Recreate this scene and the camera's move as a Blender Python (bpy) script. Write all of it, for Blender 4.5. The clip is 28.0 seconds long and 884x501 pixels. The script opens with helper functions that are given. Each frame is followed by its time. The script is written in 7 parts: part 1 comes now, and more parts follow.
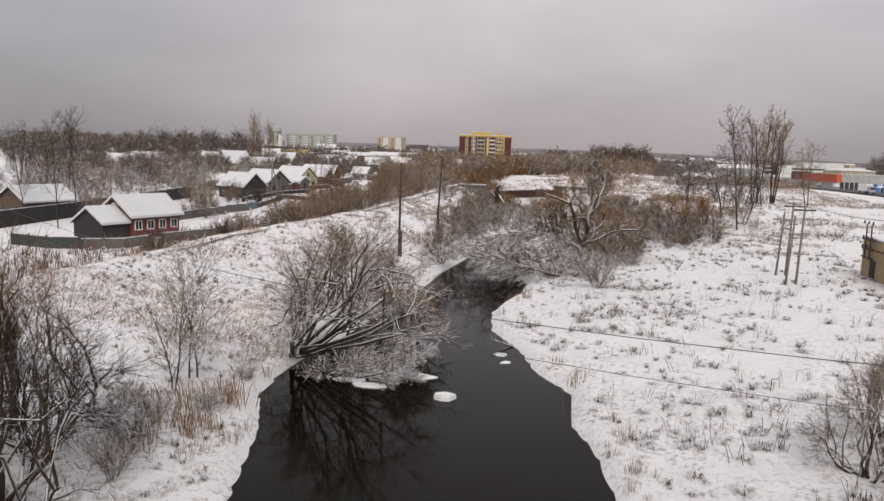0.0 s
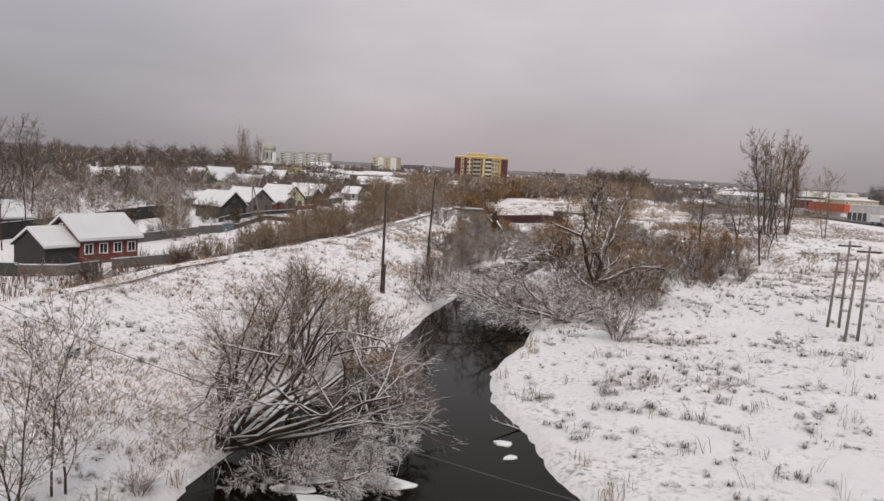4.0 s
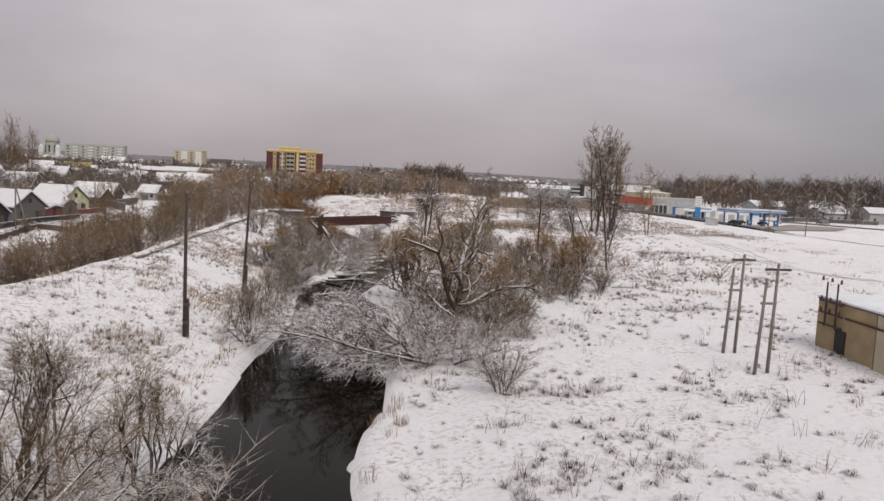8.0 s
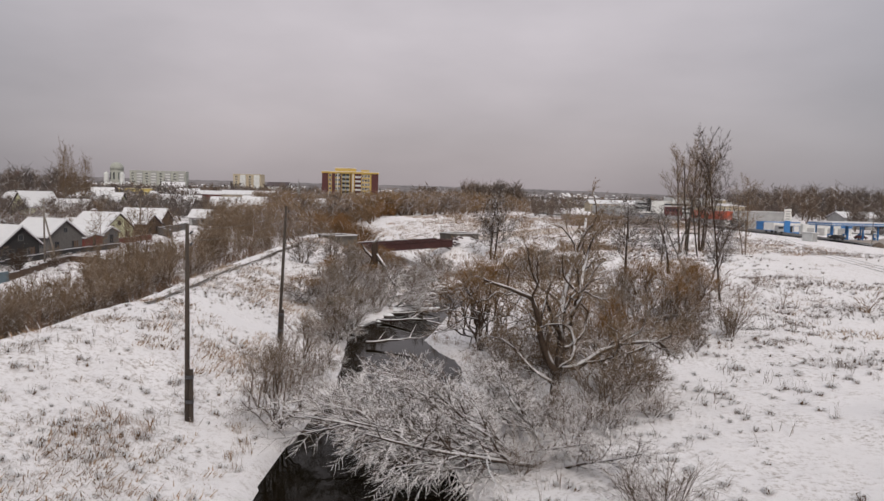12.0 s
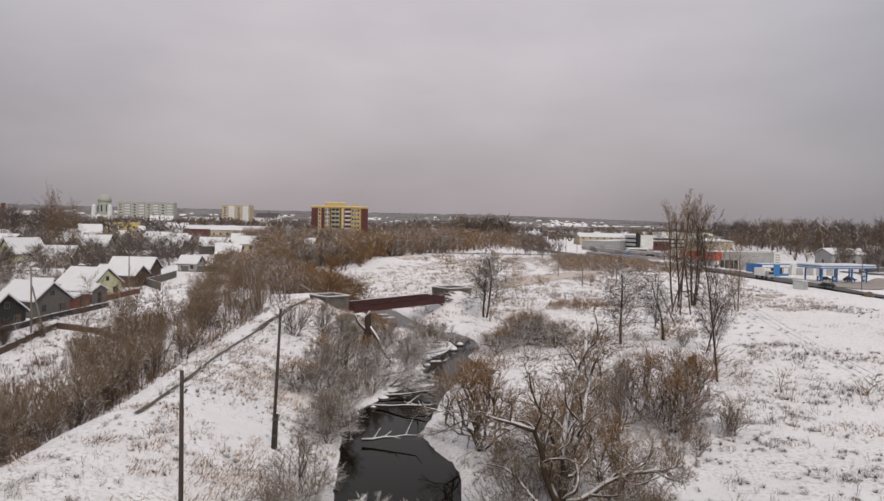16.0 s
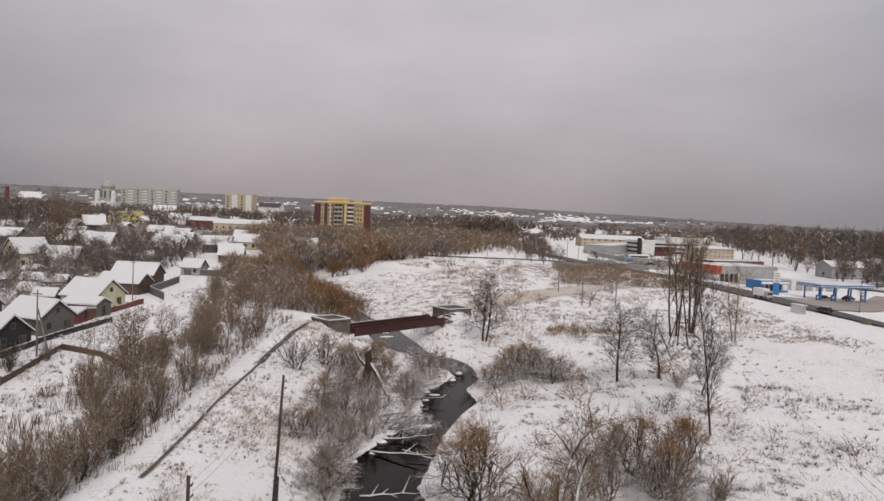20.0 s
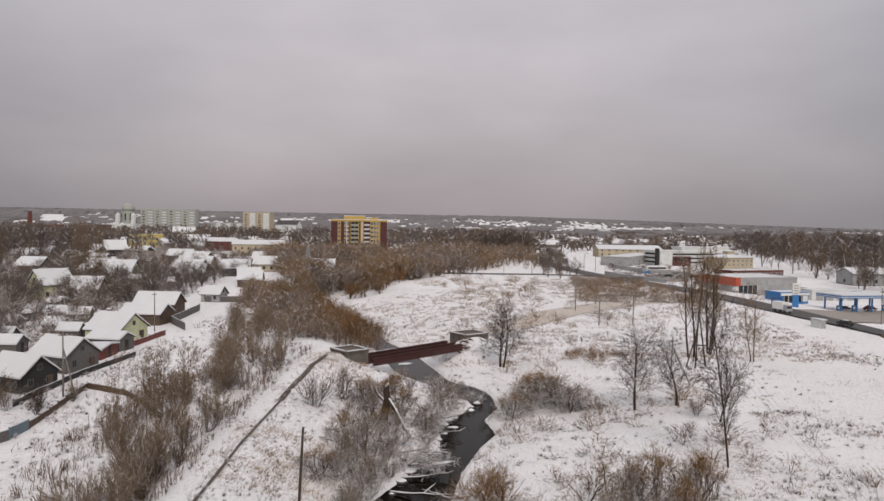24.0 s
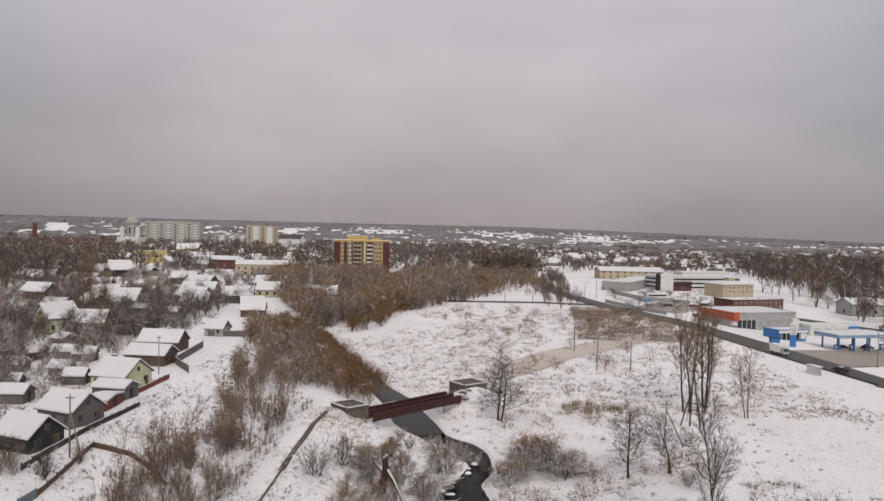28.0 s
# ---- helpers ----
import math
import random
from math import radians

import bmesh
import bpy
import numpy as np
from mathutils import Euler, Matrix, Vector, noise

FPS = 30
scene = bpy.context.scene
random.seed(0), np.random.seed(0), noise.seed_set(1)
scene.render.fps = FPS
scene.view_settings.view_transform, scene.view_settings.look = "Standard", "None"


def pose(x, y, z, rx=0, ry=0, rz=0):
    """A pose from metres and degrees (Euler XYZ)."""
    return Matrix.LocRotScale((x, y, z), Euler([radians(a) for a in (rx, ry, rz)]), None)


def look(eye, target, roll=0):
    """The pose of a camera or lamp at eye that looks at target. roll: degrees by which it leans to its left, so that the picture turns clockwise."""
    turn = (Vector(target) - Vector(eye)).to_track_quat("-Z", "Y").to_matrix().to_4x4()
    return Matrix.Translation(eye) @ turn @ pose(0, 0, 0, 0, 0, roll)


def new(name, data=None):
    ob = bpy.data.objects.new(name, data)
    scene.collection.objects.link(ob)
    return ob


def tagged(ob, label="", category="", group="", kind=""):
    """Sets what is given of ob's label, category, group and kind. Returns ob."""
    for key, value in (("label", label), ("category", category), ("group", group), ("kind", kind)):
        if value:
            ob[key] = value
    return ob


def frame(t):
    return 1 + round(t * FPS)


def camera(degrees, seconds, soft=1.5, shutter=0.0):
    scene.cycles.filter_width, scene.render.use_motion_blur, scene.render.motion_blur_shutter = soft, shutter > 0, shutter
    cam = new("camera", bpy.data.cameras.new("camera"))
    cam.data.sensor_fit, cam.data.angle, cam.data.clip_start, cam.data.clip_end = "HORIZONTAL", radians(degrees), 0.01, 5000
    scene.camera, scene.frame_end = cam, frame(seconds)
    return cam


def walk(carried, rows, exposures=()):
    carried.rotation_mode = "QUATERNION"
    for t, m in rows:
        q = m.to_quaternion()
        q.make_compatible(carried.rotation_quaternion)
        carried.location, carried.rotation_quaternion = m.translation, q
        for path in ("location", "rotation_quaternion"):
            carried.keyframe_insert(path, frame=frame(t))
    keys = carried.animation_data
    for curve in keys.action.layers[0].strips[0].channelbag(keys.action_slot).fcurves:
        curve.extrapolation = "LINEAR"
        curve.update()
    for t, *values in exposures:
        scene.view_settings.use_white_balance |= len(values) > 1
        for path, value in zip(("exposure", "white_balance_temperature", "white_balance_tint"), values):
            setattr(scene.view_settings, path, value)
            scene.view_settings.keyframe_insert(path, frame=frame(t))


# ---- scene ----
cam = camera(62.7, 28.0)
PATH = [
    (0, (0.881, -0.163, 10.434), (0.458, 1.775, 10.179), 1.9),
    (0.5, (0.878, 0.62, 10.484), (0.459, 2.56, 10.237), 1.9),
    (1, (0.766, 1.72, 10.477), (0.344, 3.663, 10.261), 3.1),
    (1.5, (0.621, 2.794, 10.456), (0.214, 4.741, 10.241), 1.8),
    (2, (0.373, 3.864, 10.484), (-0.039, 5.811, 10.28), 1.5),
    (2.5, (0.088, 5.265, 10.54), (-0.327, 7.21, 10.322), 2.9),
    (3, (-0.241, 6.526, 10.576), (-0.652, 8.473, 10.376), 2.9),
    (3.5, (-0.552, 7.772, 10.524), (-0.962, 9.72, 10.326), 2.9),
    (5.5, (-2.445, 14.494, 10.704), (-2.861, 16.44, 10.509), 3.7),
    (6, (-2.922, 16.016, 10.788), (-3.336, 17.964, 10.602), 2.7),
    (6.5, (-3.151, 16.355, 11.069), (-3.487, 18.317, 10.873), 0.8),
    (7, (-3.793, 17.995, 11.148), (-3.707, 19.982, 10.945), -7.9),
    (7.5, (-3.989, 19.282, 11.096), (-3.893, 21.271, 10.908), -1.5),
    (8, (-4.04, 20.704, 11.246), (-3.947, 22.693, 11.056), 2.7),
    (8.5, (-4.166, 22.574, 11.12), (-4.075, 24.565, 10.953), 2.5),
    (9, (-4.198, 25.174, 10.926), (-4.252, 27.165, 10.749), 4.3),
    (9.5, (-4.416, 26.978, 11.042), (-4.471, 28.969, 10.862), 2.4),
    (10, (-4.553, 28.454, 11.037), (-4.623, 30.446, 10.873), 2.4),
    (10.5, (-4.762, 29.912, 11.048), (-4.827, 31.905, 10.889), 2.5),
    (11, (-4.964, 31.528, 11.007), (-5.02, 33.522, 10.863), 1.1),
    (11.5, (-5.17, 32.801, 11.038), (-5.234, 34.795, 10.892), 1.4),
    (13.5, (-5.642, 34.549, 12.795), (-5.667, 36.545, 12.665), -0.8),
    (14, (-5.862, 34.605, 13.429), (-5.891, 36.603, 13.337), -3.0),
    (14.5, (-6.17, 34.62, 13.948), (-6.2, 36.619, 13.899), -0.9),
    (15, (-6.155, 34.595, 14.734), (-6.186, 36.595, 14.698), 0.8),
    (15.5, (-6.088, 34.572, 15.47), (-6.122, 36.571, 15.422), 0.8),
    (16, (-5.987, 34.532, 16.231), (-6.022, 36.531, 16.157), 1.1),
    (16.5, (-5.923, 34.38, 16.997), (-5.954, 36.378, 16.926), 1.1),
    (17, (-5.917, 34.152, 17.658), (-5.951, 36.152, 17.62), 1.6),
    (17.5, (-5.954, 34.02, 18.621), (-5.982, 36.019, 18.566), 1.3),
    (18, (-5.929, 33.901, 19.533), (-5.958, 35.9, 19.473), 1.9),
    (18.5, (-6.012, 33.726, 20.356), (-6.039, 35.725, 20.298), 1.5),
    (19, (-6.088, 33.655, 21.257), (-6.116, 35.653, 21.191), 1.8),
    (19.5, (-6.18, 33.701, 21.817), (-6.212, 35.7, 21.742), 1.5),
    (20, (-6.11, 33.723, 21.826), (-6.149, 35.719, 21.722), 2.5),
    (20.5, (-6.154, 33.706, 21.982), (-6.194, 35.704, 21.905), 2.5),
    (21, (-6.161, 33.549, 21.973), (-6.202, 35.548, 21.92), 1.9),
    (21.5, (-6.212, 33.55, 22.011), (-6.25, 35.549, 21.961), 2.7),
    (23.5, (-5.81, 32.983, 23.591), (-5.894, 34.978, 23.488), 0.9),
    (24, (-5.789, 32.8, 24.689), (-5.877, 34.797, 24.612), 0.9),
    (24.5, (-5.616, 32.477, 25.626), (-5.703, 34.475, 25.577), 0.8),
    (25, (-5.519, 32.255, 26.647), (-5.604, 34.253, 26.606), 0.7),
    (25.5, (-5.523, 32.147, 27.629), (-5.612, 34.145, 27.575), 0.9),
    (26, (-5.487, 31.774, 28.468), (-5.578, 33.772, 28.431), 1.0),
    (26.5, (-5.454, 31.543, 29.472), (-5.547, 33.541, 29.436), 1.2),
    (27, (-5.412, 31.321, 30.419), (-5.51, 33.318, 30.370), 1.0),
    (27.5, (-5.427, 31.155, 31.538), (-5.522, 33.152, 31.472), 1.5),
    (28, (-5.309, 30.835, 32.48), (-5.406, 32.832, 32.426), 1.3),
]
walk(cam, [(t, look(eye, target, roll)) for t, eye, target, roll in PATH], ((0, 0.07), (2, 0.09), (3, 0.02), (4, 0.02), (8, 0.0), (11, -0.03), (14, -0.15), (15, -0.08), (18, -0.1), (28, -0.13)))

# ---- world and light: an overcast winter day ----
world = bpy.data.worlds.new("overcast_sky")
scene.world = world
world.use_nodes = True
wn, wl = world.node_tree.nodes, world.node_tree.links
wn.clear()
w_out = wn.new("ShaderNodeOutputWorld")
w_bg = wn.new("ShaderNodeBackground")
w_co = wn.new("ShaderNodeTexCoord")
w_sep = wn.new("ShaderNodeSeparateXYZ")
w_ramp = wn.new("ShaderNodeValToRGB")
w_map = wn.new("ShaderNodeMapping")
w_noise = wn.new("ShaderNodeTexNoise")
w_cloud = wn.new("ShaderNodeMapRange")
w_mul = wn.new("ShaderNodeMix")
w_sky = wn.new("ShaderNodeTexSky")
w_add = wn.new("ShaderNodeMix")
w_sky.sky_type, w_sky.sun_disc = "NISHITA", False
w_sky.sun_elevation, w_sky.sun_rotation = radians(24), radians(200)
w_sky.dust_density = 4.0
w_ramp.color_ramp.interpolation = "B_SPLINE"
for place, colour in ((0.0, (0.36, 0.325, 0.335)), (0.10, (0.475, 0.43, 0.445)), (0.26, (0.565, 0.53, 0.55)), (0.5, (0.64, 0.61, 0.63)), (1.0, (0.84, 0.8, 0.82))):
    e = w_ramp.color_ramp.elements.new(place)
    e.color = (*colour, 1)
w_ramp.color_ramp.elements.remove(w_ramp.color_ramp.elements[0])
w_ramp.color_ramp.elements.remove(w_ramp.color_ramp.elements[-1])
w_map.inputs["Scale"].default_value = (1.6, 1.6, 4.5)
w_noise.inputs["Scale"].default_value, w_noise.inputs["Detail"].default_value = 1.7, 5.0
w_cloud.inputs["From Min"].default_value, w_cloud.inputs["From Max"].default_value = 0.3, 0.7
w_cloud.inputs["To Min"].default_value, w_cloud.inputs["To Max"].default_value = 0.88, 1.1
w_mul.data_type, w_mul.blend_type = "RGBA", "MULTIPLY"
w_add.data_type, w_add.blend_type = "RGBA", "ADD"
w_mul.inputs[0].default_value = 1.0
w_add.inputs[0].default_value = 0.012
wl.new(w_co.outputs["Generated"], w_sep.inputs[0])
wl.new(w_sep.outputs["Z"], w_ramp.inputs[0])
wl.new(w_co.outputs["Generated"], w_map.inputs[0])
wl.new(w_map.outputs[0], w_noise.inputs["Vector"])
wl.new(w_noise.outputs["Fac"], w_cloud.inputs["Value"])
wl.new(w_ramp.outputs[0], w_mul.inputs[6])
wl.new(w_cloud.outputs[0], w_mul.inputs[7])
# The cloud is thinnest and brightest towards the north, greyer and bluer all round.
w_dot = wn.new("ShaderNodeVectorMath")
w_dot.operation = "DOT_PRODUCT"
w_dot.inputs[1].default_value = (-0.05, 0.94, 0.34)
w_thin = wn.new("ShaderNodeMapRange")
w_thin.interpolation_type = "SMOOTHSTEP"
w_thin.inputs["From Min"].default_value, w_thin.inputs["From Max"].default_value = 0.78, 1.0
w_tint = wn.new("ShaderNodeMix")
w_tint.data_type = "RGBA"
w_tint.inputs[6].default_value, w_tint.inputs[7].default_value = (0.735, 0.757, 0.782, 1), (1.045, 1.02, 1.025, 1)
w_thick = wn.new("ShaderNodeMix")
w_thick.data_type, w_thick.blend_type = "RGBA", "MULTIPLY"
w_thick.inputs[0].default_value = 1.0
wl.new(w_co.outputs["Generated"], w_dot.inputs[0])
wl.new(w_dot.outputs["Value"], w_thin.inputs["Value"])
wl.new(w_thin.outputs[0], w_tint.inputs[0])
wl.new(w_mul.outputs[2], w_thick.inputs[6])
wl.new(w_tint.outputs[2], w_thick.inputs[7])
wl.new(w_thick.outputs[2], w_add.inputs[6])
wl.new(w_sky.outputs[0], w_add.inputs[7])
wl.new(w_add.outputs[2], w_bg.inputs["Color"])
wl.new(w_bg.outputs[0], w_out.inputs[0])

sun = new("sun", bpy.data.lights.new("sun", "SUN"))
sun.data.energy, sun.data.angle, sun.data.color = 1.8, radians(25), (1.0, 0.915, 0.835)
sun.matrix_world = look((60, -110, 160), (0, 60, 0))


# ---- materials ----
def nodes_of(name):
    m = bpy.data.materials.new(name)
    m.use_nodes = True
    n, l = m.node_tree.nodes, m.node_tree.links
    return m, n, l, n["Principled BSDF"]


def noise_node(n, l, scale, detail=4.0, world_space=False, stretch=None, rough=0.55):
    co = n.new("ShaderNodeTexCoord")
    t = n.new("ShaderNodeTexNoise")
    t.inputs["Scale"].default_value, t.inputs["Detail"].default_value, t.inputs["Roughness"].default_value = scale, detail, rough
    src = co.outputs["Object"]
    if world_space:
        g = n.new("ShaderNodeNewGeometry")
        src = g.outputs["Position"]
    if stretch:
        mp = n.new("ShaderNodeMapping")
        mp.inputs["Scale"].default_value = stretch
        l.new(src, mp.inputs[0])
        src = mp.outputs[0]
    l.new(src, t.inputs["Vector"])
    return t.outputs["Fac"]


def ramp(n, l, fac, stops):
    r = n.new("ShaderNodeValToRGB")
    el = r.color_ramp.elements
    el[0].position, el[0].color = stops[0][0], (*stops[0][1], 1)
    el[1].position, el[1].color = stops[-1][0], (*stops[-1][1], 1)
    for p, c in stops[1:-1]:
        el.new(p).color = (*c, 1)
    l.new(fac, r.inputs[0])
    return r.outputs[0]


def mixed(n, l, fac, a, b, kind="MIX"):
    m = n.new("ShaderNodeMix")
    m.data_type, m.blend_type = "RGBA", kind
    for sock, v in ((m.inputs[0], fac), (m.inputs[6], a), (m.inputs[7], b)):
        if isinstance(v, (int, float)):
            sock.default_value = v
        elif isinstance(v, tuple):
            sock.default_value = (*v, 1)
        else:
            l.new(v, sock)
    return m.outputs[2]


def span(n, l, value, a, b, c=0.0, d=1.0):
    m = n.new("ShaderNodeMapRange")
    m.inputs["From Min"].default_value, m.inputs["From Max"].default_value = a, b
    m.inputs["To Min"].default_value, m.inputs["To Max"].default_value = c, d
    l.new(value, m.inputs["Value"])
    return m.outputs[0]


def bumped(n, l, bsdf, height, strength, distance):
    b = n.new("ShaderNodeBump")
    b.inputs["Strength"].default_value, b.inputs["Distance"].default_value = strength, distance
    l.new(height, b.inputs["Height"])
    l.new(b.outputs[0], bsdf.inputs["Normal"])


def plain(name, colour, rough=0.7, vary=0.25, scale=3.0, metal=0.0, bump=0.0, per_piece=0.0, stretch=None):
    """A painted, metal or mineral surface with stains at two scales."""
    m, n, l, b = nodes_of(name)
    dark = tuple(c * (1 - vary) for c in colour)
    light = tuple(min(1, c * (1 + vary * 0.6)) for c in colour)
    big = noise_node(n, l, scale, 3.0, stretch=stretch)
    fine = noise_node(n, l, scale * 9, 4.0, stretch=stretch)
    c = ramp(n, l, big, ((0.3, dark), (0.55, colour), (0.75, light)))
    c = mixed(n, l, span(n, l, fine, 0.35, 0.7, 0.0, vary), c, tuple(v * 0.55 for v in colour))
    if per_piece:
        info = n.new("ShaderNodeObjectInfo")
        c = mixed(n, l, 1.0, c, ramp(n, l, info.outputs["Random"], ((0, (1 - per_piece,) * 3), (1, (1, 1, 1)))), "MULTIPLY")
    l.new(c, b.inputs["Base Color"])
    b.inputs["Roughness"].default_value, b.inputs["Metallic"].default_value = rough, metal
    if bump:
        bumped(n, l, b, fine, 0.6, bump)
    return m


def warm(c, k=1.2):
    """The same colour, richer."""
    g = sum(c) / 3
    return tuple(max(0.004, g + k * (v - g)) for v in c)


def woody(name, bark, snow, frost=(0.62, 0.61, 0.62), top=None, reach=(1.2, 4.2)):
    """Bark or twigs with snow lying on the upper sides. snow: 0 to 1. top: colour of the young snow-free shoots high up."""
    m, n, l, b = nodes_of(name)
    bark, top = warm(bark), top and warm(top)
    g = n.new("ShaderNodeNewGeometry")
    sep = n.new("ShaderNodeSeparateXYZ")
    l.new(g.outputs["Normal"], sep.inputs[0])
    patch = noise_node(n, l, 1.1, 3.0)
    fine = noise_node(n, l, 14.0, 3.0)
    add = n.new("ShaderNodeMath")
    add.operation = "MULTIPLY_ADD"
    l.new(patch, add.inputs[0])
    add.inputs[1].default_value = 0.7
    l.new(sep.outputs["Z"], add.inputs[2])
    lie = span(n, l, add.outputs[0], 1.05 - snow, 1.35 - snow)
    info = n.new("ShaderNodeObjectInfo")
    c = ramp(n, l, fine, ((0.3, tuple(v * 0.6 for v in bark)), (0.7, tuple(v * 1.3 for v in bark))))
    c = mixed(n, l, 1.0, c, ramp(n, l, info.outputs["Random"], ((0, (0.75, 0.74, 0.75)), (1, (1.15, 1.1, 1.05)))), "MULTIPLY")
    if top:
        co = n.new("ShaderNodeTexCoord")
        high = n.new("ShaderNodeSeparateXYZ")
        l.new(co.outputs["Object"], high.inputs[0])
        young = span(n, l, high.outputs["Z"], *reach)
        c = mixed(n, l, young, c, ramp(n, l, fine, ((0.3, tuple(v * 0.7 for v in top)), (0.7, tuple(v * 1.25 for v in top)))))
        keep = n.new("ShaderNodeMath")
        keep.operation = "MULTIPLY"
        l.new(lie, keep.inputs[0])
        l.new(span(n, l, high.outputs["Z"], *reach, 1.0, 0.25), keep.inputs[1])
        lie = keep.outputs[0]
    l.new(mixed(n, l, lie, c, frost), b.inputs["Base Color"])
    b.inputs["Roughness"].default_value = 0.85
    b.inputs["Specular IOR Level"].default_value = 0.15
    return m


def woodland(name, grey, rust, snow=0.1, scale=0.045):
    """Twigs of a whole wood: trees of two colours grow in drifts, with some snow in the crowns."""
    m, n, l, b = nodes_of(name)
    grey, rust = warm(grey, 1.12), warm(rust, 1.15)
    g = n.new("ShaderNodeNewGeometry")
    drift = noise_node(n, l, scale, 3.0, True)
    tree = noise_node(n, l, 0.35, 2.0, True)
    c = mixed(n, l, span(n, l, drift, 0.42, 0.62), grey, rust)
    c = mixed(n, l, 1.0, c, ramp(n, l, tree, ((0.3, (0.62, 0.62, 0.63)), (0.7, (1.25, 1.2, 1.15)))), "MULTIPLY")
    c = mixed(n, l, span(n, l, g.outputs["Random Per Island"], 1.0 - snow, 1.02 - snow), c, (0.6, 0.58, 0.59))
    l.new(c, b.inputs["Base Color"])
    b.inputs["Roughness"].default_value = 0.9
    b.inputs["Specular IOR Level"].default_value = 0.1
    return m


def snow_cover(name, base=(0.86, 0.835, 0.85), grass=(0.21, 0.155, 0.115), amount=0.5):
    """Lying snow through which dead grass shows in patches."""
    m, n, l, b = nodes_of(name)
    big = noise_node(n, l, 0.055, 4.0, True)
    mid = noise_node(n, l, 0.45, 5.0, True)
    fine = noise_node(n, l, 3.6, 7.0, True, rough=0.78)
    add = n.new("ShaderNodeMath")
    add.operation = "ADD"
    l.new(span(n, l, big, 0.35, 0.7, 0, 0.5), add.inputs[0])
    l.new(span(n, l, mid, 0.4, 0.75, 0, 0.6), add.inputs[1])
    mul = n.new("ShaderNodeMath")
    mul.operation = "MULTIPLY"
    l.new(span(n, l, add.outputs[0], 0.1, 0.78, 0.05, 1.0), mul.inputs[0])
    l.new(span(n, l, fine, 0.49, 0.62), mul.inputs[1])
    white = ramp(n, l, mid, ((0.3, tuple(v * 0.93 for v in base)), (0.7, base)))
    pale = mixed(n, l, span(n, l, mul.outputs[0], 0, 1, 0, amount), white, grass)
    l.new(pale, b.inputs["Base Color"])
    b.inputs["Roughness"].default_value = 0.75
    b.inputs["Specular IOR Level"].default_value = 0.25
    both = mixed(n, l, 0.4, mid, fine)
    bumped(n, l, b, both, 0.75, 0.32)
    return m


M_GROUND = snow_cover("snowy_meadow", amount=0.85)
M_PATH = snow_cover("trodden_earth_and_snow", (0.11, 0.088, 0.072), (0.07, 0.054, 0.042), 1.0)
M_SNOW = snow_cover("clean_snow", (0.68, 0.68, 0.70), amount=0.15)
M_TRACK = snow_cover("trodden_snow", (0.6, 0.53, 0.48), amount=0.95)
M_WATER, _n, _l, _b = nodes_of("dark_river_water")
_b.inputs["Base Color"].default_value = (0.0048, 0.0037, 0.0018, 1)
_b.inputs["Roughness"].default_value, _b.inputs["IOR"].default_value = 0.04, 1.15
_b.inputs["Specular Tint"].default_value = (1.0, 0.88, 0.66, 1)
_b.inputs["Specular IOR Level"].default_value = 0.5
bumped(_n, _l, _b, noise_node(_n, _l, 1.3, 4.0, True), 0.06, 0.08)
M_SLUSH = snow_cover("driven_slush", (0.34, 0.3, 0.275), (0.16, 0.13, 0.11), 0.9)
M_ROAD = plain("slushy_asphalt", (0.06, 0.053, 0.05), 0.6, 0.35, 0.25)
M_BARK = woody("snowy_bark", (0.06, 0.045, 0.036), 0.28)
M_TWIG = woody("frosted_twigs", (0.125, 0.098, 0.079), 0.48, (0.68, 0.65, 0.65), (0.155, 0.118, 0.086), (1.8, 4.6))
M_WILLOW = woody("orange_willow_twigs", (0.1, 0.07, 0.048), 0.34, (0.6, 0.57, 0.57), (0.2, 0.115, 0.05), (1.6, 4.2))
M_DARKTWIG = woody("dark_twigs", (0.06, 0.042, 0.03), 0.1)
M_GREYTWIG = woody("grey_brown_twigs", (0.135, 0.105, 0.082), 0.3, (0.64, 0.61, 0.61), (0.165, 0.12, 0.082), (1.0, 3.4))
M_FIR = woody("fir_needles", (0.02, 0.032, 0.022), 0.12)
M_POLE = plain("weathered_pole_wood", (0.06, 0.046, 0.037), 0.9, 0.4, 6, stretch=(4, 4, 0.4))
M_GREYPOLE = plain("grey_concrete_pole", (0.19, 0.165, 0.145), 0.85, 0.3, 4)
M_CONCRETE = plain("stained_concrete", (0.12, 0.105, 0.09), 0.9, 0.35, 1.2, bump=0.02)
M_PIPE = plain("rust_red_girder", (0.06, 0.018, 0.016), 0.65, 0.4, 1.5)
M_WIRE = plain("dark_wire", (0.06, 0.06, 0.065), 0.5)
M_GLASS, _n, _l, _b = nodes_of("dark_window_glass")
_b.inputs["Base Color"].default_value = (0.03, 0.035, 0.042, 1)
_b.inputs["Roughness"].default_value = 0.08
M_WHITE = plain("white_paint", (0.74, 0.73, 0.71), 0.6, 0.15)
M_REDWOOD = plain("dark_red_boards", (0.17, 0.045, 0.036), 0.8, 0.35, 2.5, stretch=(1, 1, 6))
M_BROWNWOOD = plain("brown_timber", (0.11, 0.068, 0.045), 0.85, 0.35, 2.5, stretch=(1, 1, 6))
M_GREYWOOD = plain("grey_weathered_boards", (0.13, 0.12, 0.115), 0.9, 0.35, 2.5, stretch=(6, 6, 1))
M_DARKWOOD = plain("black_stained_boards", (0.03, 0.028, 0.028), 0.85, 0.4, 2.5, stretch=(6, 6, 1))
M_BEIGE = plain("beige_plaster", (0.46, 0.39, 0.28), 0.85, 0.2, 1.0)
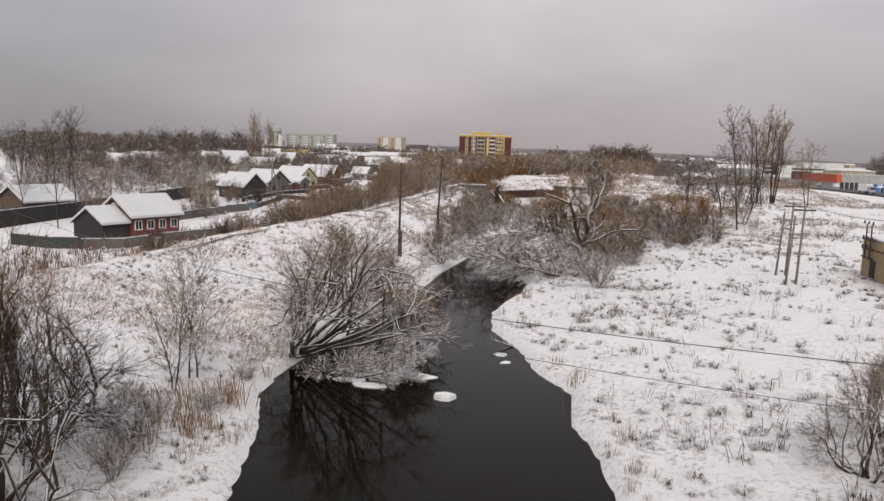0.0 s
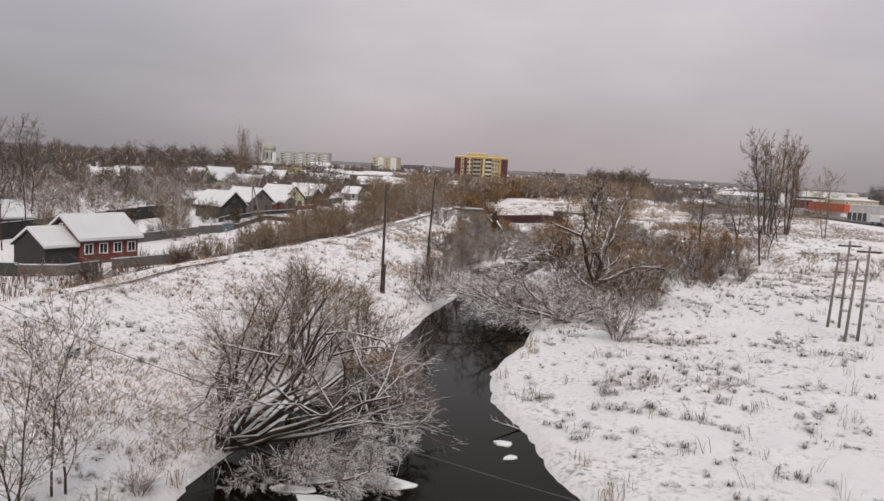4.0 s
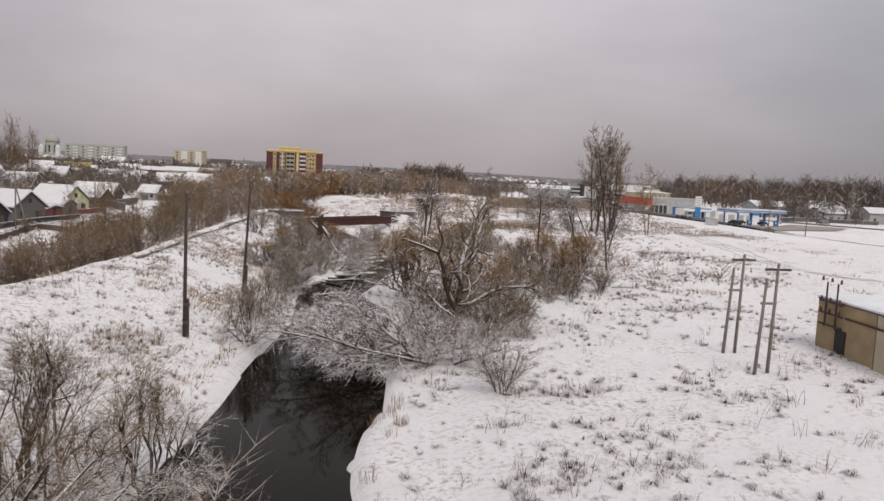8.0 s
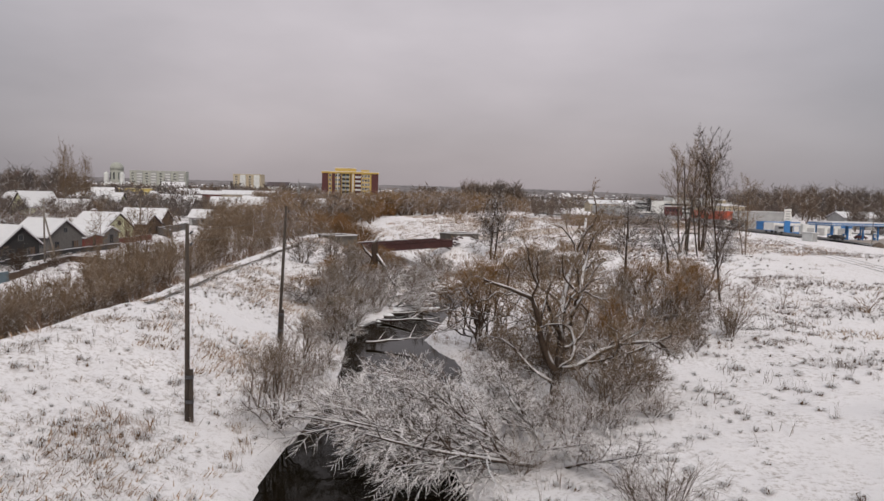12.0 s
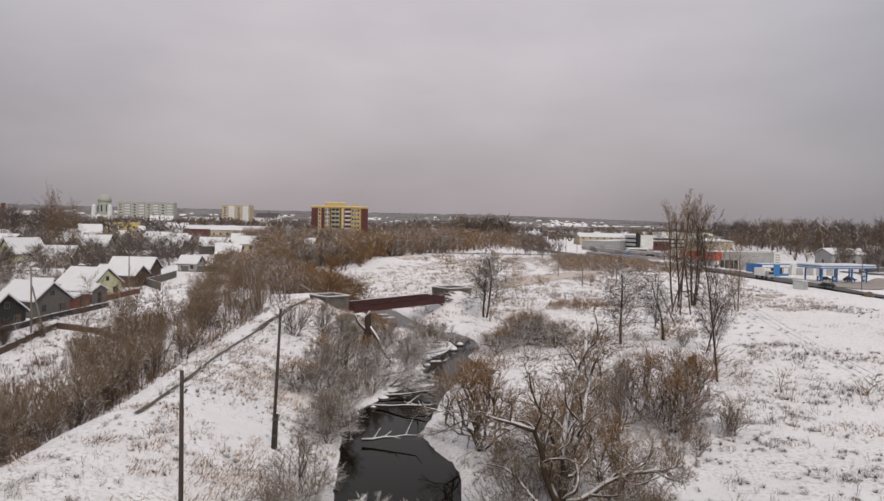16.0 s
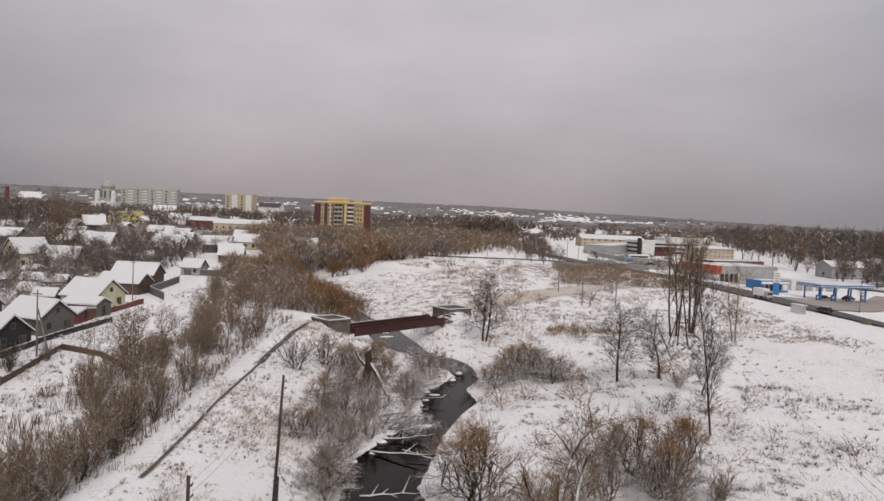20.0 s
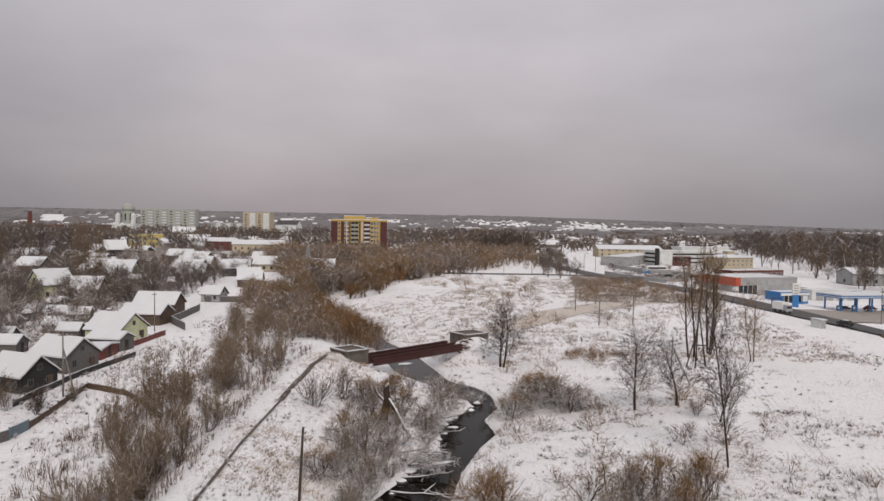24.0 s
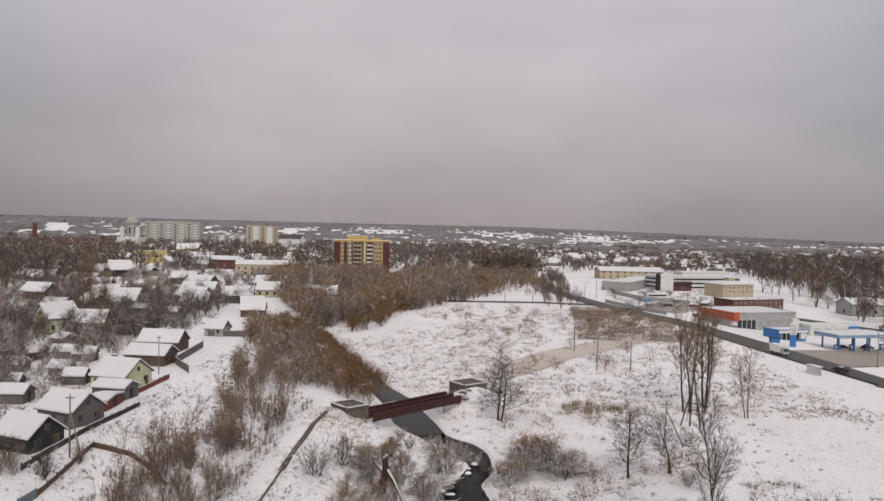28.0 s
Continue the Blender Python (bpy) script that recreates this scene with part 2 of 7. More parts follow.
M_YELLOW = plain("yellow_plaster", (0.5, 0.4, 0.14), 0.85, 0.2, 0.8)
M_PALEGREEN = plain("pale_yellow_green_siding", (0.55, 0.56, 0.36), 0.7, 0.15, 1.0)
M_GREYWALL = plain("grey_wall_panels", (0.34, 0.34, 0.34), 0.75, 0.2, 0.6)
M_WHITEWALL = plain("whitewashed_wall", (0.62, 0.63, 0.62), 0.8, 0.15, 0.5)
M_GREENBLUE = plain("green_blue_fence_sheet", (0.03, 0.042, 0.04), 0.6, 0.25, 2.0)
M_BLUEFENCE = plain("light_blue_fence_sheet", (0.12, 0.17, 0.2), 0.6, 0.25, 2.0)
M_BLUE = plain("blue_fascia", (0.035, 0.17, 0.43), 0.45, 0.15, 1.0)
M_ORANGE = plain("orange_cladding", (0.45, 0.09, 0.045), 0.55, 0.15, 1.0)
M_BRICK = plain("red_brick_wall", (0.14, 0.05, 0.042), 0.9, 0.3, 1.0)
M_MAROON = plain("maroon_brick", (0.1, 0.035, 0.035), 0.85, 0.2, 1.0)
M_OCHRE = plain("ochre_brick", (0.52, 0.36, 0.1), 0.85, 0.2, 1.0)
M_PANEL = plain("grey_green_panels", (0.36, 0.37, 0.33), 0.85, 0.15, 0.6)
M_DARKROOF = plain("dark_roof_sheet", (0.075, 0.055, 0.06), 0.6, 0.3, 2.0)
M_TYRE = plain("black_rubber", (0.02, 0.02, 0.02), 0.8)
M_SILVER = plain("silver_car_paint", (0.35, 0.36, 0.38), 0.35, 0.1)
M_EARTH = plain("frozen_bare_earth", (0.13, 0.1, 0.08), 0.95, 0.35, 1.2, bump=0.03)
M_ICE = plain("snowy_ice", (0.78, 0.79, 0.81), 0.6, 0.1, 2.0)
M_KIOSK = plain("ochre_render", (0.34, 0.25, 0.145), 0.9, 0.25, 1.0)


# ---- helpers for meshes ----
class Geo:
    """Collects plain faces; at() sets the frame in which the next shapes stand."""

    def __init__(self):
        self.v, self.f = [], []

    def add(self, verts, faces):
        k = len(self.v)
        self.v += [tuple(p) for p in verts]
        self.f += [tuple(i + k for i in f) for f in faces]
        return self

    def box(self, cx, cy, z0, sx, sy, sz, rot=0.0, taper=1.0):
        c, s = math.cos(radians(rot)), math.sin(radians(rot))
        pts = []
        for z, q in ((z0, 1.0), (z0 + sz, taper)):
            for ux, uy in ((-1, -1), (1, -1), (1, 1), (-1, 1)):
                px, py = ux * sx / 2 * q, uy * sy / 2 * q
                pts.append((cx + px * c - py * s, cy + px * s + py * c, z))
        return self.add(pts, [(3, 2, 1, 0), (4, 5, 6, 7), (0, 1, 5, 4), (1, 2, 6, 5), (2, 3, 7, 6), (3, 0, 4, 7)])

    def tube(self, points, radii, sides=6, cap=True, tip=False):
        """A bent tube; tip lets it end in a point."""
        pts = [Vector(p) for p in points]
        ring0, last = len(self.v), len(pts) - 1
        for i, p in enumerate(pts):
            if tip and i == last:
                self.v.append(tuple(p))
                break
            d = (pts[min(i + 1, last)] - pts[max(i - 1, 0)]).normalized()
            a = d.cross(Vector((0, 0, 1)) if abs(d.z) < 0.9 else Vector((1, 0, 0))).normalized()
            b = d.cross(a)
            for k in range(sides):
                w = 2 * math.pi * k / sides
                self.v.append(tuple(p + (a * math.cos(w) + b * math.sin(w)) * radii[i]))
        for i in range(last):
            q, r = ring0 + i * sides, ring0 + (i + 1) * sides
            for k in range(sides):
                if tip and i == last - 1:
                    self.f.append((q + k, r, q + (k + 1) % sides))
                else:
                    self.f.append((q + k, r + k, r + (k + 1) % sides, q + (k + 1) % sides))
        if cap:
            self.f.append(tuple(ring0 + k for k in range(sides)))
            if not tip:
                self.f.append(tuple(ring0 + last * sides + k for k in reversed(range(sides))))
        return self

    def sliver(self, p, q, r, spin):
        """The thinnest twig: a narrow blade from p to its tip q."""
        d = (q - p).normalized()
        a = turned(d, math.pi / 2, spin) * r
        k = len(self.v)
        self.v += [tuple(p - a), tuple(p + a), tuple(q)]
        self.f.append((k, k + 1, k + 2))

    def gable(self, L, W, z, R, over=0.4, thick=0.15, lift=0.0):
        """Two slopes of a gable roof, ridge along x."""
        hx, hy = L / 2 + over, W / 2 + over
        drop = R * over / (W / 2)
        prof = [(-hy, z - drop + lift), (0, z + R + lift), (hy, z - drop + lift), (hy, z - drop + thick + lift), (0, z + R + thick * 1.15 + lift), (-hy, z - drop + thick + lift)]
        pts = [(x, y, q) for x in (-hx, hx) for y, q in prof]
        return self.add(pts, [(0, 1, 4, 5), (1, 2, 3, 4), (11, 10, 7, 6), (10, 9, 8, 7), (6, 7, 1, 0), (7, 8, 2, 1), (8, 9, 3, 2), (9, 10, 4, 3), (10, 11, 5, 4), (11, 6, 0, 5)])

    def mesh(self, name, mat, smooth=False):
        me = bpy.data.meshes.new(name)
        me.from_pydata(self.v, [], self.f)
        me.materials.append(mat)
        if smooth:
            me.polygons.foreach_set("use_smooth", [True] * len(me.polygons))
        me.update()
        return me


def part(name, geo, mat, parent=None, label="", smooth=False):
    ob = new(name, geo.mesh(name, mat, smooth) if isinstance(geo, Geo) else geo)
    ob.parent = parent
    if label:
        ob["label"] = label
    return ob


def thing(name, m, label, category, group="", kind=""):
    ob = new(name)
    ob.empty_display_size = 0.3
    ob.matrix_world = m
    return tagged(ob, label, category, group, kind)


def ss(a, b, v):
    u = min(1.0, max(0.0, (v - a) / (b - a)))
    return u * u * (3 - 2 * u)


# ---- the lie of the land: the river, the dike on its one side, the meadow on the other ----
LEFT_Y = [-60, 0, 13, 19, 24, 28, 32, 42, 55, 62, 68, 75, 83, 92, 95, 104, 110, 119, 122, 125.4, 130.6, 134.5, 138.4, 140.8, 145.6, 150.7, 165, 180, 200, 230, 262, 268]
LEFT_X = [-5, -8.5, -9, -9.8, -11.4, -13.3, -13.7, -13.2, -12.9, -13.1, -13, -12.8, -13.7, -14.8, -14.7, -11.3, -9.3, -9.5, -9.1, -7.2, -5.8, -7.2, -8.9, -12, -15.8, -18.6, -22.5, -28, -36.5, -49, -58, -60]
RIGHT_Y = [-60, 0, 16, 22, 26, 28, 32, 35, 39, 43, 48, 52, 55, 61, 65, 72, 80, 83, 86, 90, 94, 104, 112, 117, 123, 129, 135.6, 138.4, 141.4, 143.2, 145.8, 152, 158, 168, 180, 185, 210, 262, 268]
RIGHT_X = [7, 5, 2.8, 2, 1.2, 0.4, 0.2, -1.7, -3, -5.1, -5.9, -5.5, -4.9, -4.9, -5.8, -5.2, -5.1, -5.6, -7, -8.2, -7.6, -6.4, -4.5, -2.7, -4, -2.2, -2.8, -3.6, -5.3, -7.7, -9.6, -11.4, -13.5, -16.6, -23, -24.7, -35, -54, -60]
DIKE_Y = [-60, 20, 37, 46, 58, 66, 72, 83, 98, 120, 138, 147, 158, 175]
DIKE_X = [-40, -30, -29.5, -29.2, -29.2, -27.6, -26.2, -26, -27, -28, -28.2, -28.5, -33, -42]
DIKE_Z = [2.4, 2.8, 3.0, 3.1, 3.4, 3.6, 3.9, 3.9, 4.0, 4.1, 4.5, 5.0, 3.6, 1.8]


def ground(x, y):
    xl, xr = np.interp(y, LEFT_Y, LEFT_X), np.interp(y, RIGHT_Y, RIGHT_X)
    dx, dz = np.interp(y, DIKE_Y, DIKE_X), np.interp(y, DIKE_Y, DIKE_Z)
    far = 38 * ss(1300, 3100, math.hypot(x, y)) * (1 - 0.95 * ss(-0.05, 0.62, math.atan2(x, max(y, 1.0))))
    flat = 2.0 + 1.4 * ss(80, 160, y) + 1.2 * ss(150, 230, y)
    if x > (xl + xr) / 2:
        d = x - xr
        z = 0.42 * ss(-0.2, 0.4, d) + (1.1 - 0.42) * ss(0.3, 7, d) + (flat - 1.1) * ss(5, 26, d)
        z -= 2.4 * ss(70, 100, x) * ss(120, 180, y) * (1 - ss(300, 420, y))
        z += 3.3 * math.exp(-((x + 6.0) / 4.5) ** 2 - ((y - 161) / 7) ** 2) * ss(0, 3, d)
    else:
        d = xl - x
        back = 0.2 + 1.6 * ss(85, 135, y) + 1.6 * ss(180, 330, y)
        w = xl - dx
        up = 0.42 * ss(-0.2, 0.4, d) + 0.7 * ss(0.3, 5, d) + (dz - 1.12) * ss(3.0, max(6.0, w), d)
        z = up if x > dx else back + (dz - back) * (1 - ss(0.6, 9, dx - x))
        z = max(z, 4.9 * math.exp(-((x + 26.4) / 5.5) ** 2 - ((y - 140.5) / 6) ** 2) * ss(1, 6, d))
    if d < 0 and y < 267:
        z = -1.0 * ss(0.0, 1.5, -d)
    return z + far


def wavy(x, y):
    near = ss(150, 105, math.hypot(x, y - 70))
    return 0.16 * near * noise.noise((x * 0.16, y * 0.16, 3.0)) + 0.09 * near * noise.noise((x * 0.6, y * 0.6, 8.0)) + 0.06 * near * noise.noise((x * 1.3, y * 1.3, 4.0)) + 1.2 * ss(350, 800, math.hypot(x, y)) * noise.noise((x * 0.004, y * 0.004, 1.0))


def land(x, y):
    z = ground(x, y)
    return z + wavy(x, y) * (ss(0.1, 0.9, z) if z < 1 else 1.0) * (1.0 if z > 0 else 0.0)


def spread(lo, hi, step, far, grow):
    out = list(np.arange(lo, hi + 0.01, step))
    s = step
    while out[-1] < far[1]:
        s *= grow
        out.append(out[-1] + s)
    s = step
    while out[0] > far[0]:
        s *= grow
        out.insert(0, out[0] - s)
    return out


gx, gy = spread(-36, 26, 0.45, (-3900, 3900), 1.11), spread(6, 172, 0.5, (-900, 4300), 1.09)
nx, ny = len(gx), len(gy)
verts = [(x, y, land(x, y)) for y in gy for x in gx]
faces = [(j * nx + i, j * nx + i + 1, (j + 1) * nx + i + 1, (j + 1) * nx + i) for j in range(ny - 1) for i in range(nx - 1)]
ground_ob = part("ground", Geo().add(verts, faces), M_GROUND, smooth=True)
tagged(ground_ob, "snow-covered river banks, meadow and gardens with dead grass", "ground", kind="structure")

g = Geo()
ys = [y for y in np.arange(-58, 266, 2.0)]
wv = []
for y in ys:
    wv += [(float(np.interp(y, LEFT_Y, LEFT_X)) - 1.5, y, 0.0), (float(np.interp(y, RIGHT_Y, RIGHT_X)) + 1.5, y, 0.0)]
g.add(wv, [(2 * i, 2 * i + 1, 2 * i + 3, 2 * i + 2) for i in range(len(ys) - 1)])
tagged(part("water", g, M_WATER), "dark still river water between snowy banks", "river", kind="structure")


# ---- trees and shrubs ----
def turned(d, angle, spin):
    """d bent away from itself by angle, to the side that spin names."""
    a = d.cross(Vector((0, 0, 1)) if abs(d.z) < 0.9 else Vector((1, 0, 0))).normalized()
    b = d.cross(a)
    return (d * math.cos(angle) + (a * math.cos(spin) + b * math.sin(spin)) * math.sin(angle)).normalized()


def branch(rng, out, level, p, d, length, r, levels):
    n, wander, lift = levels[level][0:3]
    pts, radii, ways = [p], [r], [d]
    thin = 0.3 if level == 0 else 0.25
    for i in range(n):
        d = (d + Vector((rng.gauss(0, wander), rng.gauss(0, wander), rng.gauss(0, wander) + lift))).normalized()
        p = p + d * (length / n)
        pts.append(p)
        ways.append(d)
        radii.append(r * (1 - (1 - thin) * (i + 1) / n))
    out[level].append((pts, radii))
    if level + 1 >= len(levels):
        return
    count, start, a0, a1, ratio, rr = levels[level + 1][3:9]
    k = max(1, int(count * (0.75 + 0.5 * rng.random())))
    spin = rng.random() * 6.28
    for j in range(k):
        u = start + (1 - start) * (j + rng.random()) / k
        i = min(n - 1, int(u * n))
        f = u * n - i
        q = pts[i].lerp(pts[i + 1], f)
        spin += 2.4 + rng.gauss(0, 0.4)
        c = turned(ways[i], radians(a0 + (a1 - a0) * rng.random()), spin)
        branch(rng, out, level + 1, q, c, length * ratio * (1.15 - 0.6 * u) * (0.7 + 0.6 * rng.random()), max(0.006, radii[i] * rr), levels)


SIDES = (7, 5, 3, 3, 3)


def wood_geo(out, lo, hi, floor=0.0, sides=SIDES):
    g = Geo()
    spin = 0.0
    for level in range(lo, min(hi, len(out))):
        fine = level == len(out) - 1 and level > 1
        for pts, radii in out[level]:
            if fine:
                spin += 1.1
                g.sliver(pts[0], pts[-1], max(radii[0], floor) * 1.25, spin)
            else:
                g.tube(pts, [max(q, floor) for q in radii], sides[level], cap=level == 0, tip=level > 0)
    return g


# Level rows: segments, wander, lift, then for all but the first: count, start, least and most angle, length ratio, radius ratio.
def tree_kind(seed, stems, levels, floor=0.008):
    """stems: rows of base x, y, direction, length, radius and, off a lower stem, height."""
    rng = random.Random(seed)
    out = [[] for _ in levels]
    for (x, y, d, length, r, *z) in stems:
        branch(rng, out, 0, Vector((x, y, z[0] if z else -0.15)), Vector(d).normalized(), length, r, levels)
    return out


def fan(seed, n, length, r, spread, ring=0.35, lean=(0, 0)):
    """Stems that rise out of one stool."""
    rng = random.Random(seed)
    rows = []
    for i in range(n):
        a = 6.283 * (i + rng.random() * 0.6) / n
        s = spread * (0.35 + 0.75 * rng.random())
        rows.append((math.cos(a) * ring * rng.random(), math.sin(a) * ring * rng.random(), (math.cos(a) * s + lean[0], math.sin(a) * s + lean[1], 1), length * (0.75 + 0.4 * rng.random()), r * (0.7 + 0.5 * rng.random())))
    return rows


KINDS = {}


def kind(key, seed, stems, levels, bark, twig, floor=0.008, cut=2):
    """cut 2: trunks and limbs are parts of their own; cut 0: one bundle of stems and twigs."""
    out = tree_kind(seed, stems, levels, floor)
    rows = []
    if cut:
        for level, name in ((0, "trunk"), (1, "limb")):
            for pts, radii in out[level]:
                rows.append((name, Geo().tube(pts, [max(q, floor) for q in radii], SIDES[level], cap=level == 0, tip=level > 0).mesh(name, bark, True)))
    KINDS[key] = rows + [("crown", wood_geo(out, cut, 5, floor).mesh("crown", twig))]


def plant(key, x, y, size, turn, name, label, category, group="", z=None, width=1.0, sink=0.0):
    ob = thing(name, pose(x, y, (land(x, y) if z is None else z) - sink, 0, 0, turn) @ Matrix.Diagonal((size * width, size * width, size, 1)), label, category, group)
    for pname, mesh in KINDS[key]:
        q = part(pname, mesh, None, ob)
        if pname == "crown":
            q["kind"] = "stuff"
    return ob


def dome_kind(key, seed, h, r, n, bark, twig, limbs=5, sprays=15, fine=11, foot=(0.0, 0.0), split=True):
    """A willow whose stems fork out of one stool into a rounded crown of fine sprays.
    foot: where the stool stands, off the crown's middle; split: limbs are parts of their own."""
    rg = random.Random(seed)
    rows, crown = [], Geo()

    def dome(a, e, q):
        return Vector((math.cos(a) * math.cos(e) * r * q, math.sin(a) * math.cos(e) * r * q, h * (0.24 + 0.76 * math.sin(e)) * q))

    def wand(p, q, m, bow):
        out = []
        for k in range(m + 1):
            u = k / m
            out.append(p.lerp(q, u) + Vector((0, 0, bow * math.sin(math.pi * u))) + (Vector((rg.gauss(0, 0.03), rg.gauss(0, 0.03), rg.gauss(0, 0.03))) * h * (0.8 if 0 < k < m else 0)))
        return out

    def along(pts, u):
        i = min(len(pts) - 2, int(u * (len(pts) - 1)))
        return pts[i].lerp(pts[i + 1], u * (len(pts) - 1) - i)

    for i in range(n):
        a = 6.283 * (i + 0.7 * rg.random()) / n
        e = math.asin(rg.uniform(0.02, 0.9)) if i else 1.35
        root = Vector((foot[0] + rg.uniform(-0.25, 0.25), foot[1] + rg.uniform(-0.25, 0.25), -0.15))
        bole = wand(root, dome(a, e, 0.74), 6, -0.05 * h * math.cos(e))
        w = rg.uniform(0.07, 0.12)
        rows.append(("trunk", Geo().tube(bole, [w * (1 - 0.11 * k) for k in range(7)], 6).mesh("trunk", bark, True)))
        for j in range(limbs):
            p = along(bole, 0.34 + 0.62 * (j + rg.random()) / limbs)
            limb = wand(p, dome(a + rg.gauss(0, 0.8), min(1.5, max(-0.1, e + rg.gauss(0, 0.5))), rg.uniform(0.72, 0.94)), 4, 0.05 * h)
            taper = [w * 0.5 * (1 - 0.19 * k) for k in range(5)]
            if split:
                rows.append(("limb", Geo().tube(limb, taper, 4, cap=False, tip=True).mesh("limb", bark, True)))
            else:
                crown.tube(limb, taper, 4, cap=False, tip=True)
            for k in range(sprays):
                u = 0.2 + 0.78 * rg.random()
                q = along(limb, u)
                d = (limb[-1] - limb[0]).normalized() * 0.8 + Vector((q.x / r * 0.6, q.y / r * 0.6, 0.12)) + Vector((rg.gauss(0, 0.65), rg.gauss(0, 0.65), rg.gauss(0, 0.5)))
                d = d.normalized() * r * rg.uniform(0.16, 0.34)
                crown.sliver(q, q + d, 0.012, rg.uniform(0, 6.28))
                for f in range(fine):
                    b = q + d * rg.uniform(0.15, 0.95)
                    c = (d.normalized() + Vector((rg.gauss(0, 0.6), rg.gauss(0, 0.6), rg.gauss(0, 0.5) + 0.05))).normalized() * d.length * rg.uniform(0.35, 0.75)
                    crown.sliver(b, b + c, 0.0062, rg.uniform(0, 6.28))
    KINDS[key] = rows + [("crown", crown.mesh("crown", twig))]


SHRUB = ((3, 0.10, 0.05), (2, 0.14, 0.06, 10, 0.12, 18, 45, 0.45, 0.5), (1, 0.16, 0.05, 15, 0.05, 18, 50, 0.6, 0.6))
FINE = (1, 0.2, 0.05, 4, 0.15, 18, 45, 0.6, 0.7)
BARE = ((10, 0.2, 0.05), (8, 0.3, 0.09, 11, 0.15, 25, 65, 0.42, 0.55), (5, 0.28, 0.05, 9, 0.15, 25, 65, 0.42, 0.5), (1, 0.2, 0.05, 9, 0.1, 22, 60, 0.5, 0.55))
WILLOW = ((6, 0.10, 0.03), (5, 0.14, 0.08, 8, 0.2, 22, 60, 0.5, 0.55), (2, 0.16, 0.06, 11, 0.1, 20, 60, 0.48, 0.5), (1, 0.2, 0.06, 13, 0.05, 20, 60, 0.42, 0.6))
ALDER = ((8, 0.05, 0.05), (4, 0.12, 0.08, 26, 0.18, 35, 65, 0.34, 0.42), (2, 0.16, 0.05, 11, 0.12, 25, 60, 0.45, 0.5), (1, 0.2, 0.03, 14, 0.08, 25, 60, 0.5, 0.6))
ASPEN = ((6, 0.05, 0.05), (2, 0.12, 0.08, 20, 0.2, 35, 65, 0.34, 0.42), (1, 0.16, 0.05, 9, 0.15, 25, 60, 0.45, 0.5), (1, 0.2, 0.03, 8, 0.1, 25, 60, 0.6, 0.6))
TALL = ((6, 0.05, 0.05), (3, 0.12, 0.1, 22, 0.25, 30, 55, 0.34, 0.42), (1, 0.16, 0.05, 8, 0.15, 25, 60, 0.5, 0.5), (1, 0.2, 0.03, 7, 0.1, 25, 60, 0.6, 0.6))
POPLAR = ((9, 0.035, 0.06), (5, 0.10, 0.16, 18, 0.28, 22, 45, 0.36, 0.45), (2, 0.14, 0.1, 9, 0.2, 22, 50, 0.42, 0.5), (1, 0.18, 0.08, 12, 0.1, 25, 55, 0.5, 0.6))
LYING = ((6, 0.08, 0.0), (5, 0.14, 0.04, 13, 0.15, 25, 65, 0.45, 0.5), (2, 0.16, 0.05, 12, 0.1, 20, 60, 0.48, 0.5), (1, 0.2, 0.02, 20, 0.05, 20, 55, 0.6, 0.6))

M_SNOWBARK = woody("snow_lined_bark", (0.06, 0.046, 0.037), 0.4)
M_WHITETWIG = woody("snow_laden_twigs", (0.13, 0.1, 0.08), 0.62, (0.74, 0.715, 0.72))
M_PALETWIG = woody("brown_willow_twigs", (0.125, 0.096, 0.074), 0.44, (0.7, 0.67, 0.67), (0.145, 0.102, 0.064), (2.8, 6.0))
M_BANKTWIG = woody("dark_bank_twigs", (0.03, 0.024, 0.02), 0.06, (0.5, 0.5, 0.52), (0.085, 0.05, 0.024), (3.4, 5.8))
M_FROSTTWIG = woody("frosted_pale_twigs", (0.16, 0.125, 0.1), 0.5, (0.7, 0.68, 0.68))
M_ALDERTWIG = woody("dark_alder_twigs", (0.06, 0.046, 0.038), 0.24, (0.6, 0.58, 0.58))
for i in range(3):
    kind("bush%d" % i, 10 + i, fan(10 + i, 14, 2.6, 0.022, 0.75), SHRUB, M_TWIG, M_TWIG, 0.007, 0)
    kind("brush%d" % i, 20 + i, fan(20 + i, 9, 3.4, 0.03, 0.5), SHRUB, M_GREYTWIG, M_GREYTWIG, 0.010, 0)
    kind("rustbrush%d" % i, 28 + i, fan(28 + i, 9, 3.2, 0.03, 0.6), SHRUB, M_WILLOW, M_WILLOW, 0.009, 0)
    kind("darkbrush%d" % i, 25 + i, fan(25 + i, 10, 3.0, 0.03, 0.45), SHRUB, M_DARKTWIG, M_DARKTWIG, 0.010, 0)
    dome_kind("willow%d" % i, 30 + i, 5.2, 3.5, 10, M_SNOWBARK, M_WILLOW, 6, 14, 12)
    dome_kind("osier%d" % i, 36 + i, 4.8, 3.0, 9, M_SNOWBARK, M_TWIG, split=False)
    kind("alder%d" % i, 40 + i, fan(40 + i, 1 + i % 2, 9.5, 0.12, 0.12), ALDER, M_BARK, M_ALDERTWIG, 0.011, 2)
    kind("aspen%d" % i, 50 + i, fan(50 + i, 2, 8.5, 0.075, 0.14), ASPEN, M_BARK, M_GREYTWIG, 0.012, 0)
kind("tall_dark", 57, fan(57, 1, 8.8, 0.1, 0.05), TALL, M_BARK, M_ALDERTWIG, 0.013, 0)
kind("tall_grey", 59, fan(59, 2, 8.8, 0.1, 0.08), TALL, M_BARK, M_GREYTWIG, 0.013, 0)
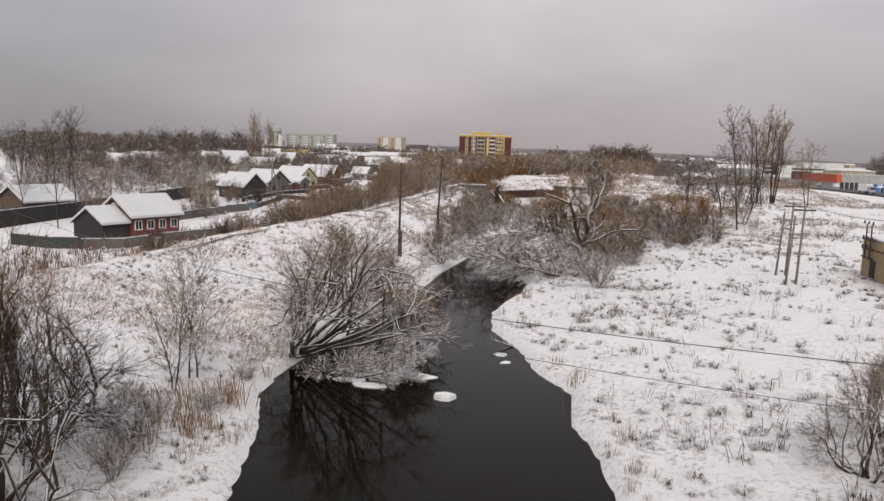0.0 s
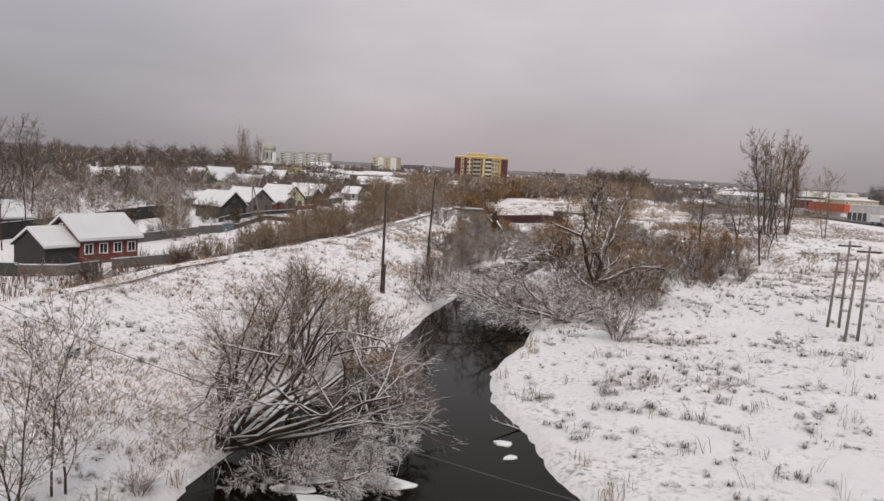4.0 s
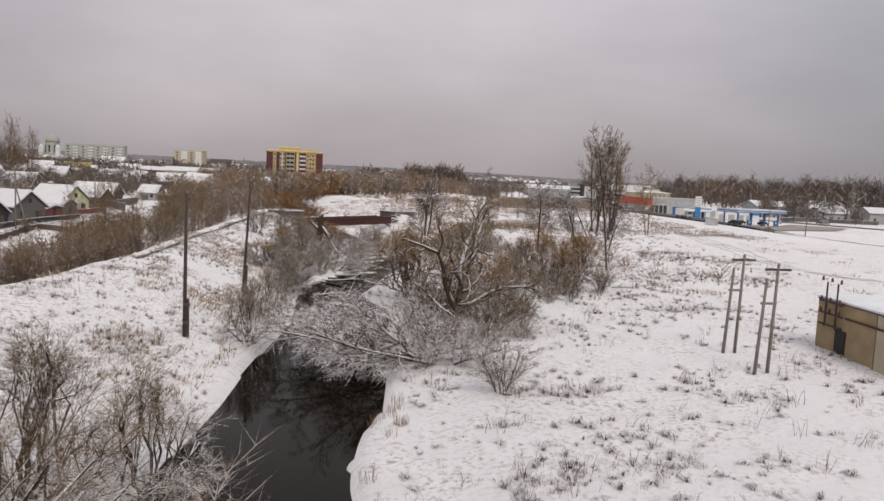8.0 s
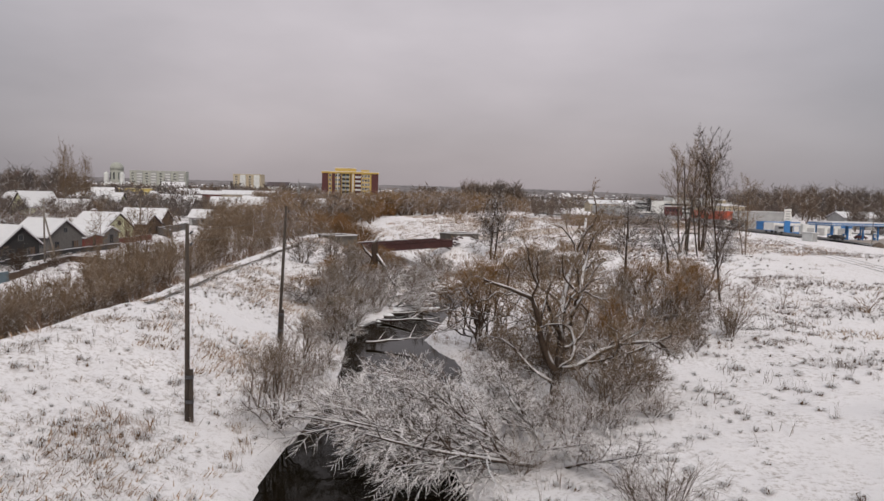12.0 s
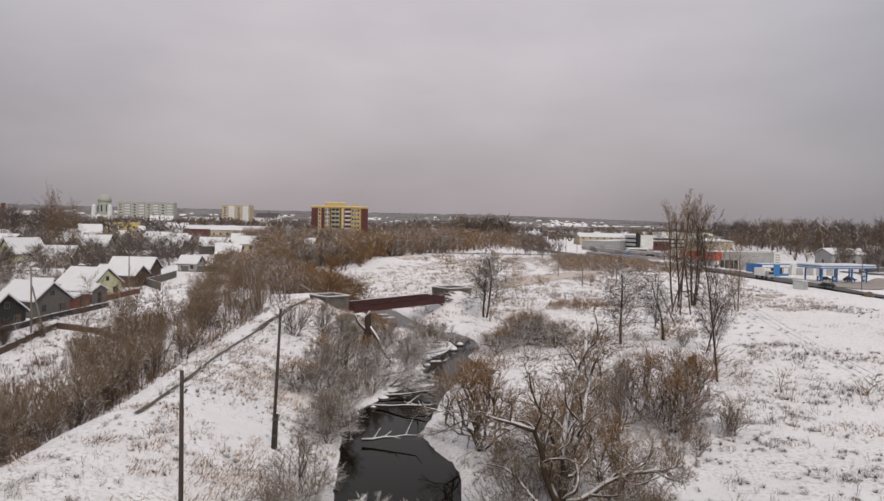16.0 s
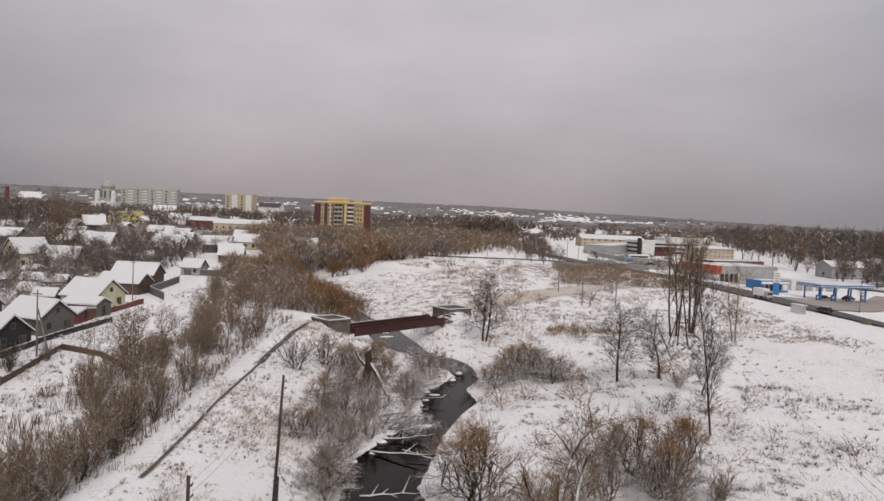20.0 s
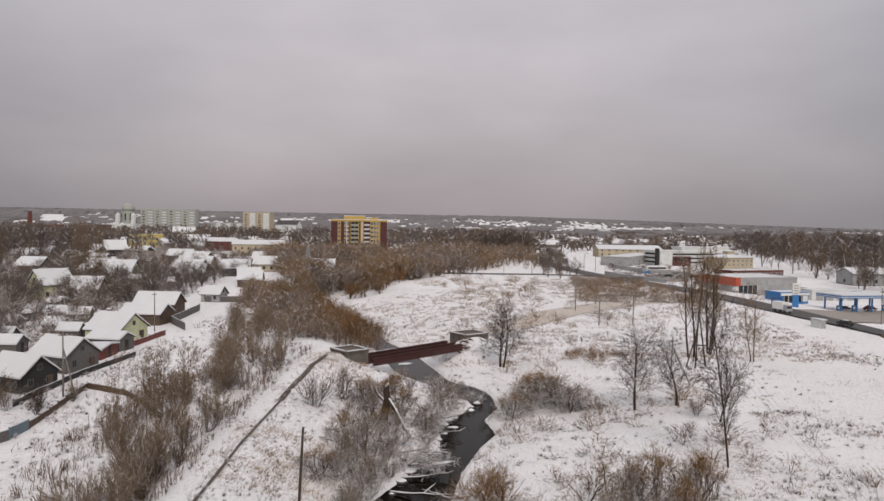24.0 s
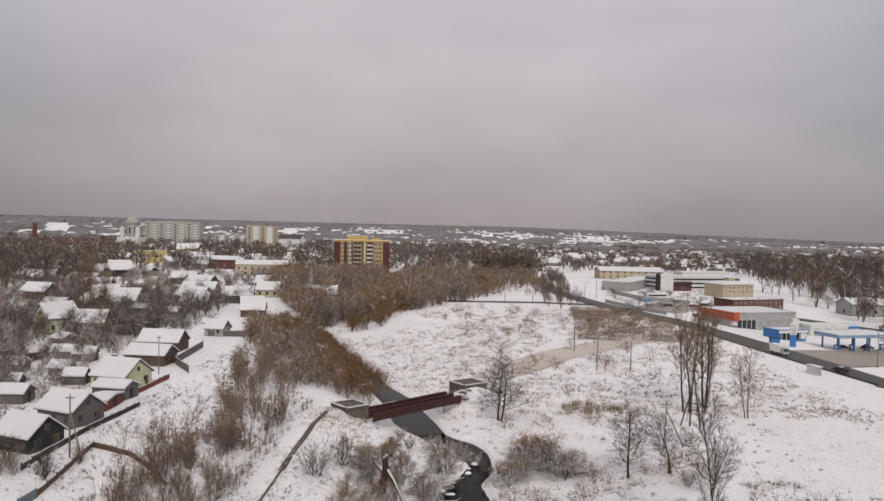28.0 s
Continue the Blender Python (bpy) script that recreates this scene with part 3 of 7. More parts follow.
kind("sapling", 58, fan(58, 2, 5.0, 0.04, 0.1, 0.2), ((6, 0.07, 0.06), (4, 0.12, 0.1, 18, 0.15, 28, 50, 0.42, 0.45), (2, 0.16, 0.05, 10, 0.1, 20, 50, 0.45, 0.5), (1, 0.2, 0.03, 7, 0.08, 22, 50, 0.55, 0.6)), M_BARK, M_FROSTTWIG, 0.007, 2)
kind("poplar0", 60, fan(60, 3, 18, 0.2, 0.12, 0.9), POPLAR, M_BARK, M_GREYTWIG, 0.016, 2)
kind("poplar1", 61, fan(61, 3, 17, 0.2, 0.16, 0.9), POPLAR, M_BARK, M_GREYTWIG, 0.016, 2)
kind("fork", 64, [(0, 0, (0.3, 0.05, 1), 9.8, 0.21), (0.3, 0.05, (0.85, 0, 0.7), 5.6, 0.14, 1.6), (0.05, 0, (-0.3, 0.1, 1), 5.6, 0.16, 1.4), (0, 0, (-0.85, -0.2, 0.5), 3.6, 0.09, 1.0), (0.5, 0, (0.5, -0.3, 1), 4.5, 0.12, 3.4)], BARE + (FINE,), M_SNOWBARK, M_GREYTWIG, 0.009, 2)
dome_kind("bank", 63, 7.3, 4.3, 11, M_SNOWBARK, M_BANKTWIG, 7, 12, 7)
dome_kind("leaning", 66, 7.0, 4.9, 11, M_SNOWBARK, M_PALETWIG, 6, 13, 10, (-3.4, -0.4))
for i, (dx, dy, dz, w) in enumerate(((4.4, 0.5, 3.1, 0.15), (5.0, -0.5, 2.3, 0.13), (3.3, 0.6, 3.7, 0.13), (5.6, 0.3, 1.5, 0.12), (3.8, -0.9, 2.9, 0.1))):
    bough = [(-3.4 + dx * u + 0.12 * math.sin(9 * u + i), -0.4 + dy * u, -0.1 + dz * (u * 0.75 + 0.25 * u * u)) for u in (0, 0.2, 0.4, 0.6, 0.8, 1.0)]
    KINDS["leaning"].insert(0, ("bough", Geo().tube(bough, [w, w * 0.92, w * 0.84, w * 0.74, w * 0.6, w * 0.4], 7).mesh("bough", M_SNOWBARK, True)))
dome_kind("dome", 69, 6.0, 3.5, 10, M_SNOWBARK, M_PALETWIG, 6, 15, 11)
kind("lowlimbs", 67, [(0, 0, (1.0, 0.1, 0.12), 5.6, 0.13), (0.3, -0.4, (1.0, -0.25, 0.16), 6.0, 0.12), (0.8, 0.2, (0.95, 0.3, 0.2), 5.5, 0.11), (1.5, -0.3, (1.0, -0.1, 0.05), 4.5, 0.09)], LYING + (FINE,), M_SNOWBARK, M_WHITETWIG, 0.006, 2)
kind("fallen", 68, [(0, 0, (-1, 0.1, 0.22), 8.5, 0.17), (-0.3, 0.4, (-0.9, 0.5, 0.3), 7.5, 0.14), (0.2, -0.3, (-0.9, -0.45, 0.25), 7.5, 0.13), (-0.5, 0.1, (-0.7, -0.1, 0.6), 5.5, 0.11), (0.6, 0.6, (-0.4, 0.6, 0.7), 4.5, 0.1), (0.8, -0.6, (0.3, -0.6, 0.6), 4.0, 0.08)], LYING, M_SNOWBARK, M_WHITETWIG, 0.006, 2)

# Trees and shrubs that can be told apart: kind, x, y, size, turn, name, label, category, group, width.
plant("leaning", -10.3, 33.1, 1.0, 0, "leaning_willow", "bare many-stemmed willow leaning over the water, dusted with snow", "tree", z=0.5)
plant("dome", -15.3, 42.5, 0.95, 0, "spreading_willow", "bare spreading willow with fine brown twigs on the river bank", "tree")
plant("dome", -12.2, 44.0, 0.7, 140, "spreading_willow", "bare spreading willow with fine brown twigs on the river bank", "tree", z=0.6)
plant("lowlimbs", -12.9, 32.4, 0.9, -4, "low_willow", "low snow-covered willow limbs hanging over the water", "tree")
plant("willow1", -8.9, 36.6, 0.7, 15, "orange_willow", "bare willow with orange-brown twigs over the river", "tree", z=0.3)
plant("bank", -13.7, 14.7, 1.0, 30, "bank_tree", "dark bare spreading tree with snow-lined limbs", "tree", width=0.88)
plant("bank", -15.6, 17.6, 0.72, 130, "bank_tree", "dark bare spreading tree with snow-lined limbs", "tree", width=0.9)
plant("sapling", -15.6, 26.8, 1.0, 10, "young_willow", "slender bare young tree in the snow", "tree", width=1.15)
plant("sapling", -15.1, 24.6, 0.9, 80, "young_willow", "pale frosted young tree in the snow", "tree", width=1.1)
plant("fork", -0.7, 69.2, 1.25, 0, "old_willow", "old bare willow with forked snow-lined limbs", "tree")
plant("fallen", -2.2, 62.6, 0.85, 0, "fallen_willow", "fallen snow-covered willow lying across the river", "tree", width=1.35)
plant("fallen", -3.4, 64.6, 0.75, -8, "fallen_willow", "fallen snow-covered willow lying across the river", "tree", width=1.5)
plant("osier1", -13.9, 66.5, 0.85, 10, "river_shrub", "frosted bare shrub on the river bank", "shrub", width=0.9)
plant("osier2", -14.6, 75.5, 0.8, 40, "river_shrub", "frosted bare shrub on the river bank", "shrub")
plant("bush0", 0.8, 55.6, 0.85, 0, "round_shrub", "round pale bare shrub in the snowy meadow", "shrub", width=1.3)
plant("willow0", -3.9, 84.6, 1.3, 0, "orange_willow", "bare willow with orange-brown twigs beside the river", "tree")
plant("willow2", 3.0, 73.5, 0.9, 160, "orange_willow", "bare willow with orange-brown twigs beside the river", "tree")
plant("willow1", 0.8, 79.5, 1.0, 60, "orange_willow", "bare willow with orange-brown twigs beside the river", "tree")
for n_, (x, y, s, w) in enumerate(((6.4, 88.5, 1.0, 1.0), (8.8, 90.5, 1.12, 1.0), (10.9, 88.0, 1.05, 0.9), (12.4, 90.5, 0.95, 1.0), (5.4, 85.0, 0.85, 1.0), (9.8, 86.0, 0.85, 1.1))):
    plant("willow%d" % (n_ % 3) if n_ % 2 else "osier%d" % (n_ % 3), x, y, s, n_ * 67, "thicket_tree", "bare brownish alder and willow stems growing in a thicket", "tree", "thicket in the meadow", width=w * 0.85)
rng = random.Random(12)
for n_ in range(34):
    x, y = ((rng.uniform(-3.0, 5.0), rng.uniform(70, 84)) if n_ < 14 else (rng.uniform(1, 15), rng.uniform(80, 96)) if n_ < 24 else (rng.uniform(-17.5, -13.8), rng.uniform(92, 136)))
    if x < float(np.interp(y, RIGHT_Y, RIGHT_X)) + 0.4 and n_ < 24 or n_ >= 24 and x > float(np.interp(y, LEFT_Y, LEFT_X)) - 0.5:
        continue
    plant(("brush%d" if n_ % 2 else "rustbrush%d") % (n_ % 3), x, y, rng.uniform(0.4, 0.7), rng.uniform(0, 360), "thicket_shrub", "bare brown shrub in the thicket beside the river", "shrub", "shrubs beside the river", width=rng.uniform(0.9, 1.3))
plant("alder0", 18.4, 101.0, 1.40, 15, "slender_tree", "tall slender dark bare tree", "tree", width=0.6)
plant("alder0", 22.2, 115.2, 0.62, 200, "young_alder", "dark bare young tree in the meadow", "tree", width=1.2)
plant("alder1", -0.9, 149.8, 0.98, 70, "twin_alder", "dark bare alder with two trunks beside the bridge", "tree", width=1.45)
plant("alder2", 14.3, 121.5, 0.9, 20, "young_alder", "dark bare young tree in the meadow", "tree", width=1.6)
plant("alder0", 19.6, 122.6, 0.72, 120, "young_alder", "dark bare young tree in the meadow", "tree", width=1.6)
plant("poplar0", 30.3, 152.5, 1.0, 0, "tall_poplar", "tall bare poplar with upright limbs", "tree", "poplars in the meadow")
plant("poplar1", 34.0, 155.5, 1.0, 90, "tall_poplar", "tall bare poplar with upright limbs", "tree", "poplars in the meadow")
plant("aspen0", 38.8, 149.5, 1.45, 0, "tall_aspen", "tall bare narrow tree on its own", "tree", width=0.8)
plant("osier1", 4.8, 126.0, 0.85, 0, "river_willow", "low wide frosted willow over the river bank", "tree", width=1.5)
plant("osier2", 8.0, 125.0, 0.7, 130, "river_willow", "low wide frosted willow over the river bank", "tree", width=1.5)
plant("willow0", 3.5, 129.5, 0.8, 70, "river_willow", "low orange-brown willow beside the river", "tree", width=1.3)
plant("osier0", 6.5, 122.5, 0.65, 220, "river_willow", "low wide frosted willow over the river bank", "tree", width=1.6)
plant("willow1", -0.6, 122.5, 0.6, 40, "river_willow", "low orange-brown willow beside the river", "tree", width=1.4)
plant("osier1", 1.6, 124.5, 0.6, 310, "river_willow", "low wide frosted willow over the river bank", "tree", width=1.5)
plant("willow2", 2.0, 131.0, 0.7, 30, "river_willow", "low orange-brown willow beside the river", "tree", width=1.1)
plant("osier0", -16.5, 103.5, 0.85, 0, "bank_shrub", "wide frosted bare shrub on the river bank", "shrub", width=1.2)
plant("bush1", -23.6, 114.0, 1.45, 0, "dike_shrub", "round bare shrub on the dike slope", "shrub")
plant("willow1", -18.6, 121.0, 0.72, 0, "rusty_willow", "bare willow with rust-brown twigs beside the bridge", "tree")
plant("willow0", -16.2, 127.0, 0.55, 110, "rusty_willow", "bare willow with rust-brown twigs beside the bridge", "tree")
plant("willow2", -14.2, 121.0, 0.62, 50, "rusty_willow", "bare willow with rust-brown twigs beside the bridge", "tree")
plant("osier1", -18.2, 118.0, 0.8, 80, "bank_shrub", "wide frosted bare shrub on the river bank", "shrub", width=1.1)
plant("bush2", -9.5, 130.5, 1.1, 10, "islet_shrub", "low frosted shrub on the snowy islet", "shrub", width=1.3)
plant("osier2", 9.3, 23.5, 0.78, 200, "meadow_shrub", "pale frosted shrub in the meadow", "shrub", width=0.8)
plant("osier1", 10.8, 26.5, 0.7, 20, "meadow_shrub", "pale frosted shrub in the meadow", "shrub", width=0.8)
plant("bush2", -14.2, 71.5, 1.0, 150, "river_shrub", "frosted bare shrub on the river bank", "shrub", width=1.1)
plant("bush1", -14.6, 88.0, 1.0, 30, "river_shrub", "frosted bare shrub on the river bank", "shrub", width=1.3)
plant("brush0", 1.2, 67.5, 0.75, 60, "river_shrub", "low snow-dusted shrub below the old willow", "shrub", width=1.5)
plant("brush2", 2.4, 69.5, 0.85, 60, "river_shrub", "low snow-dusted shrub below the old willow", "shrub", width=1.5)
rng = random.Random(44)
for n_ in range(22):
    y = rng.uniform(84, 134)
    x = float(np.interp(y, LEFT_Y, LEFT_X)) - 0.6 - 6.5 * rng.random() ** 1.6
    plant("osier%d" % (n_ % 3) if n_ % 3 else "bush%d" % (n_ % 2), x, y, rng.uniform(0.42, 0.72) * (1.0 if n_ % 3 else 1.3), rng.uniform(0, 360), "bank_shrub", "wide frosted bare shrub on the river bank", "shrub", width=rng.uniform(0.9, 1.25))
for x, y, k, w in ((-1.8, 66.0, 0.8, 1.4), (-2.6, 69.8, 0.75, 1.3), (-0.6, 64.2, 0.7, 1.5), (1.0, 65.2, 0.6, 1.4), (-3.6, 73.0, 0.8, 1.3), (-2.4, 76.5, 0.9, 1.2), (3.6, 67.0, 0.5, 1.5), (-3.0, 61.5, 0.6, 1.5)):
    plant("bush%d" % int(y % 3), x, y, k, y * 40, "river_shrub", "low snow-dusted shrub below the old willow", "shrub", width=w)
plant("fallen", -12.2, 104.0, 0.55, 170, "fallen_bush", "small fallen snowy willow on the river bank", "tree")
plant("fallen", -12.6, 118.5, 0.6, 200, "fallen_bush", "small fallen snowy willow on the river bank", "tree")
for n_, (x, y, s) in enumerate(((-17.4, 116.5, 0.55), (-15.6, 113.0, 0.5), (-19.2, 112.0, 0.55), (-16.8, 124.5, 0.5), (-14.6, 117.5, 0.42), (-18.8, 106.0, 0.6), (-16.9, 99.5, 0.6), (-19.6, 97.0, 0.55))):
    plant("willow%d" % (n_ % 3) if n_ % 2 else "osier%d" % (n_ % 3), x, y, s, n_ * 83, "tangled_willow", "low tangled rust-brown willow on the snowy bank", "shrub", "tangle on the bank by the bridge", width=1.25)
plant("osier2", -13.8, 109.0, 0.7, 20, "bank_shrub", "wide frosted bare shrub on the river bank", "shrub", width=1.2)
plant("osier0", -21.5, 120.5, 0.75, 95, "bank_shrub", "wide frosted bare shrub on the river bank", "shrub", width=1.1)
plant("fallen", 6.5, 127.0, 0.6, 30, "fallen_bush", "low willow with a snow-lined fallen limb", "tree")
plant("bush0", 20.5, 118.0, 0.8, 0, "meadow_bush", "small bare bush in the meadow", "shrub")
plant("bush1", -5.5, 131.8, 0.7, 0, "islet_shrub", "low frosted shrub on the snowy islet", "shrub", width=1.5)


# ---- buildings ----
def window_mesh(w, h, frame_mat, mullion=True):
    """A frame with its cross bars and a pane of its own, facing -y."""
    t = min(0.12, w * 0.12)
    f = Geo()
    f.box(0, -0.02, 0, w + 2 * t, 0.1, t).box(0, -0.02, h + t, w + 2 * t, 0.1, t)
    f.box(-w / 2 - t / 2, -0.02, t, t, 0.1, h).box(w / 2 + t / 2, -0.02, t, t, 0.1, h)
    if mullion:
        f.box(0, -0.02, t, t * 0.6, 0.08, h)
    p = Geo().box(0, 0.0, t, w, 0.04, h)
    return f.mesh("window", frame_mat), p.mesh("pane", M_GLASS)


WINDOWS = {}


def window(parent, x, y, z, face, w, h, mat=None):
    """face: degrees by which the window is turned; 0 looks along -y."""
    key = (round(w, 2), round(h, 2), (mat or M_WHITE).name)
    if key not in WINDOWS:
        WINDOWS[key] = window_mesh(w, h, mat or M_WHITE)
    f = part("window", WINDOWS[key][0], None, parent)
    f.matrix_local = pose(x, y, z, 0, 0, face)
    part("pane", WINDOWS[key][1], None, f)
    return f


def wall_windows(ob, L, W, rows, z0, dz, w, h, nl, nw, mat=None, sides="xXyY"):
    for r in range(rows):
        z = z0 + r * dz
        for i in range(nl):
            x = -L / 2 + L * (i + 0.5) / nl
            if "y" in sides:
                window(ob, x, -W / 2 - 0.03, z, 0, w, h, mat)
            if "Y" in sides:
                window(ob, x, W / 2 + 0.03, z, 180, w, h, mat)
        for i in range(nw):
            y = -W / 2 + W * (i + 0.5) / nw
            if "X" in sides:
                window(ob, L / 2 + 0.03, y, z, 90, w, h, mat)
            if "x" in sides:
                window(ob, -L / 2 - 0.03, y, z, -90, w, h, mat)


def house(x, y, rot, L, W, H, R, wall, label, gable=None, chimney=None, nl=3, nw=2, attic=True, snow=0.28, name="house", bare=False, door=True):
    """A gabled house, ridge along its own x, with a snow-laden roof."""
    z = min(ground(x + dx, y + dy) for dx in (-3, 3) for dy in (-3, 3))
    k = 0.84 if -100 < x < -60 and y < 300 else 1.0
    ob = thing(name, pose(x, y, z - 0.2, 0, 0, rot) @ Matrix.Diagonal((k, k, k, 1)), label, "house")
    g = Geo().box(0, 0, 0, L, W, H + 0.2)
    part("wall", g, wall, ob)
    for s in (-1, 1):
        xo, xi = s * L / 2, s * (L / 2 - 0.2)
        part("gable", Geo().add([(xo, -W / 2, H + 0.2), (xo, W / 2, H + 0.2), (xo, 0, H + R + 0.15), (xi, -W / 2, H + 0.2), (xi, W / 2, H + 0.2), (xi, 0, H + R + 0.15)], [(0, 1, 2), (5, 4, 3), (0, 2, 5, 3), (2, 1, 4, 5)]), gable or wall, ob)
    roof = part("roof", Geo().gable(L, W, H + 0.2, R, 0.45, 0.14), M_DARKROOF, ob)
    if not bare:
        part("snow_layer", Geo().gable(L, W, H + 0.2, R, 0.42, snow, 0.145), M_SNOW, ob, "thick snow on the roof")
    part("plinth", Geo().box(0, 0, -0.3, L + 0.12, W + 0.12, 0.7), M_CONCRETE, ob)
    if door:
        part("door", Geo().box(L / 2 + 0.04, W * 0.3, 0.4, 0.08, 0.9, 2.0).box(L / 2 + 0.07, W * 0.3, 0.4, 0.05, 1.1, 0.08), M_BROWNWOOD, ob)
    wh = min(1.3, H * 0.42)
    wall_windows(ob, L, W, 1 if H < 4.6 else 2, 1.15, 2.8, 0.8, wh * 0.85, nl, nw, M_WHITE if y < 80 else M_GREYWOOD)
    if attic:
        for s, face in ((1, 90), (-1, -90)):
            window(ob, s * (L / 2 + 0.03), 0, H + 0.2 + R * 0.22, face, 0.7, 0.8, M_WHITE if y < 80 else M_GREYWOOD)
    if chimney:
        cx, cy = chimney
        top = H + R + 0.9
        part("chimney", Geo().box(cx, cy, H, 0.75, 0.75, top - H), M_BRICK, ob, "red brick chimney with snow on top")
        part("chimney_cap", Geo().box(cx, cy, top, 0.9, 0.9, 0.12).box(cx, cy, top + 0.12, 0.75, 0.75, 0.18, taper=0.7), M_SNOW, ob)
    return ob


def shed(x, y, rot, L, W, H, R, wall, label, name="shed"):
    z = ground(x, y)
    ob = thing(name, pose(x, y, z - 0.15, 0, 0, rot), label, "shed")
    part("wall", Geo().box(0, 0, 0, L, W, H), wall, ob)
    part("gable", Geo().add([(s * L / 2, yy, H + q) for s in (-1, 1) for yy, q in ((-W / 2, 0), (W / 2, 0), (0, R * 0.95))], [(0, 2, 1), (3, 4, 5), (0, 3, 5, 2), (1, 2, 5, 4)]), wall, ob)
    part("roof", Geo().gable(L, W, H, R, 0.25, 0.08), M_DARKROOF, ob)
    part("snow_layer", Geo().gable(L, W, H, R, 0.23, 0.26, 0.085), M_SNOW, ob, "thick snow on the roof")
    part("door", Geo().box(L / 2 + 0.03, 0, 0.15, 0.06, 0.9, 1.8), M_DARKWOOD, ob)
    return ob


def flat_block(name, x, y, rot, L, W, H, wall, label, rows=0, z0=1.0, dz=2.8, w=1.3, h=1.4, nl=0, nw=0, sides="yX", category="building", frame=None, rim=0.5):
    """A flat-roofed building with a parapet and snow on the roof."""
    ob = thing(name, pose(x, y, ground(x, y) - 0.3, 0, 0, rot), label, category)
    part("wall", Geo().box(0, 0, 0, L, W, H), wall, ob)
    p = Geo()
    for cx, cy, sx, sy in ((0, -W / 2, L + 0.3, 0.3), (0, W / 2, L + 0.3, 0.3), (-L / 2, 0, 0.3, W - 0.3), (L / 2, 0, 0.3, W - 0.3)):
        p.box(cx, cy, H, sx, sy, rim)
    part("parapet", p, wall, ob)
    part("snow_layer", Geo().box(0, 0, H, L - 0.3, W - 0.3, rim * 0.8).box(0, -W / 2, H + rim, L + 0.2, 0.25, 0.14).box(L / 2, 0, H + rim, 0.25, W, 0.14), M_SNOW, ob, "snow on the flat roof")
    if rows:
        wall_windows(ob, L, W, rows, z0, dz, w, h, nl, nw, frame, sides)
    return ob


# The old red house and its yard below the dike.
h = house(-51.9, 75.1, 74.5, 6.7, 5.4, 2.5, 1.9, M_REDWOOD, "dark red timber house with white window frames and snowy roof", nl=4, nw=2)
h = shed(-53.3, 70.1, 74.5, 3.3, 4.8, 2.0, 1.5, M_DARKWOOD, "black timber outbuilding joined to the red house", "outbuilding")
# The street of houses beyond the dike.
house(-67.2, 139.0, -20, 8.6, 7.0, 3.0, 2.6, M_GREYWOOD, "grey timber house with a gable window and snowy roof", nl=3, nw=2)
house(-72.2, 165.0, -13, 8.8, 9.2, 2.9, 3.1, M_PALEGREEN, "pale green house with a brick chimney and a wide snowy roof", chimney=(-2.6, 0.6), nl=3, nw=2)
shed(-68.6, 155.5, -8, 6.2, 4.2, 2.2, 0.9, M_GREYWOOD, "low grey lean-to with deep snow on its roof")
shed(-66.8, 148.5, 4, 3.2, 6.5, 1.8, 0.4, M_REDWOOD, "low red board shed beside the street")
house(-76.6, 187.0, -3, 10.6, 7.5, 2.9, 2.0, M_BROWNWOOD, "brown timber house with a long snowy roof", nl=4, nw=2)
house(-81.3, 204.0, 0, 11.6, 7.8, 3.0, 2.8, M_BROWNWOOD, "dark brown house with an aerial and a long snowy roof", nl=4, nw=2)
house(-66.2, 127.0, -20, 8.0, 6.5, 2.7, 2.6, M_DARKWOOD, "dark timber house with a steep snowy roof", nl=3, nw=2)
house(-77.5, 88.0, 80, 9.5, 6.5, 2.8, 2.2, M_BROWNWOOD, "brown log house with snow on its roof", nl=3, nw=2)
house(-127.0, 277.0, 5, 10.0, 10.0, 3.2, 3.8, M_PALEGREEN, "pale green house with a steep snowy roof", nl=2, nw=2)
house(-122.0, 227.0, 62, 9.0, 7.0, 4.2, 3.6, M_PALEGREEN, "pale yellow two-storey house with a dark steep roof", nl=3, nw=2)
house(-76.8, 228.5, -8, 6.4, 5.6, 2.6, 2.2, M_GREYWALL, "small grey house with a snowy roof", nl=2, nw=2)
house(-79.0, 268.0, 10, 9.0, 8.0, 3.0, 3.0, M_BROWNWOOD, "brown house with a snowy hipped roof", nl=2, nw=2)
house(-84.0, 282.0, 20, 9.0, 7.0, 3.0, 2.8, M_GREYWOOD, "grey house with a snowy roof", nl=2, nw=2)
house(-99.0, 365.0, 8, 17.0, 10.0, 3.6, 2.6, M_BROWNWOOD, "long brown house under a white roof", nl=4, nw=2)
house(-203.0, 423.0, 30, 11.0, 9.0, 4.0, 4.6, M_DARKWOOD, "dark blue-grey cabin with a steep snowy roof", nl=2, nw=2)
house(-240.0, 428.0, 5, 16.0, 10.0, 4.0, 3.6, M_BROWNWOOD, "brown house with a wide snowy roof", nl=3, nw=2)
house(-268.0, 452.0, -8, 15.0, 10.0, 4.0, 3.4, M_BROWNWOOD, "brown house with a snowy roof", nl=3, nw=2)
house(-247.0, 390.0, 10, 11.0, 8.0, 5.2, 3.0, M_ORANGE, "orange-red house at the edge of the town", nl=3, nw=2)
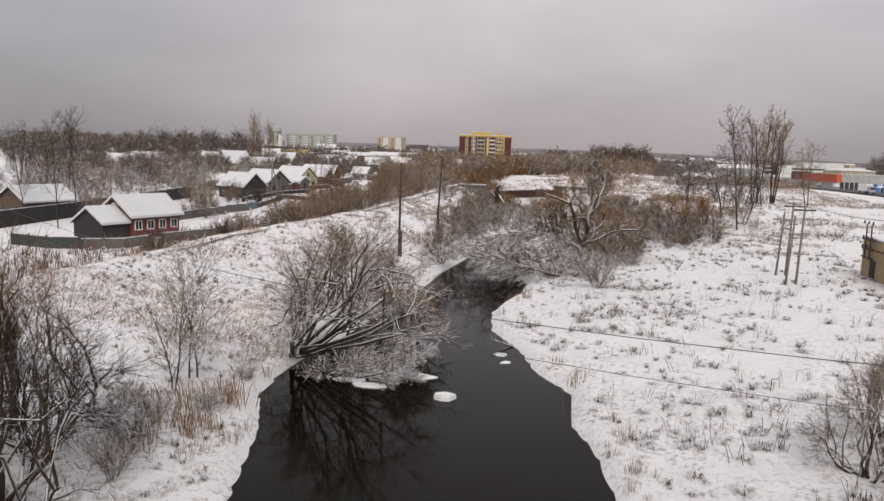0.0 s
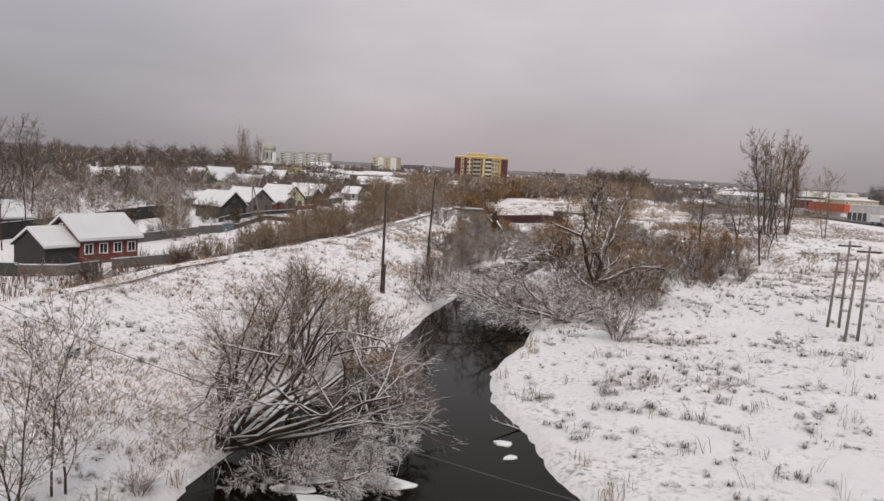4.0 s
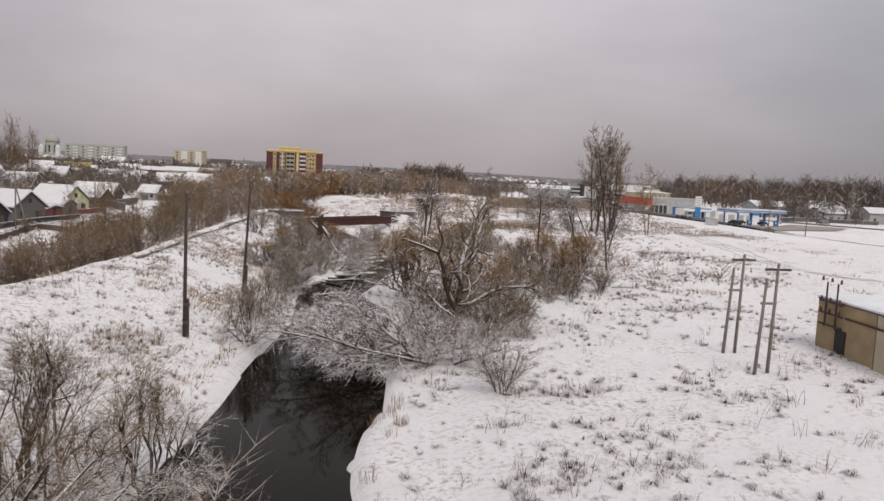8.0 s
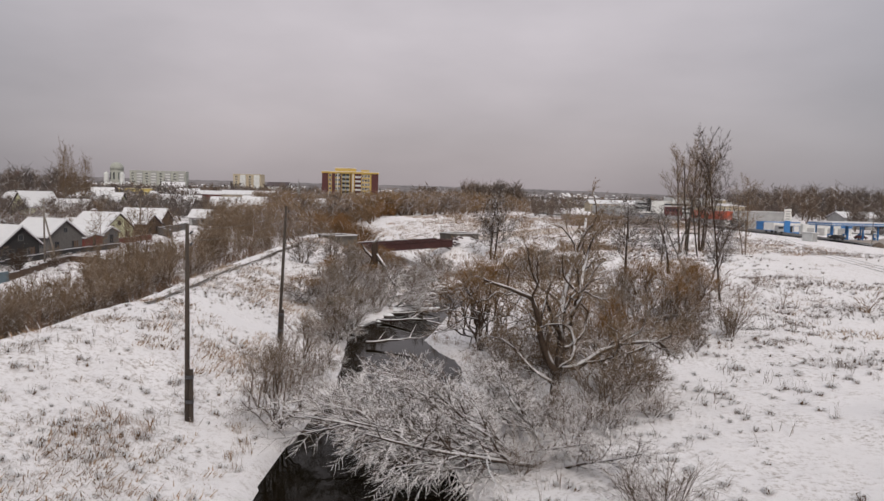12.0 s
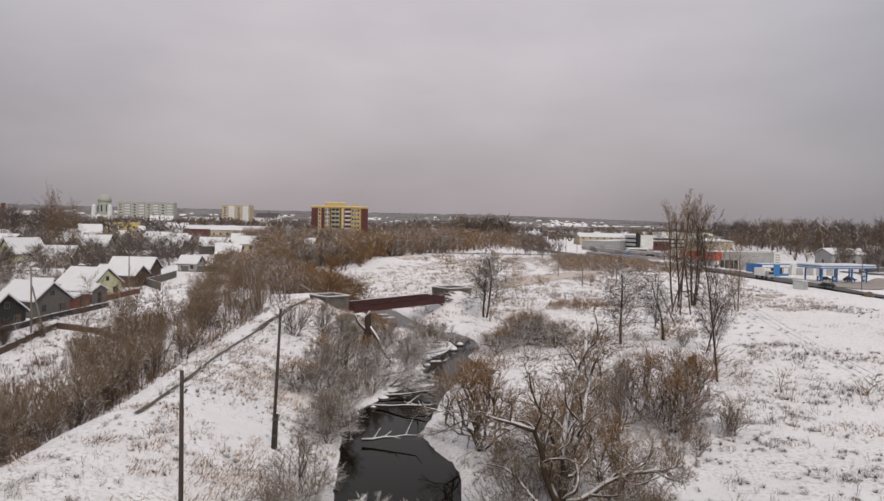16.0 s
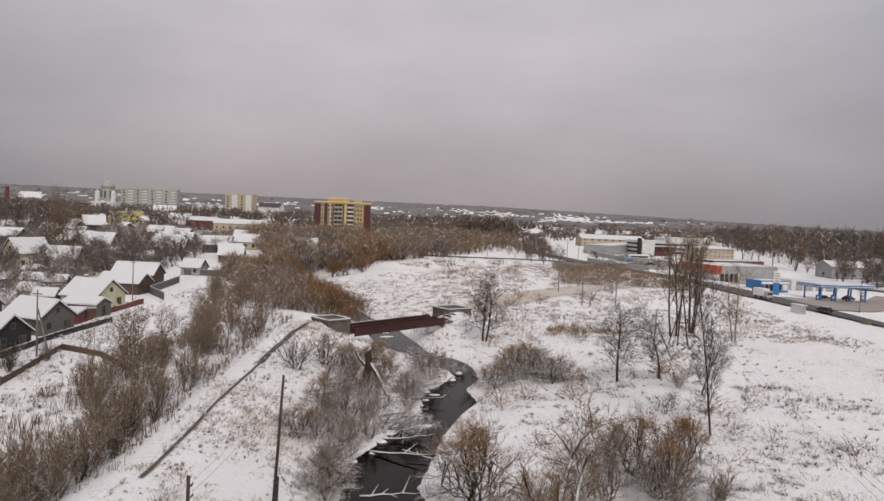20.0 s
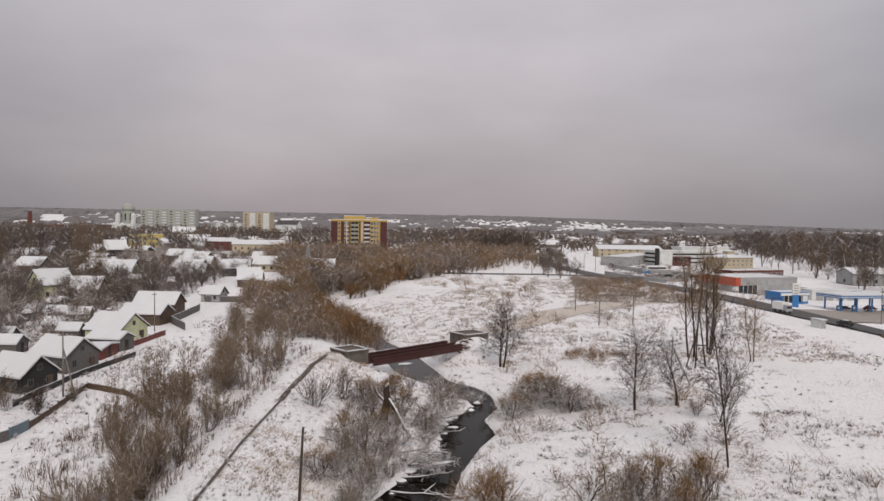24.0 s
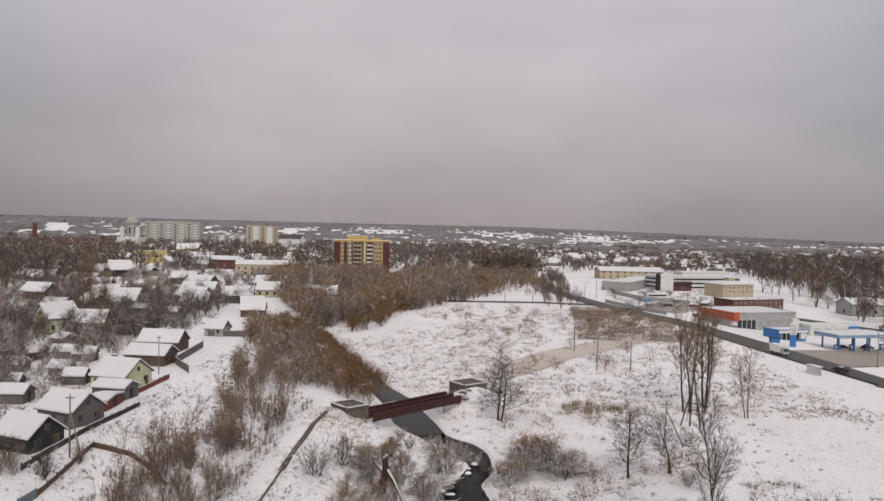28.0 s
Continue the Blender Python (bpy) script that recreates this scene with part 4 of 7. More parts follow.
for x, y, r, L, W, col, lab in ((-104, 282, 8, 9, 7, M_GREYWOOD, "grey shed with a snowy roof"), (-112, 300, -5, 11, 9, M_BROWNWOOD, "brown house with a snowy roof"), (-118, 322, 4, 13, 9, M_BEIGE, "beige house with a snowy roof"),
                              (-96, 305, 12, 10, 8, M_GREYWOOD, "grey house with a snowy roof"), (-132, 360, -12, 12, 9, M_BROWNWOOD, "brown house with a snowy roof"), (-92, 330, 5, 9, 7, M_BEIGE, "beige house with a snowy roof"),
                              (-165, 330, 8, 11, 8, M_GREYWOOD, "grey house with a snowy roof"), (-172, 300, -6, 10, 8, M_BROWNWOOD, "brown house with a snowy roof"), (-185, 355, 5, 12, 9, M_BEIGE, "beige house with a snowy roof"),
                              (-112, 228, 5, 8, 6, M_GREYWOOD, "small grey house with a snowy roof"), (-150, 385, 0, 12, 9, M_GREYWOOD, "grey house with a snowy roof"), (-215, 372, 14, 12, 9, M_BROWNWOOD, "brown house with a snowy roof"),
                              (-60, 300, 25, 9, 7, M_GREYWOOD, "grey house with a snowy roof"), (-66, 318, 10, 10, 8, M_BROWNWOOD, "brown house with a snowy roof")):
    house(x, y, r, L, W, 3.1, 2.8, col, lab, nl=3, nw=2)
for x, y, r, L, W in ((-81, 165, 5, 4, 3), (-92, 188, 12, 4.5, 3.5), (-98, 190, 5, 5, 3.5), (-108, 207, -30, 5, 4.2), (-84, 150, 5, 6, 4), (-90, 158, 8, 5, 3), (-118, 268, 0, 7, 4), (-106, 262, 5, 9, 5), (-124, 262, 4, 6, 4), (-100, 174, 0, 6, 4), (-88, 172, 0, 4, 3), (-140, 290, 0, 6, 5)):
    shed(x, y, r, L, W, 1.9, 1.1, M_GREYWOOD, "small grey garden shed under deep snow", "garden_shed")

flat_block("brick_block", -380.0, 720.0, 39, 48.0, 13.0, 10.5, M_BRICK, "long dark red-brown brick block at the edge of the town", rows=3, nl=14, nw=3)


# ---- the yellow and maroon apartment tower ----
def tower():
    L, W, H = 34.0, 16.0, 21.8
    ob = thing("apartment_tower", pose(-78.0, 487.0, ground(-78, 487) - 0.3, 0, 0, 8), "eight-storey apartment tower of ochre and maroon brick with pale balconies", "apartment house")
    part("wall", Geo().box(0, 0, 0, L, W, H), M_OCHRE, ob)
    bands = ((0.0, 0.11, M_MAROON, 0.12), (0.17, 0.23, M_MAROON, 0.1), (0.27, 0.29, M_WHITEWALL, 0.2), (0.32, 0.34, M_MAROON, 0.2), (0.50, 0.52, M_MAROON, 0.2), (0.54, 0.56, M_WHITEWALL, 0.2), (0.58, 0.70, M_MAROON, 0.12), (0.88, 1.0, M_MAROON, 0.14))
    for a, b, mat, out in bands:
        part("brick_band", Geo().box(-L / 2 + L * (a + b) / 2, -W / 2 - out / 2, 0, L * (b - a), out, H - 0.4), mat, ob)
    for s in (-1, 1):
        part("brick_band", Geo().box(s * (L / 2 + 0.08), 0, 0, 0.16, W, H - 0.4), M_MAROON, ob)
    for r in range(8):
        z = 1.0 + 2.6 * r
        for u in (0.14, 0.25, 0.30, 0.73, 0.78, 0.83):
            window(ob, -L / 2 + L * u, -W / 2 - 0.25, z, 0, 1.1, 1.45)
        for u in (0.385, 0.455):
            b = part("balcony", Geo().box(-L / 2 + L * u, -W / 2 - 0.7, z - 0.5, 2.1, 1.4, 1.15), M_PANEL, ob, "grey-green glazed balcony")
            part("pane", Geo().box(-L / 2 + L * u, -W / 2 - 0.7, z + 0.65, 2.0, 1.3, 1.2), M_GLASS, b)
        part("balcony", Geo().box(-L / 2 + L * 0.64, -W / 2 - 0.55, z - 0.4, 3.6, 1.1, 1.1), M_WHITEWALL, ob, "pale balcony front")
        for yy in (-4, 0, 4):
            window(ob, L / 2 + 0.2, yy, z, 90, 1.2, 1.4)
    part("cornice", Geo().box(0, 0, H - 0.4, L + 1.0, W + 1.0, 1.0), M_OCHRE, ob)
    part("penthouse", Geo().box(-3, 1, H + 0.6, 13, 8, 2.4).box(9, 1, H + 0.6, 5, 6, 1.6), M_OCHRE, ob)
    part("snow_layer", Geo().box(0, 0, H + 0.6, L + 0.6, W + 0.6, 0.3).box(-3, 1, H + 3.0, 13.2, 8.2, 0.3), M_SNOW, ob, "snow on the flat roof")


tower()


def panel_block(name, x, y, rot, L, W, H, wall, bay, label, floors, bays):
    ob = flat_block(name, x, y, rot, L, W, H, wall, label, category="apartment house")
    for b in range(bays):
        cx = -L / 2 + L * (b + 0.5) / bays
        bb = part("bay", Geo().box(cx + L / bays * 0.22, -W / 2 - 0.6, 0.5, L / bays * 0.4, 1.2, H - 1.0), bay, ob)
        for r in range(floors):
            z = 1.5 + r * (H - 2) / floors
            window(ob, cx - L / bays * 0.28, -W / 2 - 0.05, z, 0, L / bays * 0.18, 1.5)
            part("balcony", Geo().box(cx + L / bays * 0.22, -W / 2 - 1.25, z - 0.3, L / bays * 0.34, 0.1, 1.2), M_WHITEWALL, bb)
    return ob


panel_block("panel_block", -402, 962, 6, 70, 14, 33, M_PANEL, M_GREYWALL, "long grey-green nine-storey panel block", 9, 4)
panel_block("beige_block", -268, 905, -4, 34, 14, 30, M_BEIGE, M_WHITEWALL, "beige brick apartment block with pale balconies", 9, 2)
panel_block("low_block", -355, 1090, 4, 75, 12, 16, M_GREYWALL, M_WHITEWALL, "long grey five-storey block", 5, 5)
flat_block("white_house", -222, 870, -10, 26, 14, 16, M_WHITEWALL, "white four-storey house with a dark pitched roof", 4, 1.5, 3.6, 1.5, 1.7, 6, 3)
house(-222, 870, -10, 26.4, 14.4, 16, 5.0, M_WHITEWALL, "steep dark roof storey of the white house", nl=1, nw=1, attic=False, name="roof_storey", bare=True, door=False)
flat_block("yellow_house", -247, 572, 18, 34, 16, 9, M_YELLOW, "yellow plastered two-storey house with snowy roofs", 2, 1.5, 3.6, 1.4, 1.8, 8, 3)
house(-232, 590, 18, 16, 12, 10.5, 4.0, M_YELLOW, "yellow house wing under a snowy gable roof", nl=3, nw=2, name="yellow_wing")
flat_block("brick_school", -466, 850, 10, 70, 16, 12, M_BRICK, "long red brick building far off in the town", 3, 1.5, 3.6, 1.8, 2.0, 12, 3)
house(-134, 461, 12, 30, 12, 6.6, 2.2, M_BEIGE, "long beige-brown two-storey house under a white roof", nl=8, nw=2, attic=False, name="long_house")
house(-178, 520, 5, 34, 12, 6.2, 2.2, M_BRICK, "long brick house with a snowy roof", nl=8, nw=2, attic=False, name="long_house")
house(-205, 545, 15, 20, 12, 6.2, 3.4, M_BRICK, "brick house with a snowy roof", nl=5, nw=2, name="brick_house")
ob = thing("factory_chimney", pose(-538, 880, 3), "tall round brick factory chimney", "chimney")
part("shaft", Geo().tube([(0, 0, 0), (0, 0, 27)], [3.2, 2.2], 14), M_BRICK, ob)
part("rim", Geo().tube([(0, 0, 26.6), (0, 0, 27.6)], [2.5, 2.5], 14), M_MAROON, ob)


def church():
    ob = thing("church", pose(-368, 778, 3), "white church with a grey-green dome", "church")
    part("nave", Geo().box(0, 0, 0, 22, 24, 15), M_WHITEWALL, ob)
    for s in (-1, 1):
        part("apse", Geo().tube([(s * 8, -12, 0), (s * 8, -12, 12)], [3.6, 3.6], 12), M_WHITEWALL, ob)
        part("turret", Geo().tube([(s * 8.2, -6, 14), (s * 8.2, -6, 22), (s * 8.2, -6, 24.5), (s * 8.2, -6, 27)], [2.4, 2.4, 2.5, 0.3], 12), M_WHITEWALL, ob)
    part("porch", Geo().tube([(0, -13, 0), (0, -13, 14), (0, -13, 16.5)], [4.6, 4.6, 0.5], 14), M_WHITEWALL, ob)
    part("drum", Geo().tube([(0, 0, 15), (0, 0, 29)], [6.4, 6.4], 16), M_PANEL, ob)
    for k in range(8):
        a = k * math.pi / 4
        part("window", Geo().box(6.4 * math.cos(a), 6.4 * math.sin(a), 19, 0.5, 1.4, 7, math.degrees(a)), M_GLASS, ob)
    part("dome", Geo().tube([(0, 0, 29), (0, 0, 32), (0, 0, 34.5), (0, 0, 36.3), (0, 0, 37)], [6.8, 6.5, 5.2, 2.8, 0.4], 16), M_PANEL, ob, smooth=True)
    part("snow_layer", Geo().box(0, 0, 15, 22.4, 24.4, 0.5), M_SNOW, ob, "snow on the roof")


church()

# ---- the road side: filling station, shop, works ----
def road_strip(name, pts, width, mat, label, lift=0.06, kindname="road"):
    g = Geo()
    dense = []
    for a, b in zip(pts, pts[1:]):
        n = max(2, int(math.dist(a, b) / 5))
        dense += [(a[0] + (b[0] - a[0]) * i / n, a[1] + (b[1] - a[1]) * i / n) for i in range(n)]
    dense.append(pts[-1])
    vs = []
    for i, p in enumerate(dense):
        q, r = dense[max(0, i - 2)], dense[min(len(dense) - 1, i + 2)]
        d = Vector((r[0] - q[0], r[1] - q[1], 0)).normalized()
        for s in (-1, -0.33, 0.33, 1):
            x, y = p[0] - d.y * s * width / 2, p[1] + d.x * s * width / 2
            vs.append((x, y, land(x, y) + lift))
    for i in range(len(dense) - 1):
        for k in range(3):
            a = i * 4 + k
            g.f.append((a, a + 1, a + 5, a + 4))
    g.v = vs
    return tagged(part(name, g, mat), label, kindname, kind="structure")


road_strip("road", [(150, 45), (115, 98), (96, 138), (85, 166), (78.5, 182), (72.8, 200), (69, 216), (65.3, 239), (60.5, 267), (52.5, 292), (44, 318), (39, 342), (33, 378), (29, 440), (20, 640), (-60, 980)], 8.5, M_ROAD, "grey slushy two-lane road", 0.3)
road_strip("field_track", [(-2, 176), (5, 186), (16, 203), (29, 217), (44, 232), (57, 247)], 9.0, M_TRACK, "wide trodden track of brown grass and snow", 0.12, "track")
road_strip("side_road", [(44, 318), (20, 322), (-20, 318)], 5.0, M_ROAD, "narrow snowy lane", 0.2)
road_strip("forecourt", [(74, 205), (97, 223), (113, 230), (128, 250)], 17.0, M_SLUSH, "slushy drive of the filling station", 0.2)
road_strip("works_yard", [(60, 300), (72, 322), (86, 340)], 20.0, M_SLUSH, "driven slush in the works' yard", 0.14)
road_strip("back_road", [(98, 345), (118, 305), (140, 262), (165, 225)], 6.0, M_ROAD, "narrow dark back road", 0.2)


def resized(ob, k, up=None):
    ob.matrix_world = ob.matrix_world @ Matrix.Diagonal((k, k, up or k, 1))
    return ob


def filling_station():
    z = ground(98.7, 235)
    here = pose(98.7, 235.2, z, 0, 0, 16) @ Matrix.Diagonal((0.82, 0.82, 0.86, 1))
    ob = thing("fuel_canopy", here, "blue and white filling station canopy with snow on top", "canopy")
    part("roof", Geo().box(0, 0, 4.7, 22, 11, 0.75), M_BLUE, ob)
    part("stripe", Geo().box(0, 0, 4.95, 22.06, 11.06, 0.18), M_WHITE, ob, "white stripe round the fascia")
    part("soffit", Geo().box(0, 0, 4.58, 21.4, 10.4, 0.12), M_GREYWALL, ob)
    part("snow_layer", Geo().box(0, 0, 5.5, 21.8, 10.8, 0.35), M_SNOW, ob, "snow on the canopy")
    for cx in (-9, -3, 3, 9):
        part("post", Geo().box(cx, -3.6, 0, 0.4, 0.4, 4.6), M_BLUE, ob)
        part("post", Geo().box(cx, 3.6, 0, 0.4, 0.4, 4.6), M_BLUE, ob)
    for cx in (-9, -3, 3, 9):
        p = thing("fuel_pump", here @ pose(cx + 1.2, -1, 0), "blue fuel pump under the canopy", "fuel pump", "pumps")
        part("body", Geo().box(0, 0, 0.15, 1.0, 0.6, 1.9), M_BLUE, p)
        part("panel", Geo().box(0, -0.32, 0.9, 0.8, 0.06, 0.8), M_WHITE, p)
        part("plinth", Geo().box(0, 0, 0, 1.8, 1.1, 0.18), M_CONCRETE, p)
    s = flat_block("blue_shop", 84.2, 245.0, 22, 13, 8, 4.0, M_BLUE, "blue glazed shop of the filling station", category="shop")
    part("glazing", Geo().box(-1, -4.03, 0.7, 9, 0.1, 2.4), M_GLASS, s)
    part("poster", Geo().box(5.0, -4.06, 0.8, 2.4, 0.1, 2.2), M_WHITE, s)
    for k in range(5):
        part("mullion", Geo().box(-5.2 + k * 2.1, -4.1, 0.6, 0.15, 0.12, 2.6), M_WHITE, s)
    part("fascia", Geo().box(0, -4.2, 3.2, 13.4, 0.3, 0.9), M_WHITE, s)
    resized(s, 0.76)
    q = thing("price_sign", pose(77.9, 224.6, ground(77.9, 224.6)), "tall white and blue price sign of the filling station", "sign")
    part("column", Geo().box(0, 0, 0, 1.5, 0.4, 3.2), M_BLUE, q)
    part("board", Geo().box(0, 0, 3.2, 1.7, 0.45, 3.0), M_WHITE, q)
    for k in range(4):
        part("bar", Geo().box(0, -0.25, 3.5 + 0.65 * k, 1.1, 0.06, 0.3), M_GREYWALL, q)
    c = flat_block("car_wash", 107.1, 268, 12, 22, 9, 4.2, M_WHITEWALL, "white car wash building with grey doors", category="building")
    for k in range(4):
        part("door", Geo().box(-7.5 + 4.6 * k, -4.53, 0.3, 3.2, 0.08, 3.0), M_GREYWALL, c)
    part("fascia", Geo().box(8.5, -4.6, 3.4, 5.0, 0.2, 0.9), M_BLUE, c)
    resized(c, 0.78)


filling_station()
ob = flat_block("orange_shop", 83.4, 273.0, 18, 28, 22, 6.6, M_GREYWALL, "grey shop with an orange front and a snowy flat roof", category="shop")
part("fascia", Geo().box(-14.1, 0, 3.9, 0.4, 22.6, 3.2).box(-13.0, -11.1, 3.9, 2.4, 0.4, 3.2), M_ORANGE, ob, "orange cladding")
part("glazing", Geo().box(-8.5, -11.05, 0.6, 8.5, 0.1, 3.4), M_GLASS, ob)
for k in range(5):
    part("mullion", Geo().box(-12.6 + 2.1 * k, -11.1, 0.6, 0.15, 0.12, 3.4), M_WHITE, ob)
part("awning", Geo().box(12.5, -12.0, 0.3, 3.0, 2.0, 4.4), M_WHITEWALL, ob)
resized(ob, 0.82)
ob = flat_block("brick_works", 109, 341, 22, 36, 16, 7.4, M_BRICK, "red brick two-storey works with pale windows", 2, 1.4, 3.3, 1.6, 1.5, 10, 4)
for k in range(2):
    part("vent", Geo().box(-4 + 9 * k, -3, 7.4, 2.2, 1.6, 1.6, 0, 0.6), M_WHITEWALL, ob)
resized(ob, 0.72, 0.58)
ob = flat_block("beige_hall", 116, 386, 22, 24, 18, 11, M_BEIGE, "beige plastered hall with a snowy hipped roof", 2, 4.5, 3.2, 1.3, 1.5, 7, 4)
part("hip_roof", Geo().box(0, 0, 11.2, 26, 20, 2.2, 0, 0.35), M_SNOW, ob, "snowy hipped roof")
part("turret", Geo().box(2, 2, 12, 5, 5, 4), M_BEIGE, ob)
part("turret_roof", Geo().box(2, 2, 16, 5.8, 5.8, 1.2, 0, 0.3), M_SNOW, ob)
resized(ob, 0.74, 0.58)
ob = flat_block("works_block", 108.5, 419, 18, 66, 22, 13.0, M_WHITEWALL, "white works building with dark window bands", category="factory")
for r in range(3):
    part("window_band", Geo().box(4, -11.05, 2.6 + 3.6 * r, 54, 0.12, 1.5), M_GLASS, ob)
    part("window_band", Geo().box(-33.05, 0, 2.6 + 3.6 * r, 0.12, 18, 1.5), M_GLASS, ob)
part("entrance", Geo().box(-16, -11.6, 0.3, 14, 1.2, 8.4), M_MAROON, ob, "dark maroon entrance bay")
for k in range(5):
    part("window", Geo().box(-21.2 + 2.6 * k, -12.25, 4.6, 1.6, 0.12, 2.8), M_GLASS, ob)
part("stair_tower", Geo().box(-34.2, -9, 0, 2.2, 2.2, 15.5), M_DARKWOOD, ob)
part("upper_storey", Geo().box(10, 4, 13.2, 40, 12, 3.2), M_WHITEWALL, ob)
part("snow_layer", Geo().box(10, 4, 16.4, 40.6, 12.6, 0.4), M_SNOW, ob, "snow on the roof")
resized(ob, 0.72, 0.58)
house(92, 502, 4, 40, 16, 4.9, 2.2, M_BEIGE, "long ochre hall under a white gable roof", nl=9, nw=2, attic=False, name="long_hall")
ob = flat_block("low_warehouse", 78, 422, 62, 60, 14, 4.4, M_GREYWALL, "long low warehouse under deep snow", category="warehouse")
for k in range(9):
    part("door", Geo().box(-26 + 6.4 * k, 7.05, 0.4, 3.4, 0.1, 3.0), M_DARKWOOD, ob)
for x, y, r, L, W, hh in ((150, 330, 10, 16, 10, 4.5), (168, 318, 15, 20, 9, 4), (178, 345, 5, 22, 10, 5), (160, 300, 20, 14, 8, 3.6), (190, 310, 0, 18, 9, 4.2)):
    house(x, y, r, L, W, hh, 2.0, M_GREYWALL, "grey depot building with snow on its roof", nl=4, nw=1, attic=False, name="depot")


# ---- poles and wires ----
def utility_pole(x, y, h, lean=(0.0, 0.0), mat=None, stub=True, arm=0.0, label="dark wooden utility pole with a spliced foot", turn=0, name="utility_pole", r=0.12, group=""):
    ob = thing(name, pose(x, y, land(x, y) - 0.2, 0, 0, turn), label, "utility pole", group)
    top = (lean[0], lean[1], h + 0.2)
    part("pole", Geo().tube([(0, 0, 0), (lean[0] * 0.5, lean[1] * 0.5, h * 0.5), top], [r, r * 0.9, r * 0.7], 8), mat or M_POLE, ob, smooth=True)
    if stub:
        part("stub", Geo().tube([(0.17, 0.02, 0), (0.17 + lean[0] * 0.24, 0.02, 2.5)], [0.11, 0.1], 8), mat or M_POLE, ob)
        for z in (1.0, 2.1):
            part("binding", Geo().tube([(0.1 + lean[0] * 0.1, 0, z), (0.1 + lean[0] * 0.1, 0, z + 0.14)], [0.2, 0.2], 8), M_WIRE, ob)
    if arm:
        part("crossarm", Geo().box(top[0], top[1], h - 0.35, arm, 0.1, 0.12), mat or M_POLE, ob)
        for s in (-0.45, 0, 0.45):
            part("insulator", Geo().tube([(top[0] + s * arm, top[1], h - 0.23), (top[0] + s * arm, top[1], h - 0.02)], [0.05, 0.035], 6), M_WHITE, ob)
    else:
        for z in (h - 0.25, h - 0.75):
            part("insulator", Geo().tube([(top[0] + 0.12, top[1], z), (top[0] + 0.22, top[1], z + 0.16)], [0.045, 0.04], 6), M_WIRE, ob)
    return ob


utility_pole(-17.4, 64.7, 8.7, (0.02, 0))
utility_pole(-17.8, 81.9, 9.3, (0.45, 0))


def portal_pole(x, y, turn, label="pair of slim grey poles joined by a crossarm with insulators"):
    ob = thing("double_pole", pose(x, y, land(x, y) - 0.2, 0, 0, turn), label, "utility pole", "double poles")
    part("pole", Geo().tube([(0.35, 0, 0), (0.55, 0.1, 6.1)], [0.1, 0.07], 8), M_GREYPOLE, ob, smooth=True)
    part("pole", Geo().tube([(-0.4, 0, 0), (-0.1, 0.05, 5.3)], [0.1, 0.07], 8), M_GREYPOLE, ob, smooth=True)
    part("tie", Geo().box(0.1, 0.03, 3.9, 0.9, 0.1, 0.12), M_GREYPOLE, ob)
    part("crossarm", Geo().box(0.55, 0.1, 5.7, 1.5, 0.1, 0.12), M_POLE, ob)
    for s in (-0.65, 0.0, 0.65):
        part("insulator", Geo().tube([(0.55 + s, 0.1, 5.82), (0.55 + s, 0.1, 6.04)], [0.06, 0.04], 6), M_WHITE, ob)


portal_pole(15.3, 62.4, 8)
portal_pole(15.0, 57.8, 8)
utility_pole(18.4, 205.0, 8.0, stub=False, mat=M_GREYPOLE, label="slim grey pole beside the road")
utility_pole(20.4, 184.0, 6.4, stub=False, mat=M_GREYPOLE, label="slim grey pole in the meadow")
utility_pole(27.8, 186.0, 6.2, stub=False, mat=M_GREYPOLE, label="slim grey pole in the meadow")
p = utility_pole(21.3, 132.6, 6.6, (0.25, 0), mat=M_GREYPOLE, stub=False, arm=1.4, label="grey pole with a crossarm and a slanting strut")
part("strut", Geo().tube([(3.0, 0.6, 0), (0.3, 0, 5.4)], [0.11, 0.09], 8), M_GREYPOLE, p)
p = utility_pole(28.0, 143.6, 9.0, (0.35, 0), stub=False, arm=1.8, label="dark A-shaped pole with a crossarm")
part("leg", Geo().tube([(1.7, 0.3, 0), (0.4, 0, 8.4)], [0.12, 0.09], 8), M_POLE, p)
part("leg", Geo().tube([(-1.3, 0.4, 0), (0.2, 0, 6.0)], [0.11, 0.09], 8), M_POLE, p)
part("tie", Geo().box(0.6, 0.1, 3.6, 2.2, 0.14, 0.16), M_POLE, p)
p = utility_pole(-58.2, 123.0, 8.4, stub=False, mat=M_GREYPOLE, arm=1.2, label="grey concrete pole with a strut beside the street")
part("strut", Geo().tube([(2.4, -1.2, 0), (0.1, 0, 6.2)], [0.12, 0.1], 8), M_GREYPOLE, p)
utility_pole(-66.5, 51.7, 13.3 - land(-66.5, 51.7), stub=False, mat=M_POLE, arm=1.4, label="brown wooden pole behind the gardens")
utility_pole(24.6, 7.4, 9.2 - land(24.6, 7.4), stub=False, mat=M_POLE, arm=1.4, label="brown wooden pole beyond the meadow")
utility_pole(-60.5, 104.0, 7.5, stub=False, mat=M_GREYPOLE, arm=1.0, label="grey pole beside the street")
utility_pole(-88.0, 118.0, 9.0, stub=False, mat=M_GREYPOLE, arm=1.0, label="grey pole between the gardens")
utility_pole(-70.0, 176.0, 8.0, stub=False, mat=M_GREYPOLE, arm=1.0, label="grey pole beside the street")


